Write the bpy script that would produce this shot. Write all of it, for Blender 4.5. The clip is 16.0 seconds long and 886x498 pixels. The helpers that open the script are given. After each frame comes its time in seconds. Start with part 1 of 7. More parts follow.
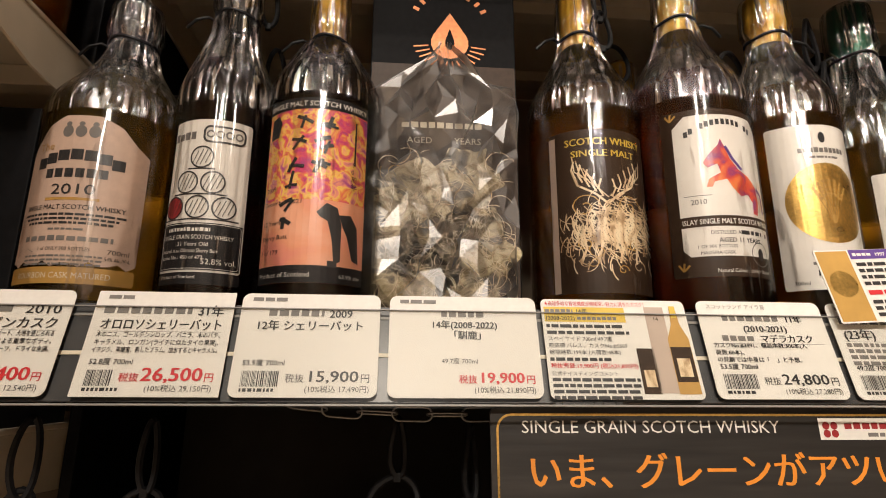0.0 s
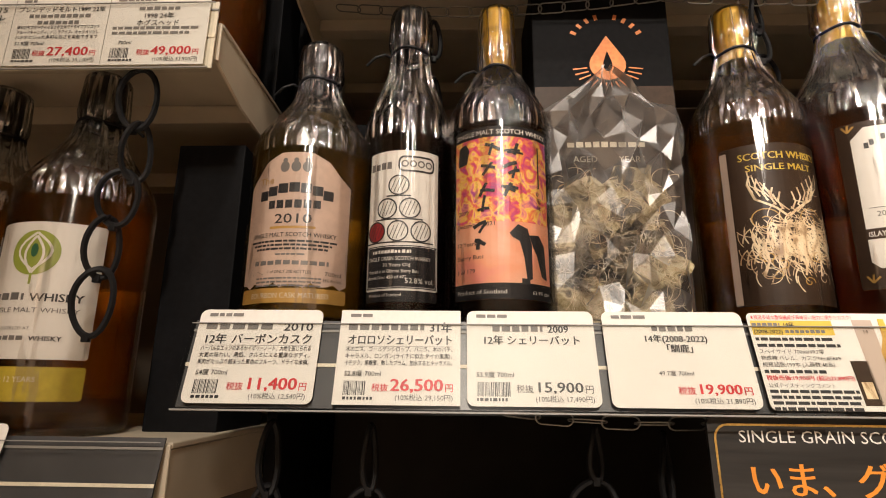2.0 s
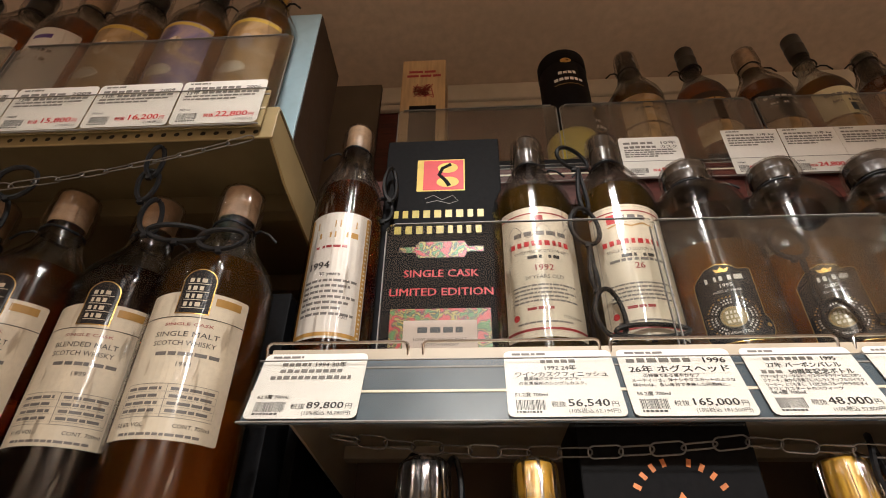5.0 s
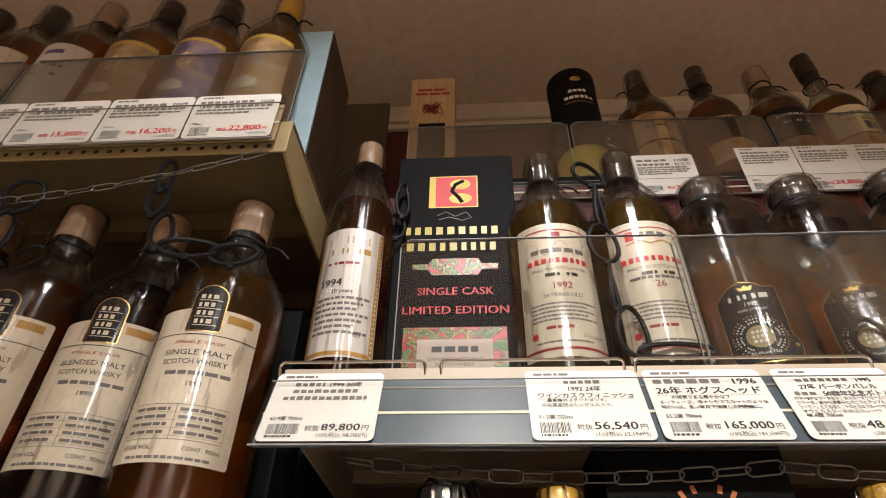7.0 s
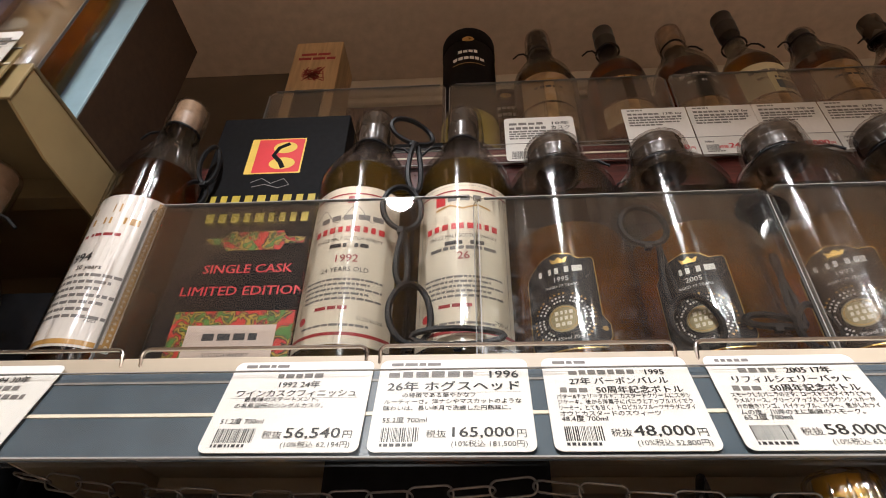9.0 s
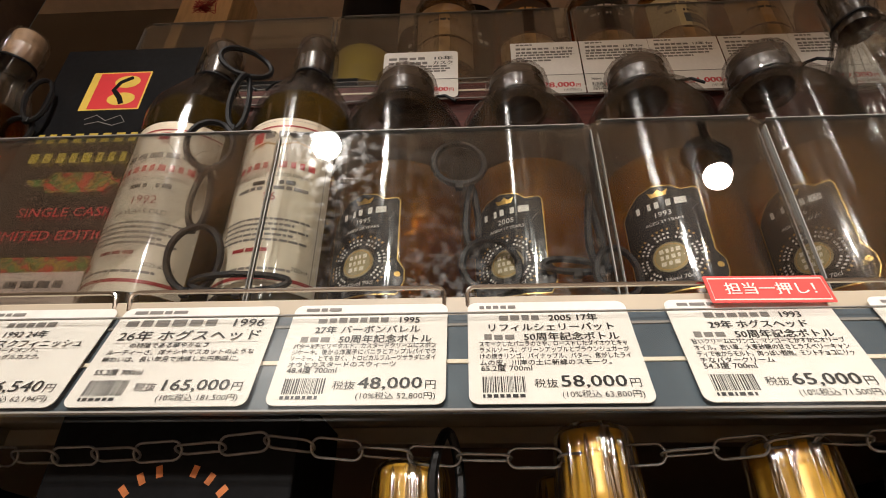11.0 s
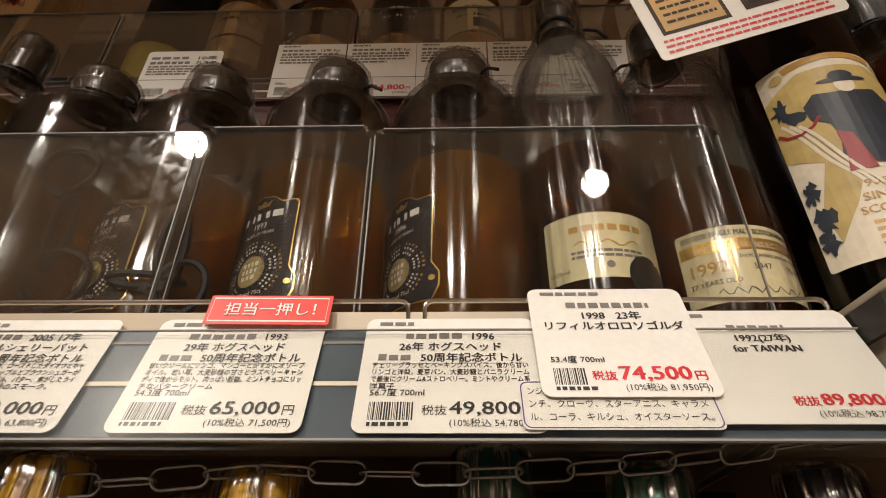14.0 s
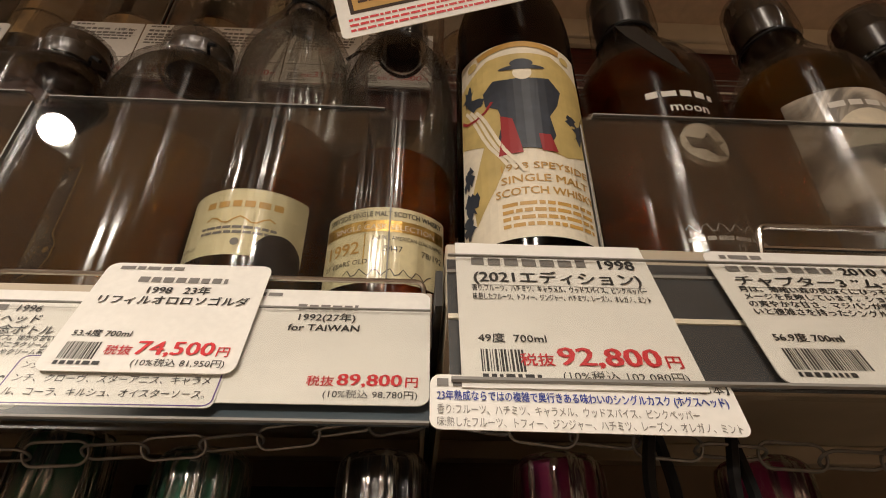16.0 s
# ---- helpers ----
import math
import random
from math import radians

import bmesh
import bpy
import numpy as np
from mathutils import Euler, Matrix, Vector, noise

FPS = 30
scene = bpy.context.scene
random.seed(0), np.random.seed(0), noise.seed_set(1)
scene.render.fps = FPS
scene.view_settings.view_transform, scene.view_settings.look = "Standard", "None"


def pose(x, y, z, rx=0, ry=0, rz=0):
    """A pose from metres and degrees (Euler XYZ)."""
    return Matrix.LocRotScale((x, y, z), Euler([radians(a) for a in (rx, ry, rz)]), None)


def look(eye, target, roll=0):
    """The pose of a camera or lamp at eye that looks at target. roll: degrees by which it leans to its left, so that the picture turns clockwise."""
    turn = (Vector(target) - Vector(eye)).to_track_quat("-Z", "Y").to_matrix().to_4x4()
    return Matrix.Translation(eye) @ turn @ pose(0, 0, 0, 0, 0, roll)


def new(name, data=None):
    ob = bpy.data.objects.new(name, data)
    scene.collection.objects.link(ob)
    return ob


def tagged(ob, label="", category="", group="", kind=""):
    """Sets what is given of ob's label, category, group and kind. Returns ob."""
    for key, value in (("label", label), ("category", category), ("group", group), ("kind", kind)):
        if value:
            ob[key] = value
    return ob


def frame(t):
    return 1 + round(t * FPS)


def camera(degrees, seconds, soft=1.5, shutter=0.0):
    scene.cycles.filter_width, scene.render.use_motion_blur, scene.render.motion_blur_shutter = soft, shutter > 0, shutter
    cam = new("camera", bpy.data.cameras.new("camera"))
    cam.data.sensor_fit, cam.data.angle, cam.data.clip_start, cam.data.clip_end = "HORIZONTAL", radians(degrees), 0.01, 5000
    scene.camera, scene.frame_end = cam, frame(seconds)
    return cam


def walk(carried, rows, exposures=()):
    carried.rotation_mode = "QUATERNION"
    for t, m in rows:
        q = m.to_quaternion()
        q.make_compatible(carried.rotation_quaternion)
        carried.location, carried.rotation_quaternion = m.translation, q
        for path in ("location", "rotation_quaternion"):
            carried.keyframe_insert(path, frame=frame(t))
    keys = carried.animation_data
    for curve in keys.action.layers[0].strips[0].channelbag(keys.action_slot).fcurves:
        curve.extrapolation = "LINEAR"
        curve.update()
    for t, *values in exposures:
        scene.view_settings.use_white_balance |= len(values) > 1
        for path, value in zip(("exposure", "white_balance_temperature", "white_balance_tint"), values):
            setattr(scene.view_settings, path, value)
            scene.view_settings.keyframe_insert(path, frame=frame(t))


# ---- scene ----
cam = camera(77.2, 16.0, 1.0)
PATH = [
    (0, (-0.004, -0.325, 1.35), (0.142, 1.611, 1.829), 0.3),
    (0.5, (-0.034, -0.337, 1.35), (0.089, 1.599, 1.834), 0.5),
    (1, (-0.066, -0.347, 1.349), (0.007, 1.59, 1.839), 0.6),
    (1.5, (-0.089, -0.349, 1.349), (-0.093, 1.59, 1.841), 0.6),
    (2, (-0.098, -0.352, 1.353), (-0.17, 1.586, 1.843), 0.6),
    (2.5, (-0.098, -0.356, 1.36), (-0.214, 1.577, 1.861), 0.5),
    (2.8, (-0.087, -0.355, 1.399), (-0.22, 1.565, 1.94), 0.4),
    (3, (-0.093, -0.369, 1.452), (-0.229, 1.547, 2.011), 0.6),
    (3.2, (-0.107, -0.371, 1.506), (-0.258, 1.523, 2.13), 0.8),
    (3.5, (-0.139, -0.348, 1.561), (-0.258, 1.485, 2.351), 0.7),
    (3.8, (-0.148, -0.354, 1.589), (-0.251, 1.429, 2.489), 0.4),
    (4, (-0.139, -0.345, 1.585), (-0.227, 1.387, 2.581), 0.9),
    (4.2, (-0.117, -0.339, 1.589), (-0.225, 1.365, 2.631), 0.9),
    (6.3, (-0.103, -0.301, 1.583), (-0.216, 1.294, 2.785), 0.9),
    (6.5, (-0.13, -0.301, 1.584), (-0.247, 1.295, 2.784), 1.1),
    (7, (-0.121, -0.31, 1.591), (-0.233, 1.287, 2.79), 1.1),
    (7.5, (-0.043, -0.304, 1.594), (-0.157, 1.29, 2.796), 1.0),
    (8, (-0.001, -0.29, 1.59), (-0.122, 1.301, 2.796), 0.9),
    (8.5, (0.03, -0.258, 1.612), (-0.086, 1.339, 2.811), 1.0),
    (8.7, (0.039, -0.237, 1.624), (-0.078, 1.363, 2.819), 1.0),
    (10.8, (0.164, -0.181, 1.64), (0.06, 1.522, 2.684), 0.7),
    (11, (0.177, -0.181, 1.642), (0.086, 1.526, 2.681), 0.4),
    (11.5, (0.214, -0.178, 1.648), (0.128, 1.536, 2.674), 0.3),
    (12, (0.262, -0.178, 1.655), (0.159, 1.542, 2.671), 0.4),
    (12.5, (0.303, -0.169, 1.656), (0.198, 1.549, 2.674), 0.5),
    (13, (0.332, -0.169, 1.658), (0.247, 1.558, 2.664), 0.5),
    (13.5, (0.366, -0.169, 1.657), (0.307, 1.547, 2.682), 0.4),
    (14, (0.413, -0.167, 1.658), (0.368, 1.546, 2.69), 0.4),
    (14.5, (0.461, -0.158, 1.654), (0.436, 1.539, 2.712), 0.4),
    (15, (0.517, -0.161, 1.653), (0.514, 1.53, 2.719), 0.6),
    (15.5, (0.557, -0.157, 1.655), (0.584, 1.522, 2.741), 0.6),
    (16, (0.589, -0.147, 1.652), (0.662, 1.542, 2.721), 0.3),
]
walk(cam, [(t, look(eye, target, roll)) for t, eye, target, roll in PATH],
     [(0.0, 0.05, 6000, 4), (1.0, 0.15, 6000, 4), (2.0, 0.34, 6000, 4), (3.0, 0.62, 5700, 4), (4.0, 0.5, 5500, 3), (6.5, 0.54, 5450, 4), (8.7, 0.52, 5150, 4), (11.0, 0.16, 5600, 3), (14.0, -0.25, 5950, 4), (16.0, -0.36, 6100, 4)])

# ---------- light ----------
world = bpy.data.worlds.new("shop_air")
world.use_nodes = True
world.node_tree.nodes["Background"].inputs[0].default_value = (1.0, 0.72, 0.45, 1)
world.node_tree.nodes["Background"].inputs[1].default_value = 0.02
scene.world = world

WARM = (1.0, 0.815, 0.67)
SPOTS = [(-0.95, -0.50), (-0.10, -0.46), (0.71, -0.60), (1.55, -0.55)]
AISLE = [(-0.02, -1.80), (0.50, -1.75), (1.35, -1.75)]
for sx, sy in SPOTS:
    lamp = bpy.data.lights.new("spot_bulb", "SPOT")
    lamp.energy, lamp.color, lamp.shadow_soft_size = {-0.95: 1.8, -0.10: 15.0, 0.71: 6.5, 1.55: 3.0}[sx], WARM, 0.028
    lamp.spot_size, lamp.spot_blend = (radians(83), 0.2) if sx == 0.71 else (radians(104), 0.8)
    new("spot_bulb", lamp).matrix_world = look((sx, sy, 2.39), (0.95, 0.10, 1.55) if sx == 0.71 else (sx, 0.22, 1.3))
for sx, sy in AISLE:
    lamp = bpy.data.lights.new("aisle_spot", "SPOT")
    lamp.energy, lamp.color, lamp.shadow_soft_size = {-0.02: 122.0, 0.50: 74.0, 1.35: 14.0}[sx], WARM, 0.06
    lamp.spot_size, lamp.spot_blend = radians(44), 1.0
    new("aisle_spot", lamp).matrix_world = look((sx, sy, 2.44), (sx + 0.20, 0.05, 1.44))
# unseen fill lamps aimed at the floor, added so its bounce lifts the ceiling
for ax in (-1.6, 0.4, 2.4):
    lamp = bpy.data.lights.new("downlight", "SPOT")
    lamp.energy, lamp.color, lamp.shadow_soft_size = 300.0, WARM, 0.05
    lamp.spot_size, lamp.spot_blend = radians(110), 0.6
    new("downlight", lamp).matrix_world = look((ax, -2.55, 2.70), (ax, -2.5, 0))


# ---------- materials ----------
def shader(name):
    m = bpy.data.materials.new(name)
    m.use_nodes = True
    m.node_tree.nodes.clear()
    out = m.node_tree.nodes.new("ShaderNodeOutputMaterial")
    return m, m.node_tree.nodes, m.node_tree.links, out


def rgba(c):
    return (c[0], c[1], c[2], 1.0)


def solid(name, color, rough=0.5, metal=0.0, vary=0.12, scale=60.0, bump=0.05, coat=0.0, fine=6.0, stretch=(1, 1, 1), dark=None, spec=0.5):
    """Principled surface with two scales of variation and a fine relief."""
    m, n, l, out = shader(name)
    p = n.new("ShaderNodeBsdfPrincipled")
    tc = n.new("ShaderNodeTexCoord")
    mp = n.new("ShaderNodeMapping")
    mp.inputs["Scale"].default_value = stretch
    a = n.new("ShaderNodeTexNoise")
    a.inputs["Scale"].default_value, a.inputs["Detail"].default_value = scale, 6
    b = n.new("ShaderNodeTexNoise")
    b.inputs["Scale"].default_value, b.inputs["Detail"].default_value = scale / fine, 3
    mul = n.new("ShaderNodeMath"); mul.operation = "MULTIPLY"
    ramp = n.new("ShaderNodeMix"); ramp.data_type = "RGBA"
    low = dark or tuple(max(0, c * (1 - 2.2 * vary)) for c in color)
    ramp.inputs[6].default_value, ramp.inputs[7].default_value = rgba(low), rgba(tuple(min(1, c * (1 + vary)) for c in color))
    rr = n.new("ShaderNodeMapRange")
    rr.inputs[3].default_value, rr.inputs[4].default_value = max(0.02, rough - 0.1), min(1, rough + 0.12)
    l.new(tc.outputs["Object"], mp.inputs[0])
    l.new(mp.outputs[0], a.inputs[0]); l.new(mp.outputs[0], b.inputs[0])
    l.new(a.outputs[0], mul.inputs[0]); l.new(b.outputs[0], mul.inputs[1])
    sc = n.new("ShaderNodeMapRange"); sc.inputs[1].default_value, sc.inputs[2].default_value = 0.1, 0.4
    l.new(mul.outputs[0], sc.inputs[0]); l.new(sc.outputs[0], ramp.inputs[0])
    l.new(ramp.outputs[2], p.inputs["Base Color"])
    l.new(b.outputs[0], rr.inputs[0]); l.new(rr.outputs[0], p.inputs["Roughness"])
    if bump:
        bp = n.new("ShaderNodeBump"); bp.inputs["Strength"].default_value, bp.inputs["Distance"].default_value = bump, 0.002
        l.new(a.outputs[0], bp.inputs["Height"]); l.new(bp.outputs[0], p.inputs["Normal"])
    p.inputs["Metallic"].default_value, p.inputs["Coat Weight"].default_value = metal, coat
    p.inputs["Specular IOR Level"].default_value = spec
    l.new(p.outputs[0], out.inputs[0])
    return m


def clear(name, tint=(1, 1, 1), gloss=0.05, rough=0.03, edge=0.5, bump=0.0, scale=40.0, stretch=(1, 1, 1), haze=0.0, dist=0.002, streak=0.0, grain=(60, 0.56, 0.66), drawn=0.0, smear=0.0, bend=0.0):
    """Thin clear sheet: tinted see-through with a gloss that grows at grazing angles; haze adds a smeared film."""
    m, n, l, out = shader(name)
    tr = n.new("ShaderNodeBsdfTransparent"); tr.inputs[0].default_value = rgba(tint)
    gl = n.new("ShaderNodeBsdfGlossy"); gl.inputs["Roughness"].default_value = rough
    if drawn:
        tg = n.new("ShaderNodeTangent"); tg.direction_type, tg.axis = "RADIAL", "Z"
        gl.inputs["Anisotropy"].default_value = drawn
        l.new(tg.outputs[0], gl.inputs["Tangent"])
    lw = n.new("ShaderNodeFresnel"); lw.inputs[0].default_value = 1.45
    mr = n.new("ShaderNodeMapRange"); mr.inputs[1].default_value = 0.034
    mr.inputs[3].default_value, mr.inputs[4].default_value = gloss, edge
    mix = n.new("ShaderNodeMixShader")
    l.new(lw.outputs[0], mr.inputs[0]); l.new(mr.outputs[0], mix.inputs[0])
    l.new(tr.outputs[0], mix.inputs[1]); l.new(gl.outputs[0], mix.inputs[2])
    if bend:
        rf = n.new("ShaderNodeBsdfRefraction"); rf.inputs["IOR"].default_value, rf.inputs["Roughness"].default_value = 1.14, 0.0
        rf.inputs[0].default_value = rgba(tint)
        bm_ = n.new("ShaderNodeMixShader"); bm_.inputs[0].default_value = bend
        l.new(tr.outputs[0], bm_.inputs[1]); l.new(rf.outputs[0], bm_.inputs[2]); l.new(bm_.outputs[0], mix.inputs[1])
    tc = n.new("ShaderNodeTexCoord")
    mp = n.new("ShaderNodeMapping"); mp.inputs["Scale"].default_value = stretch
    l.new(tc.outputs["Object"], mp.inputs[0])
    last = mix
    if streak:
        sn = n.new("ShaderNodeTexNoise"); sn.inputs["Scale"].default_value, sn.inputs["Detail"].default_value = grain[0], 3
        sr = n.new("ShaderNodeMapRange"); sr.inputs[1].default_value, sr.inputs[2].default_value, sr.inputs[4].default_value = grain[1], grain[2], streak
        ad = n.new("ShaderNodeMath"); ad.use_clamp = True
        l.new(mp.outputs[0], sn.inputs[0]); l.new(sn.outputs[0], sr.inputs[0])
        l.new(mr.outputs[0], ad.inputs[0]); l.new(sr.outputs[0], ad.inputs[1]); l.new(ad.outputs[0], mix.inputs[0])
    if bump:
        nz = n.new("ShaderNodeTexNoise"); nz.inputs["Scale"].default_value, nz.inputs["Detail"].default_value = scale, 4
        bp = n.new("ShaderNodeBump"); bp.inputs["Strength"].default_value, bp.inputs["Distance"].default_value = bump, dist
        l.new(mp.outputs[0], nz.inputs[0]); l.new(nz.outputs[0], bp.inputs["Height"])
        l.new(bp.outputs[0], gl.inputs["Normal"])
    if haze:
        df = n.new("ShaderNodeBsdfDiffuse"); df.inputs[0].default_value = (0.8, 0.8, 0.8, 1)
        sm = n.new("ShaderNodeTexNoise"); sm.inputs["Scale"].default_value, sm.inputs["Detail"].default_value = 26, 8
        hr = n.new("ShaderNodeMapRange"); hr.inputs[1].default_value, hr.inputs[2].default_value = 0.42, 0.75
        hr.inputs[3].default_value, hr.inputs[4].default_value = haze * 0.25, haze
        m2 = n.new("ShaderNodeMixShader")
        l.new(mp.outputs[0], sm.inputs[0]); l.new(sm.outputs[0], hr.inputs[0]); l.new(hr.outputs[0], m2.inputs[0])
        l.new(mix.outputs[0], m2.inputs[1]); l.new(df.outputs[0], m2.inputs[2])
        last = m2
    if smear:
        # wiped finger marks: a duller gloss in cloudy patches and thin scratches
        g2 = n.new("ShaderNodeBsdfGlossy"); g2.inputs["Roughness"].default_value = 0.20
        pn = n.new("ShaderNodeTexNoise"); pn.inputs["Scale"].default_value, pn.inputs["Detail"].default_value, pn.inputs["Distortion"].default_value = 150, 9, 0.3
        pr = n.new("ShaderNodeMapRange"); pr.inputs[1].default_value, pr.inputs[2].default_value = 0.50, 0.64
        pr.inputs[3].default_value, pr.inputs[4].default_value = 0.0, smear
        sv = n.new("ShaderNodeMapping"); sv.inputs["Rotation"].default_value, sv.inputs["Scale"].default_value = (0, 0.7, 0), (30, 1, 700)
        sn2 = n.new("ShaderNodeTexNoise"); sn2.inputs["Scale"].default_value, sn2.inputs["Detail"].default_value = 1.0, 2
        s2 = n.new("ShaderNodeMapRange"); s2.inputs[1].default_value, s2.inputs[2].default_value, s2.inputs[4].default_value = 0.66, 0.72, smear * 4
        ad2 = n.new("ShaderNodeMath"); ad2.use_clamp = True
        m3 = n.new("ShaderNodeMixShader")
        l.new(mp.outputs[0], pn.inputs[0]); l.new(pn.outputs[0], pr.inputs[0])
        l.new(tc.outputs["Object"], sv.inputs[0]); l.new(sv.outputs[0], sn2.inputs[0]); l.new(sn2.outputs[0], s2.inputs[0])
        l.new(pr.outputs[0], ad2.inputs[0]); l.new(s2.outputs[0], ad2.inputs[1]); l.new(ad2.outputs[0], m3.inputs[0])
        l.new(last.outputs[0], m3.inputs[1]); l.new(g2.outputs[0], m3.inputs[2])
        last = m3
    l.new(last.outputs[0], out.inputs[0])
    return m


def spirit(name, color, glow_tint=0.0, thin=0.6):
    """Whisky in the bottle: amber, refracting, letting tinted light through; scattered amber stands in for refracted
    glow.
    """
    m, n, l, out = shader(name)
    rf = n.new("ShaderNodeBsdfRefraction"); rf.inputs["IOR"].default_value, rf.inputs["Roughness"].default_value = 1.30, 0.0
    rf.inputs[0].default_value = rgba(color)
    tr = n.new("ShaderNodeBsdfTransparent"); tr.inputs[0].default_value = rgba(color)
    mix = n.new("ShaderNodeMixShader"); mix.inputs[0].default_value = thin
    tl = n.new("ShaderNodeBsdfTranslucent"); tl.inputs[0].default_value = rgba(tuple(c ** 1.6 for c in color))
    sc = n.new("ShaderNodeBsdfDiffuse"); sc.inputs[0].default_value = rgba(tuple(c ** 1.3 for c in color))
    both = n.new("ShaderNodeMixShader"); both.inputs[0].default_value = 0.3
    l.new(tl.outputs[0], both.inputs[1]); l.new(sc.outputs[0], both.inputs[2])
    body = n.new("ShaderNodeMixShader"); body.inputs[0].default_value = glow_tint
    l.new(mix.outputs[0], body.inputs[1]); l.new(both.outputs[0], body.inputs[2])
    gl = n.new("ShaderNodeBsdfGlossy"); gl.inputs["Roughness"].default_value = 0.03
    lw = n.new("ShaderNodeFresnel"); lw.inputs[0].default_value = 1.36
    mr = n.new("ShaderNodeMapRange"); mr.inputs[3].default_value, mr.inputs[4].default_value = 0.0, 0.5
    top = n.new("ShaderNodeMixShader")
    l.new(rf.outputs[0], mix.inputs[1]); l.new(tr.outputs[0], mix.inputs[2])
    l.new(lw.outputs[0], mr.inputs[0]); l.new(mr.outputs[0], top.inputs[0])
    l.new(body.outputs[0], top.inputs[1]); l.new(gl.outputs[0], top.inputs[2])
    l.new(top.outputs[0], out.inputs[0])
    return m


def glow(name, color, strength):
    m, n, l, out = shader(name)
    e = n.new("ShaderNodeEmission"); e.inputs[0].default_value, e.inputs[1].default_value = rgba(color), strength
    l.new(e.outputs[0], out.inputs[0])
    return m


def fire_print(name, stops, scale=40.0, detail=8.0, stretch=(1, 1, 1), rough=0.35):
    """Printed artwork of mottled colours; stops: position and colour."""
    m, n, l, out = shader(name)
    p = n.new("ShaderNodeBsdfPrincipled"); p.inputs["Roughness"].default_value = rough
    tc = n.new("ShaderNodeTexCoord"); mp = n.new("ShaderNodeMapping"); mp.inputs["Scale"].default_value = stretch
    nz = n.new("ShaderNodeTexNoise"); nz.inputs["Scale"].default_value, nz.inputs["Detail"].default_value, nz.inputs["Distortion"].default_value = scale, detail, 0.8
    cr = n.new("ShaderNodeValToRGB")
    while len(cr.color_ramp.elements) < len(stops):
        cr.color_ramp.elements.new(0.5)
    for e, (pos, c) in zip(cr.color_ramp.elements, stops):
        e.position, e.color = pos, rgba(c)
    l.new(tc.outputs["Object"], mp.inputs[0]); l.new(mp.outputs[0], nz.inputs[0]); l.new(nz.outputs[0], cr.inputs[0])
    l.new(cr.outputs[0], p.inputs["Base Color"]); l.new(p.outputs[0], out.inputs[0])
    return m


M = {}
M["paper"] = solid("white_card", (0.82, 0.81, 0.77), 0.45, vary=0.03, scale=300, bump=0.02)
M["cream"] = solid("cream_label_paper", (0.78, 0.72, 0.58), 0.5, vary=0.05, scale=250, bump=0.04)
M["white"] = solid("white_label_paper", (0.8, 0.78, 0.73), 0.45, vary=0.03, scale=250, bump=0.03)
M["pale"] = solid("pale_yellow_label_paper", (0.72, 0.66, 0.42), 0.45, vary=0.05, scale=250, bump=0.03)
M["pink"] = solid("rose_beige_label_paper", (0.62, 0.47, 0.38), 0.5, vary=0.05, scale=200, bump=0.04)
M["ink"] = solid("black_ink", (0.03, 0.03, 0.032), 0.45, vary=0.1, bump=0)
M["grey"] = solid("grey_ink", (0.2, 0.19, 0.18), 0.5, vary=0.1, bump=0)
M["red"] = solid("red_ink", (0.62, 0.03, 0.04), 0.45, vary=0.06, bump=0)
M["blood"] = solid("dark_red_ink", (0.33, 0.025, 0.03), 0.45, vary=0.08, bump=0)
M["gold"] = solid("gold_foil", (0.72, 0.48, 0.14), 0.3, metal=0.85, vary=0.15, scale=400, bump=0.1)
M["dullgold"] = solid("dull_gold_ink", (0.36, 0.30, 0.15), 0.5, vary=0.12, scale=300, bump=0.03)
M["goldcap"] = solid("gold_capsule", (0.74, 0.45, 0.05), 0.34, metal=0.15, vary=0.12, scale=90, bump=0.06)
M["ochre"] = solid("ochre_ink", (0.55, 0.33, 0.08), 0.45, vary=0.1, bump=0)
M["yellow"] = solid("yellow_ink", (0.75, 0.55, 0.08), 0.45, vary=0.08, bump=0)
M["olive"] = solid("olive_gold_label", (0.5, 0.4, 0.04), 0.35, vary=0.08, scale=200, bump=0.03)
M["orange"] = solid("orange_ink", (0.80, 0.30, 0.03), 0.45, vary=0.08, bump=0)
M["copper"] = solid("copper_foil", (0.62, 0.21, 0.06), 0.38, metal=0.25, vary=0.15, scale=200, bump=0.05)
M["green"] = solid("green_ink", (0.03, 0.14, 0.06), 0.45, vary=0.1, bump=0)
M["lime"] = solid("leaf_green_ink", (0.35, 0.42, 0.06), 0.45, vary=0.1, bump=0)
M["violet"] = solid("violet_ink", (0.12, 0.06, 0.3), 0.5, vary=0.1, bump=0)
M["blue"] = solid("blue_ink", (0.03, 0.06, 0.35), 0.5, vary=0.1, bump=0)
M["brown"] = solid("dark_brown_print", (0.045, 0.026, 0.015), 0.5, vary=0.15, scale=150, bump=0.03, spec=0.25)
M["black"] = solid("black_carton", (0.007, 0.007, 0.008), 0.6, vary=0.2, scale=180, bump=0.05, spec=0.09)
M["blacklabel"] = solid("black_label", (0.016, 0.016, 0.018), 0.5, vary=0.15, scale=200, bump=0.03, spec=0.25)
M["tie"] = solid("black_nylon", (0.008, 0.008, 0.009), 0.5, vary=0.15, scale=300, bump=0.05, spec=0.22)
M["blackcap"] = solid("black_cap", (0.02, 0.019, 0.018), 0.32, vary=0.2, scale=120, bump=0.05)
M["smokecap"] = solid("smoky_brown_cap", (0.05, 0.038, 0.027), 0.25, vary=0.2, scale=90, bump=0.05)
M["cork"] = solid("beige_stopper", (0.42, 0.29, 0.18), 0.45, vary=0.18, scale=140, bump=0.1)
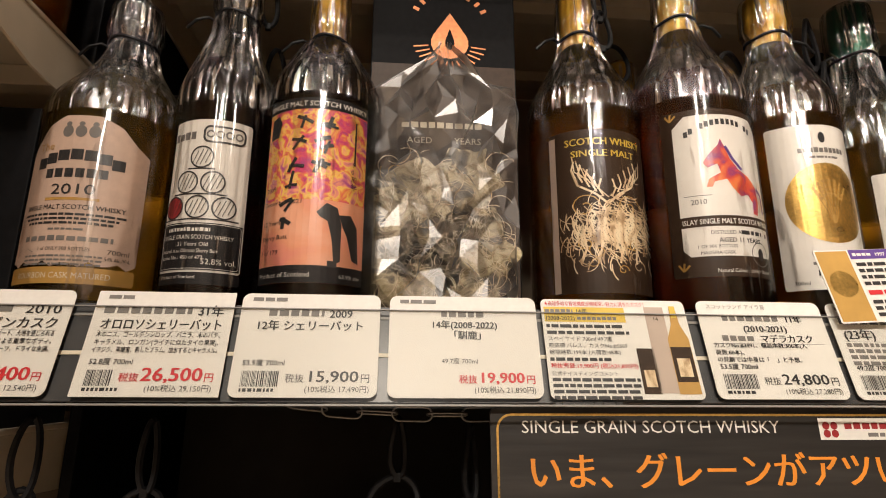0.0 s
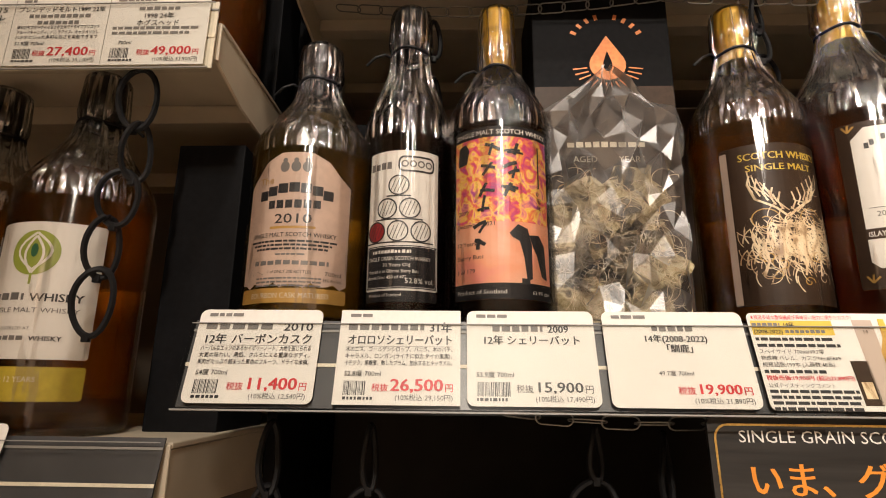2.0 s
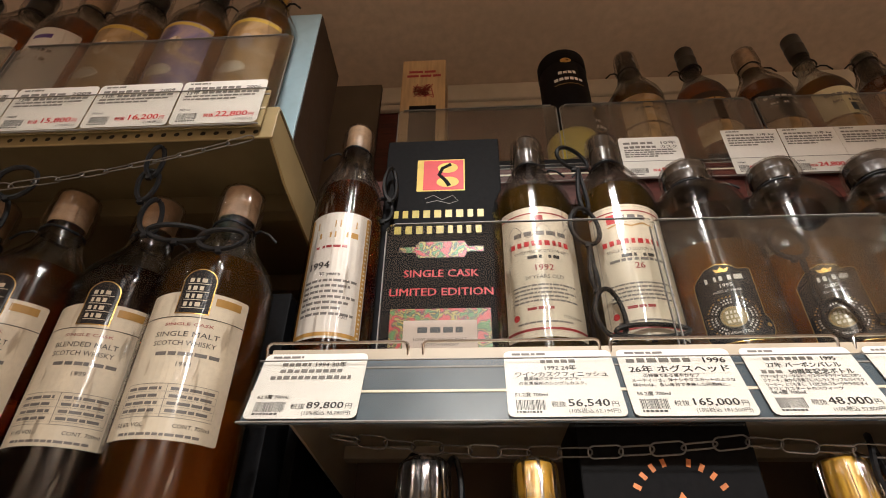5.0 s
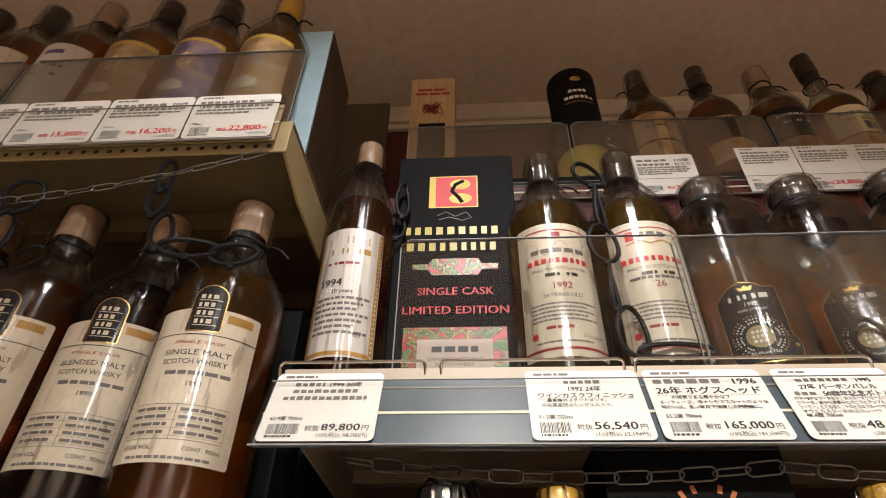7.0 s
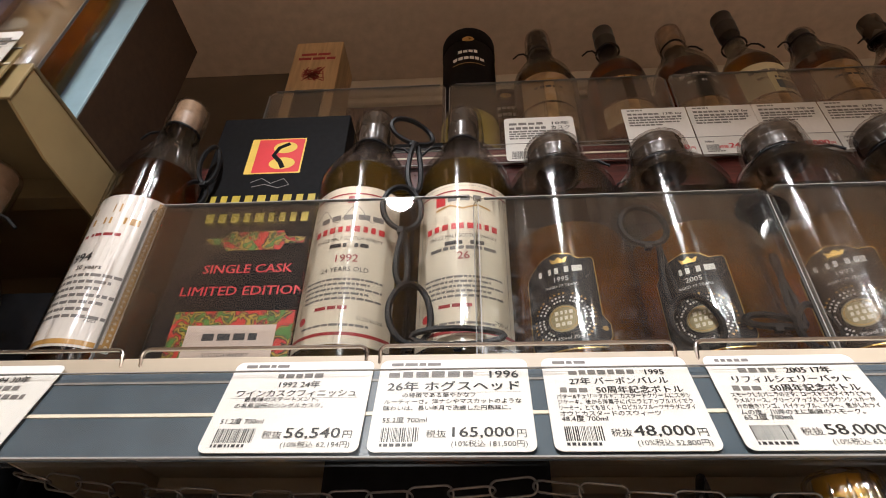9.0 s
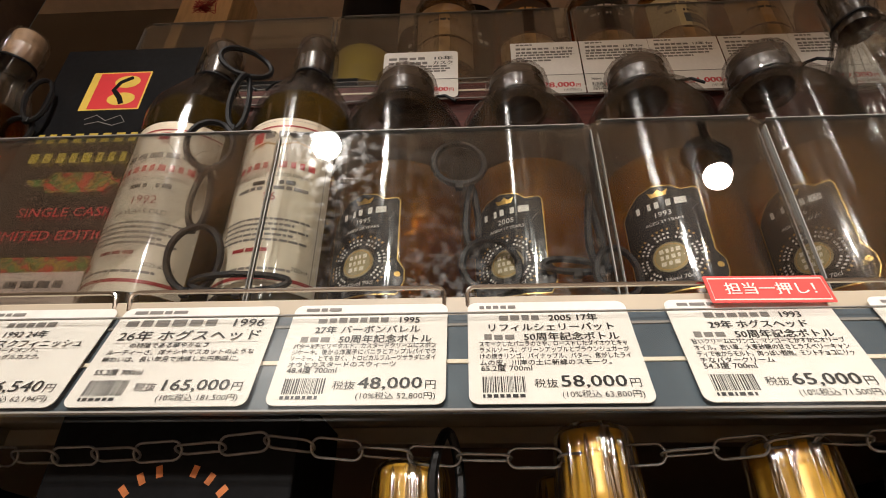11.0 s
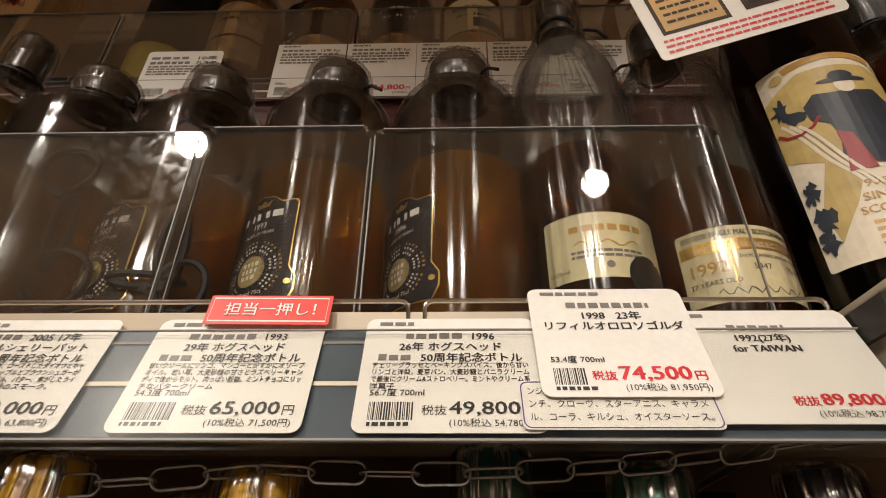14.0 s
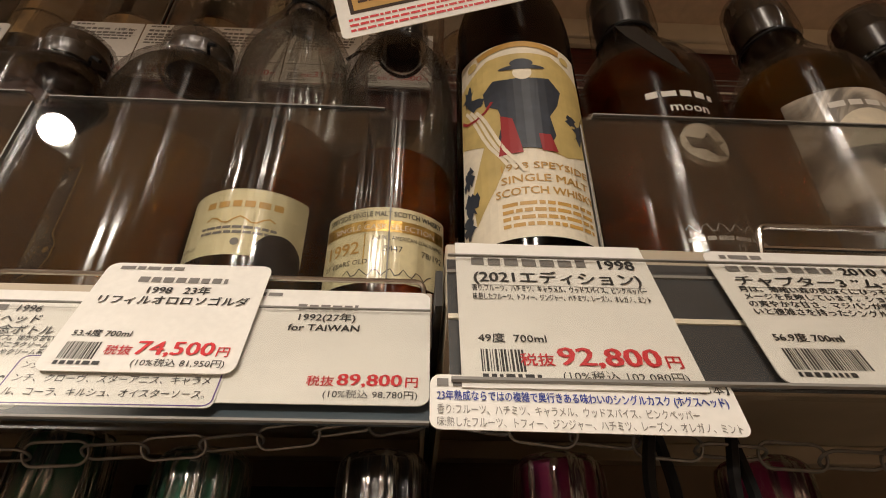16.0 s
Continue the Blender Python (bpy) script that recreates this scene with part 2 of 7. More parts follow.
M["steel"] = solid("chrome_wire", (0.75, 0.74, 0.72), 0.2, metal=1.0, vary=0.06, bump=0.02)
M["zinc"] = solid("dull_steel_chain", (0.22, 0.21, 0.20), 0.45, metal=0.8, vary=0.15, scale=200, bump=0.05)
M["shelf"] = solid("cream_painted_steel", (0.52, 0.45, 0.34), 0.45, vary=0.08, scale=18, bump=0.03, fine=4)
M["shelfdark"] = solid("dark_paint_and_shade", (0.03, 0.027, 0.024), 0.5, vary=0.15, scale=25, bump=0.04, spec=0.25)
M["mustard"] = solid("yellowed_painted_steel", (0.34, 0.265, 0.125), 0.5, vary=0.1, scale=20, bump=0.04)
M["back"] = solid("brown_back_panel", (0.27, 0.20, 0.14), 0.6, vary=0.12, scale=12, bump=0.05, fine=4)
# the yellowed paint again, darkened to carry the shade under its shelf
M["mustard_shade"] = solid("shaded_yellowed_steel", (0.15, 0.115, 0.055), 0.55, vary=0.15, scale=15, bump=0.04)
# darker copy of the panel brown; the neighbouring unit's weaker light is coloured in
M["back_dimmed"] = solid("dimmed_brown_back_panel", (0.10, 0.075, 0.05), 0.6, vary=0.15, scale=12, bump=0.05, fine=4)
M["maroon"] = solid("maroon_stained_wood", (0.10, 0.022, 0.016), 0.42, vary=0.3, scale=30, bump=0.1, stretch=(1, 8, 10))
M["trim"] = solid("cream_gloss_trim", (0.62, 0.55, 0.43), 0.4, vary=0.06, scale=20, bump=0.02)
M["plaster"] = solid("beige_plaster", (0.60, 0.47, 0.34), 0.85, vary=0.07, scale=45, bump=0.12, fine=12)
M["floor"] = solid("brown_floor", (0.45, 0.36, 0.27), 0.35, vary=0.2, scale=10, bump=0.05)
M["slate"] = solid("slate_blue_strip", (0.075, 0.10, 0.125), 0.35, vary=0.1, scale=60, bump=0.02)
M["navy"] = solid("dark_grey_strip", (0.06, 0.062, 0.066), 0.35, vary=0.1, scale=60, bump=0.02)
M["wood"] = solid("pale_pine", (0.58, 0.40, 0.20), 0.5, vary=0.16, scale=25, bump=0.08, stretch=(6, 6, 0.6))
M["board"] = solid("blackboard_print", (0.02, 0.018, 0.016), 0.5, vary=0.4, scale=30, bump=0.1, stretch=(0.4, 1, 6))
M["sky"] = solid("pale_blue_carton", (0.35, 0.50, 0.58), 0.45, vary=0.06, scale=60, bump=0.02)
M["pinkcard"] = solid("pale_carton", (0.55, 0.45, 0.38), 0.5, vary=0.06, scale=60, bump=0.02)
M["magenta"] = solid("magenta_capsule", (0.35, 0.03, 0.16), 0.3, vary=0.1, scale=120, bump=0.05, metal=0.3)
M["greencap"] = solid("green_capsule", (0.03, 0.13, 0.08), 0.3, vary=0.1, scale=120, bump=0.05, metal=0.3)
M["redtag"] = solid("red_tag", (0.72, 0.07, 0.06), 0.45, vary=0.05, scale=120, bump=0.02)
M["glass"] = clear("bottle_glass", (0.93, 0.95, 0.93), 0.045, 0.14, 0.7, bump=0.03, scale=18, drawn=0.55, bend=0.2)
M["darkglass"] = clear("brown_bottle_glass", (0.42, 0.33, 0.24), 0.045, 0.14, 0.5, bump=0.03, scale=18, drawn=0.55, bend=0.2)
M["wrap"] = clear("cellophane", (0.97, 0.96, 0.95), 0.08, 0.13, 0.8, bump=0.85, scale=72, stretch=(2.4, 2.4, 0.13), dist=0.006, streak=0.65, grain=(75, 0.53, 0.59), drawn=0.4)
M["tightwrap"] = clear("tight_cellophane", (0.98, 0.97, 0.96), 0.03, 0.13, 0.6, bump=0.22, scale=34, stretch=(1.6, 1.6, 0.25), dist=0.005, streak=0.24, grain=(70, 0.61, 0.66), drawn=0.45)
M["thinwrap"] = clear("thin_cellophane", (0.98, 0.97, 0.96), 0.02, 0.13, 0.5, bump=0.20, scale=40, stretch=(1.8, 1.8, 0.14), dist=0.005, streak=0.20, grain=(60, 0.60, 0.65), drawn=0.5)
M["bag"] = clear("crumpled_clear_bag", (0.95, 0.94, 0.92), 0.20, 0.34, 0.8, bump=0.25, scale=30, stretch=(1, 1, 0.6), haze=0.07, dist=0.003)
M["acrylic"] = clear("clear_acrylic", (0.97, 0.975, 0.97), 0.032, 0.012, 0.6, haze=0.004)
M["smeared"] = clear("smeared_acrylic", (0.96, 0.97, 0.96), 0.034, 0.02, 0.6, haze=0.010, smear=0.03)
M["acredge"] = solid("polished_acrylic_edge", (0.26, 0.255, 0.24), 0.45, vary=0.05, bump=0)
M["pvc"] = clear("clear_pvc_lip", (0.96, 0.96, 0.95), 0.002, 0.30, 0.05, bump=0.05, scale=30)
M["amber"] = spirit("amber_whisky", (0.97, 0.66, 0.18), 0.04)
M["gleam"] = spirit("glowing_amber_whisky", (1.0, 0.62, 0.12), 0.16, 0.55)
M["dark"] = spirit("dark_amber_whisky", (0.86, 0.44, 0.11), 0.02)
M["mahogany"] = spirit("mahogany_whisky", (0.35, 0.10, 0.03))
M["straw"] = spirit("straw_whisky", (0.97, 0.78, 0.30), 0.06)
M["goldwash"] = solid("pale_gold_print", (0.58, 0.45, 0.17), 0.45, vary=0.12, scale=90, bump=0.02)
M["navyprint"] = solid("blue_black_print", (0.035, 0.045, 0.065), 0.45, vary=0.2, scale=120, bump=0.02)
M["fire"] = fire_print("autumn_fire_print", [(0.26, (0.30, 0.07, 0.26)), (0.40, (0.66, 0.08, 0.20)), (0.47, (0.80, 0.24, 0.10)), (0.53, (0.92, 0.68, 0.14)), (0.59, (0.88, 0.36, 0.26)), (0.68, (0.42, 0.08, 0.30))], 95)
M["dusk"] = fire_print("peach_print", [(0.3, (0.80, 0.30, 0.26)), (0.5, (0.85, 0.40, 0.24)), (0.7, (0.88, 0.52, 0.36))], 25)
M["fur"] = fire_print("cream_fur_print", [(0.35, (0.40, 0.26, 0.14)), (0.5, (0.78, 0.62, 0.40)), (0.65, (0.85, 0.75, 0.55))], 160, stretch=(1, 1, 0.4))
M["swirl"] = fire_print("gold_swirl_print", [(0.34, (0.03, 0.025, 0.015)), (0.42, (0.14, 0.10, 0.04)), (0.48, (0.66, 0.56, 0.34)), (0.55, (0.32, 0.24, 0.10)), (0.62, (0.74, 0.64, 0.42))], 45, 6)
M["horse"] = fire_print("red_violet_print", [(0.35, (0.25, 0.05, 0.22)), (0.5, (0.65, 0.09, 0.06)), (0.65, (0.80, 0.25, 0.08))], 80)
M["purple"] = fire_print("night_violet_print", [(0.35, (0.10, 0.08, 0.18)), (0.5, (0.28, 0.22, 0.36)), (0.62, (0.5, 0.36, 0.30)), (0.7, (0.65, 0.5, 0.2))], 30)
M["dawn"] = fire_print("beige_picture_print", [(0.35, (0.24, 0.16, 0.08)), (0.5, (0.48, 0.32, 0.14)), (0.65, (0.60, 0.45, 0.28))], 28)
M["knot"] = fire_print("knotwork_print", [(0.40, (0.45, 0.03, 0.02)), (0.46, (0.02, 0.012, 0.01)), (0.52, (0.42, 0.30, 0.03)), (0.55, (0.03, 0.02, 0.01)), (0.62, (0.08, 0.20, 0.03))], 95, 2)
M["photo"] = fire_print("grey_picture_print", [(0.4, (0.06, 0.06, 0.06)), (0.5, (0.22, 0.20, 0.17)), (0.6, (0.68, 0.62, 0.52))], 22)


# ---------- builders ----------
def part(name, bm, material, parent=None, label="", smooth=False):
    """One bmesh as one mesh object, under a thing or a part."""
    me = bpy.data.meshes.new(name)
    bm.to_mesh(me)
    bm.free()
    if smooth:
        me.polygons.foreach_set("use_smooth", [True] * len(me.polygons))
        me.set_sharp_from_angle(angle=0.75)
    me.materials.append(M[material])
    ob = new(name, me)
    if parent is not None:
        ob.parent = parent
    if label:
        ob["label"] = label
    return ob


def thing(name, label, category, group="", kind="", at=None):
    ob = new(name)
    ob.empty_display_size = 0.02
    if at is not None:
        ob.matrix_world = at
    return tagged(ob, label, category, group, kind)


def box_bm(x0, x1, y0, y1, z0, z1, bevel=0.0, bm=None):
    bm = bm or bmesh.new()
    r = bmesh.ops.create_cube(bm, size=1, matrix=Matrix.Translation(((x0 + x1) / 2, (y0 + y1) / 2, (z0 + z1) / 2)) @ Matrix.Diagonal((x1 - x0, y1 - y0, z1 - z0, 1)))
    if bevel:
        es = list({e for v in r["verts"] for e in v.link_edges})
        bmesh.ops.bevel(bm, geom=es, offset=bevel, segments=2, affect="EDGES", profile=0.5)
    return bm


def rev_bm(profile, seg=48, fold=0.0, seed=0, bm=None, calm=9.0):
    """Turned shape from (radius, height) pairs; fold: depth of uneven pleats where the shape narrows."""
    bm = bm or bmesh.new()
    big = max(r for r, z in profile)
    rows = []
    rng = random.Random(seed)
    ph = [rng.uniform(0, 6.28) for _ in range(5)]
    for r, z in profile:
        if r < 1e-6:
            rows.append([bm.verts.new((0, 0, z))])
            continue
        row = []
        for i in range(seg):
            a = 2 * math.pi * i / seg
            q = 0.0
            if fold:
                w = max(0.10, min(1.0, (0.046 - r) / 0.021)) * (1.0 if z < calm else 0.35)
                q = fold * w * (0.8 * abs(math.sin(6.5 * a + ph[0] + z * 3)) + 0.7 * abs(math.sin(11.5 * a + ph[1] - z * 5)) + 0.5 * abs(math.sin(17.5 * a + ph[2] + z * 4)) + 0.4 * math.sin(29 * a + ph[3] + z * 9) - 0.7)
            row.append(bm.verts.new(((r + q) * math.cos(a), (r + q) * math.sin(a), z)))
        rows.append(row)
    for p, q in zip(rows, rows[1:]):
        if len(p) == 1 and len(q) == 1:
            continue
        for i in range(seg):
            j = (i + 1) % seg
            if len(p) == 1:
                bm.faces.new((p[0], q[j], q[i]))
            elif len(q) == 1:
                bm.faces.new((p[i], p[j], q[0]))
            else:
                bm.faces.new((p[i], p[j], q[j], q[i]))
    return bm


def wire_bm(points, r, closed=False, seg=8, flat=1.0, bm=None):
    """Round wire along a line of points; flat squashes it to a strap."""
    bm = bm or bmesh.new()
    pts = [Vector(p) for p in points]
    n = len(pts)
    rows = []
    for i, p in enumerate(pts):
        a = pts[i - 1] if (i or closed) else p
        b = pts[(i + 1) % n] if (i < n - 1 or closed) else p
        d = (b - a).normalized()
        up = Vector((0, 1, 0)) if abs(d.y) < 0.9 else Vector((1, 0, 0))
        s = d.cross(up).normalized()
        u = s.cross(d)
        rows.append([bm.verts.new(p + r * (math.cos(k * 2 * math.pi / seg) * s * flat + math.sin(k * 2 * math.pi / seg) * u)) for k in range(seg)])
    for i in range(n if closed else n - 1):
        p, q = rows[i], rows[(i + 1) % n]
        for k in range(seg):
            bm.faces.new((p[k], p[(k + 1) % seg], q[(k + 1) % seg], q[k]))
    if not closed:
        bm.faces.new(rows[0][::-1]); bm.faces.new(rows[-1])
    return bm


def round_rect(x0, z0, x1, z1, r, n=5):
    pts = []
    for cx, cz, a0 in ((x1 - r, z1 - r, 0), (x0 + r, z1 - r, 90), (x0 + r, z0 + r, 180), (x1 - r, z0 + r, 270)):
        for i in range(n + 1):
            a = radians(a0 + 90 * i / n)
            pts.append((cx + r * math.cos(a), cz + r * math.sin(a)))
    return pts


def plate_bm(outline, y0, y1):
    """Flat plate in the x-z plane with thickness, from an outline."""
    bm = bmesh.new()
    f = [bm.verts.new((x, y0, z)) for x, z in outline]
    b = [bm.verts.new((x, y1, z)) for x, z in outline]
    bm.faces.new(f[::-1]); bm.faces.new(b)
    n = len(f)
    for i in range(n):
        bm.faces.new((f[i], f[(i + 1) % n], b[(i + 1) % n], b[i]))
    bmesh.ops.recalc_face_normals(bm, faces=bm.faces)
    return bm


GLYPHS = {}


def glyphs(body):
    """Vertices and faces of a line of writing, one unit high, cached."""
    if body not in GLYPHS:
        c = bpy.data.curves.new("line", "FONT")
        c.body, c.size, c.resolution_u = body, 1.0, 2
        o = bpy.data.objects.new("line", c)
        me = bpy.data.meshes.new_from_object(o)
        vs = [(v.co.x, v.co.y) for v in me.vertices]
        fs = [tuple(p.vertices) for p in me.polygons]
        bpy.data.meshes.remove(me); bpy.data.objects.remove(o); bpy.data.curves.remove(c)
        GLYPHS[body] = (vs, fs, max([v[0] for v in vs] or [0]))
    return GLYPHS[body]


class Art:
    """Printing on a flat or round surface: shapes in metres (u across, v up), sorted by ink."""

    def __init__(self):
        self.ink = {}

    def add(self, mat, vs, fs, layer=1, cut=True, name="print"):
        b = self.ink.setdefault((mat, layer, cut, name), ([], []))
        o = len(b[0])
        b[0].extend(vs)
        b[1].extend(tuple(i + o for i in f) for f in fs)

    def rect(self, mat, x0, z0, x1, z1, layer=1, name="print"):
        self.add(mat, [(x0, z0), (x1, z0), (x1, z1), (x0, z1)], [(0, 1, 2, 3)], layer, x1 - x0 > 0.006, name)

    def poly(self, mat, pts, layer=1, name="print"):
        self.add(mat, list(pts), [tuple(range(len(pts)))], layer, True, name)

    def disc(self, mat, x, z, r, layer=1, rz=None, n=28, name="print"):
        self.poly(mat, [(x + r * math.cos(i * 2 * math.pi / n), z + (rz or r) * math.sin(i * 2 * math.pi / n)) for i in range(n)], layer, name)

    def stroke(self, mat, pts, w, layer=1, closed=False, name="print"):
        """A line of width w along points."""
        n = len(pts)
        vs = []
        for i, (x, z) in enumerate(pts):
            a = pts[i - 1] if (i or closed) else pts[i]
            b = pts[(i + 1) % n] if (i < n - 1 or closed) else pts[i]
            dx, dz = b[0] - a[0], b[1] - a[1]
            k = math.hypot(dx, dz) or 1
            vs += [(x - dz / k * w / 2, z + dx / k * w / 2), (x + dz / k * w / 2, z - dx / k * w / 2)]
        fs = [(2 * i, 2 * i + 1, (2 * i + 3) % (2 * n), (2 * i + 2) % (2 * n)) for i in range(n if closed else n - 1)]
        self.add(mat, vs, fs, layer, True, name)

    def ring(self, mat, x, z, r, w, layer=1, rz=None, n=32, name="print"):
        self.stroke(mat, [(x + r * math.cos(i * 2 * math.pi / n), z + (rz or r) * math.sin(i * 2 * math.pi / n)) for i in range(n)], w, layer, True, name)

    def text(self, mat, body, x, z, size, align="L", width=None, layer=2, bold=0.0, name="lettering"):
        vs, fs, w = glyphs(body)
        k = size
        kx = (width / w) if width and w else k
        x -= {"L": 0, "C": w * kx / 2, "R": w * kx}[align]
        for d in ((0.0,) if not bold else (-bold, bold)):
            self.add(mat, [(x + a * kx + d * size, z + b * k) for a, b in vs], fs, layer + (1 if d > 0 else 0), False, name)
        return w * kx

    def bars(self, mat, x0, x1, z, h, seed=0, layer=2, word=(2, 7)):
        """A line of words too small to read, as bars of uneven length."""
        rng = random.Random(seed * 97 + int(abs(x0 * 1e4)) + int(abs(z * 1e5)))
        x = x0
        while x < x1 - h * 0.6:
            w = min(h * rng.uniform(*word) * 0.5, x1 - x)
            self.add(mat, [(x, z), (x + w, z), (x + w, z + h), (x, z + h)], [(0, 1, 2, 3)], layer, False, "lettering")
            x += w + h * 0.45

    def line(self, mat, segs, x, z, size, align="L", width=None, bold=0.022):
        """Words and plain bars in one line; a number stands for a bar of so many letters."""
        ws = [s * 0.95 if isinstance(s, (int, float)) else glyphs(s)[2] for s in segs]
        gap = 0.45
        total = sum(ws) + gap * (len(ws) - 1)
        k = (width / total) if width else size
        x -= {"L": 0, "C": total * k / 2, "R": total * k}[align]
        for s, w in zip(segs, ws):
            if isinstance(s, (int, float)):
                rng, q = random.Random(int(s * 7 + abs(z) * 1e5)), 0.0
                while q < w - 0.2:
                    e = min(w, q + rng.uniform(0.6, 0.85))
                    top = rng.uniform(.62, .74)
                    self.add("grey" if mat == "ink" else mat, [(x + q * k, z + size * .10), (x + e * k, z + size * .10), (x + e * k, z + size * top), (x + q * k, z + size * top)], [(0, 1, 2, 3)], 2, False, "lettering")
                    q = e + 0.2
            else:
                self.text(mat, s, x, z, size, width=w * k, bold=bold)
            x += (w + gap) * k

    def squash(self, a0, a1, b0, b1):
        """Moves all heights from the span a0..a1 to b0..b1."""
        for key, (vs, fs) in self.ink.items():
            self.ink[key] = ([(x, b0 + (z - a0) * (b1 - b0) / (a1 - a0)) for x, z in vs], fs)

    def build(self, parent, wrap=None, step=0.00016):
        """Makes the meshes; wrap: radius and middle angle of a round surface."""
        made = []
        for (mat, layer, cut, name), (vs, fs) in sorted(self.ink.items(), key=lambda i: i[0][1]):
            bm = bmesh.new()
            bv = [bm.verts.new((x, 0, z)) for x, z in vs]
            for f in fs:
                try:
                    bm.faces.new([bv[i] for i in f])
                except ValueError:
                    pass
            if wrap:
                if cut:
                    lo, hi = min(v[0] for v in vs), max(v[0] for v in vs)
                    x = math.ceil(lo / 0.0045) * 0.0045
                    while x < hi:
                        bmesh.ops.bisect_plane(bm, geom=bm.verts[:] + bm.edges[:] + bm.faces[:], plane_co=(x, 0, 0), plane_no=(1, 0, 0))
                        x += 0.0045
                R, a0 = wrap
                for v in bm.verts:
                    a = v.co.x / R + a0
                    rr = R + layer * step
                    v.co = Vector((rr * math.sin(a), -rr * math.cos(a), v.co.z))
            else:
                for v in bm.verts:
                    v.co.y = -layer * step
            made.append(part(name, bm, mat, parent))
            if name in ("barcode", "lettering", "emblem", "ornament", "artwork", "brush_strokes", "fur_print", "swirl_print", "beast_print", "badge_line"):
                made[-1]["kind"] = "stuff"
        return made


# ---------- the shop shell ----------
def slab(name, label, category, x0, x1, y0, y1, z0, z1, mat, bevel=0.0, kind="structure"):
    return tagged(part(name, box_bm(x0, x1, y0, y1, z0, z1, bevel), mat), label, category, kind=kind)


# floor stays out of view; added to throw light back up
slab("floor", "unseen dark brown shop floor, added to bounce light", "floor", -4, 4.5, -3.2, 0.9, -0.1, 0.0, "floor")
slab("ceiling", "dim beige plaster ceiling over the shelves", "ceiling", -4, 4.5, -3.2, 0.9, 2.735, 2.85, "plaster")
slab("wall_north", "maroon stained wood wall behind the shelves", "wall", -4, 4.5, 0.62, 0.75, 0.0, 2.735, "maroon")
# south, west and east walls are unseen, added to close the room for bounce
slab("wall_south", "unseen brown wall added across the aisle", "wall", -4, 4.5, -3.2, -3.05, 0.0, 2.735, "back")
slab("wall_west", "unseen brown end wall added to close the room", "wall", -4.1, -4, -3.2, 0.75, 0.0, 2.735, "back")
slab("wall_east", "unseen brown end wall added to close the room", "wall", 4.5, 4.6, -3.2, 0.75, 0.0, 2.735, "back")
bm = box_bm(-4, 4.5, 0.598, 0.618, 2.675, 2.733, 0.004)
box_bm(-4, 4.5, 0.604, 0.618, 2.655, 2.673, 0.003, bm)
tagged(part("trim", bm, "trim"), "cream moulding between wall and ceiling", "moulding", kind="structure")

for sx, sy in SPOTS + AISLE:
    sp = thing("track_spotlight", "black ceiling spotlight on a short stem", "spotlight", "spotlights over the aisle", at=pose(sx, sy, 2.735))
    part("stem", box_bm(-0.006, 0.006, -0.006, 0.006, -0.28 if sy > -1 else -0.23, 0.0), "blackcap", sp)
    h = part("housing", rev_bm([(0.0, 0.10), (0.03, 0.098), (0.042, 0.08), (0.042, 0.0), (0.038, -0.002), (0.036, 0.01), (0.0, 0.012)], 24), "blackcap", sp, smooth=True)
    h.matrix_basis = Matrix.Translation((0, 0, -0.305 if sy > -1 else -0.255)) @ look((0, 0, 0), (0, 0.22 - sy, -1.14))


# ---------- shelving ----------
def shelf(label, x0, x1, y0, y1, z, mat, thick=0.028, holes=False, deck=None):
    s = thing("shelf", label, "shelf")
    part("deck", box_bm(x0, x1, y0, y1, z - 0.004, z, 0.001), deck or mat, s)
    part("front_lip", box_bm(x0, x1, y0 - 0.003, y0 - 0.0005, z - thick, z - 0.001, 0.0008), mat, s)
    for yy in (y0 + 0.12, y1 - 0.08):
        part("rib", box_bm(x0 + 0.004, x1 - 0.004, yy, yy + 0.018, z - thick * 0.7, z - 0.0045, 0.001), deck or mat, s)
    for xx in (x0 + 0.001, x1 - 0.0035):
        bm = bmesh.new()
        o = [(y0, z - 0.0045), (y0, z - thick), (y0 + 0.05, z - thick - 0.012), (y1, z - thick - 0.03), (y1, z - 0.0045)]
        a = [bm.verts.new((xx, y, q)) for y, q in o]
        b = [bm.verts.new((xx + 0.0025, y, q)) for y, q in o]
        bm.faces.new(a); bm.faces.new(b[::-1])
        for i in range(5):
            bm.faces.new((a[i], b[i], b[(i + 1) % 5], a[(i + 1) % 5]))
        bmesh.ops.recalc_face_normals(bm, faces=bm.faces)
        part("bracket", bm, mat, s)
    if holes:
        bm = bmesh.new()
        k = int((x1 - x0) / 0.0125)
        for i in range(k):
            bmesh.ops.create_circle(bm, cap_ends=True, segments=10, radius=0.0026, matrix=Matrix.Translation((x0 + 0.008 + i * 0.0125, y0 - 0.0034, z - thick + 0.007)) @ Matrix.Rotation(math.pi / 2, 4, "X"))
        part("perforation", bm, "shelfdark", s, "row of small dark punched holes")["kind"] = "stuff"
    return s


LOW, MID, TOP = 1.388, 1.772, 2.085
LLOW, LMID, LTOP = 1.318, 1.630, 2.000
shelf("dark painted steel shelf with a clear price rail", -0.272, 1.40, 0.012, 0.42, LOW, "shelfdark", holes=True)
shelf("cream painted steel shelf with punched front lip", -0.268, 0.594, 0.082, 0.42, MID, "shelf", holes=True)
shelf("cream painted steel shelf of the next bay", 0.598, 1.40, 0.040, 0.42, MID, "shelf", holes=True)
shelf("dark wooden top shelf under the back wall", -0.268, 1.40, 0.235, 0.60, TOP, "maroon", 0.05)
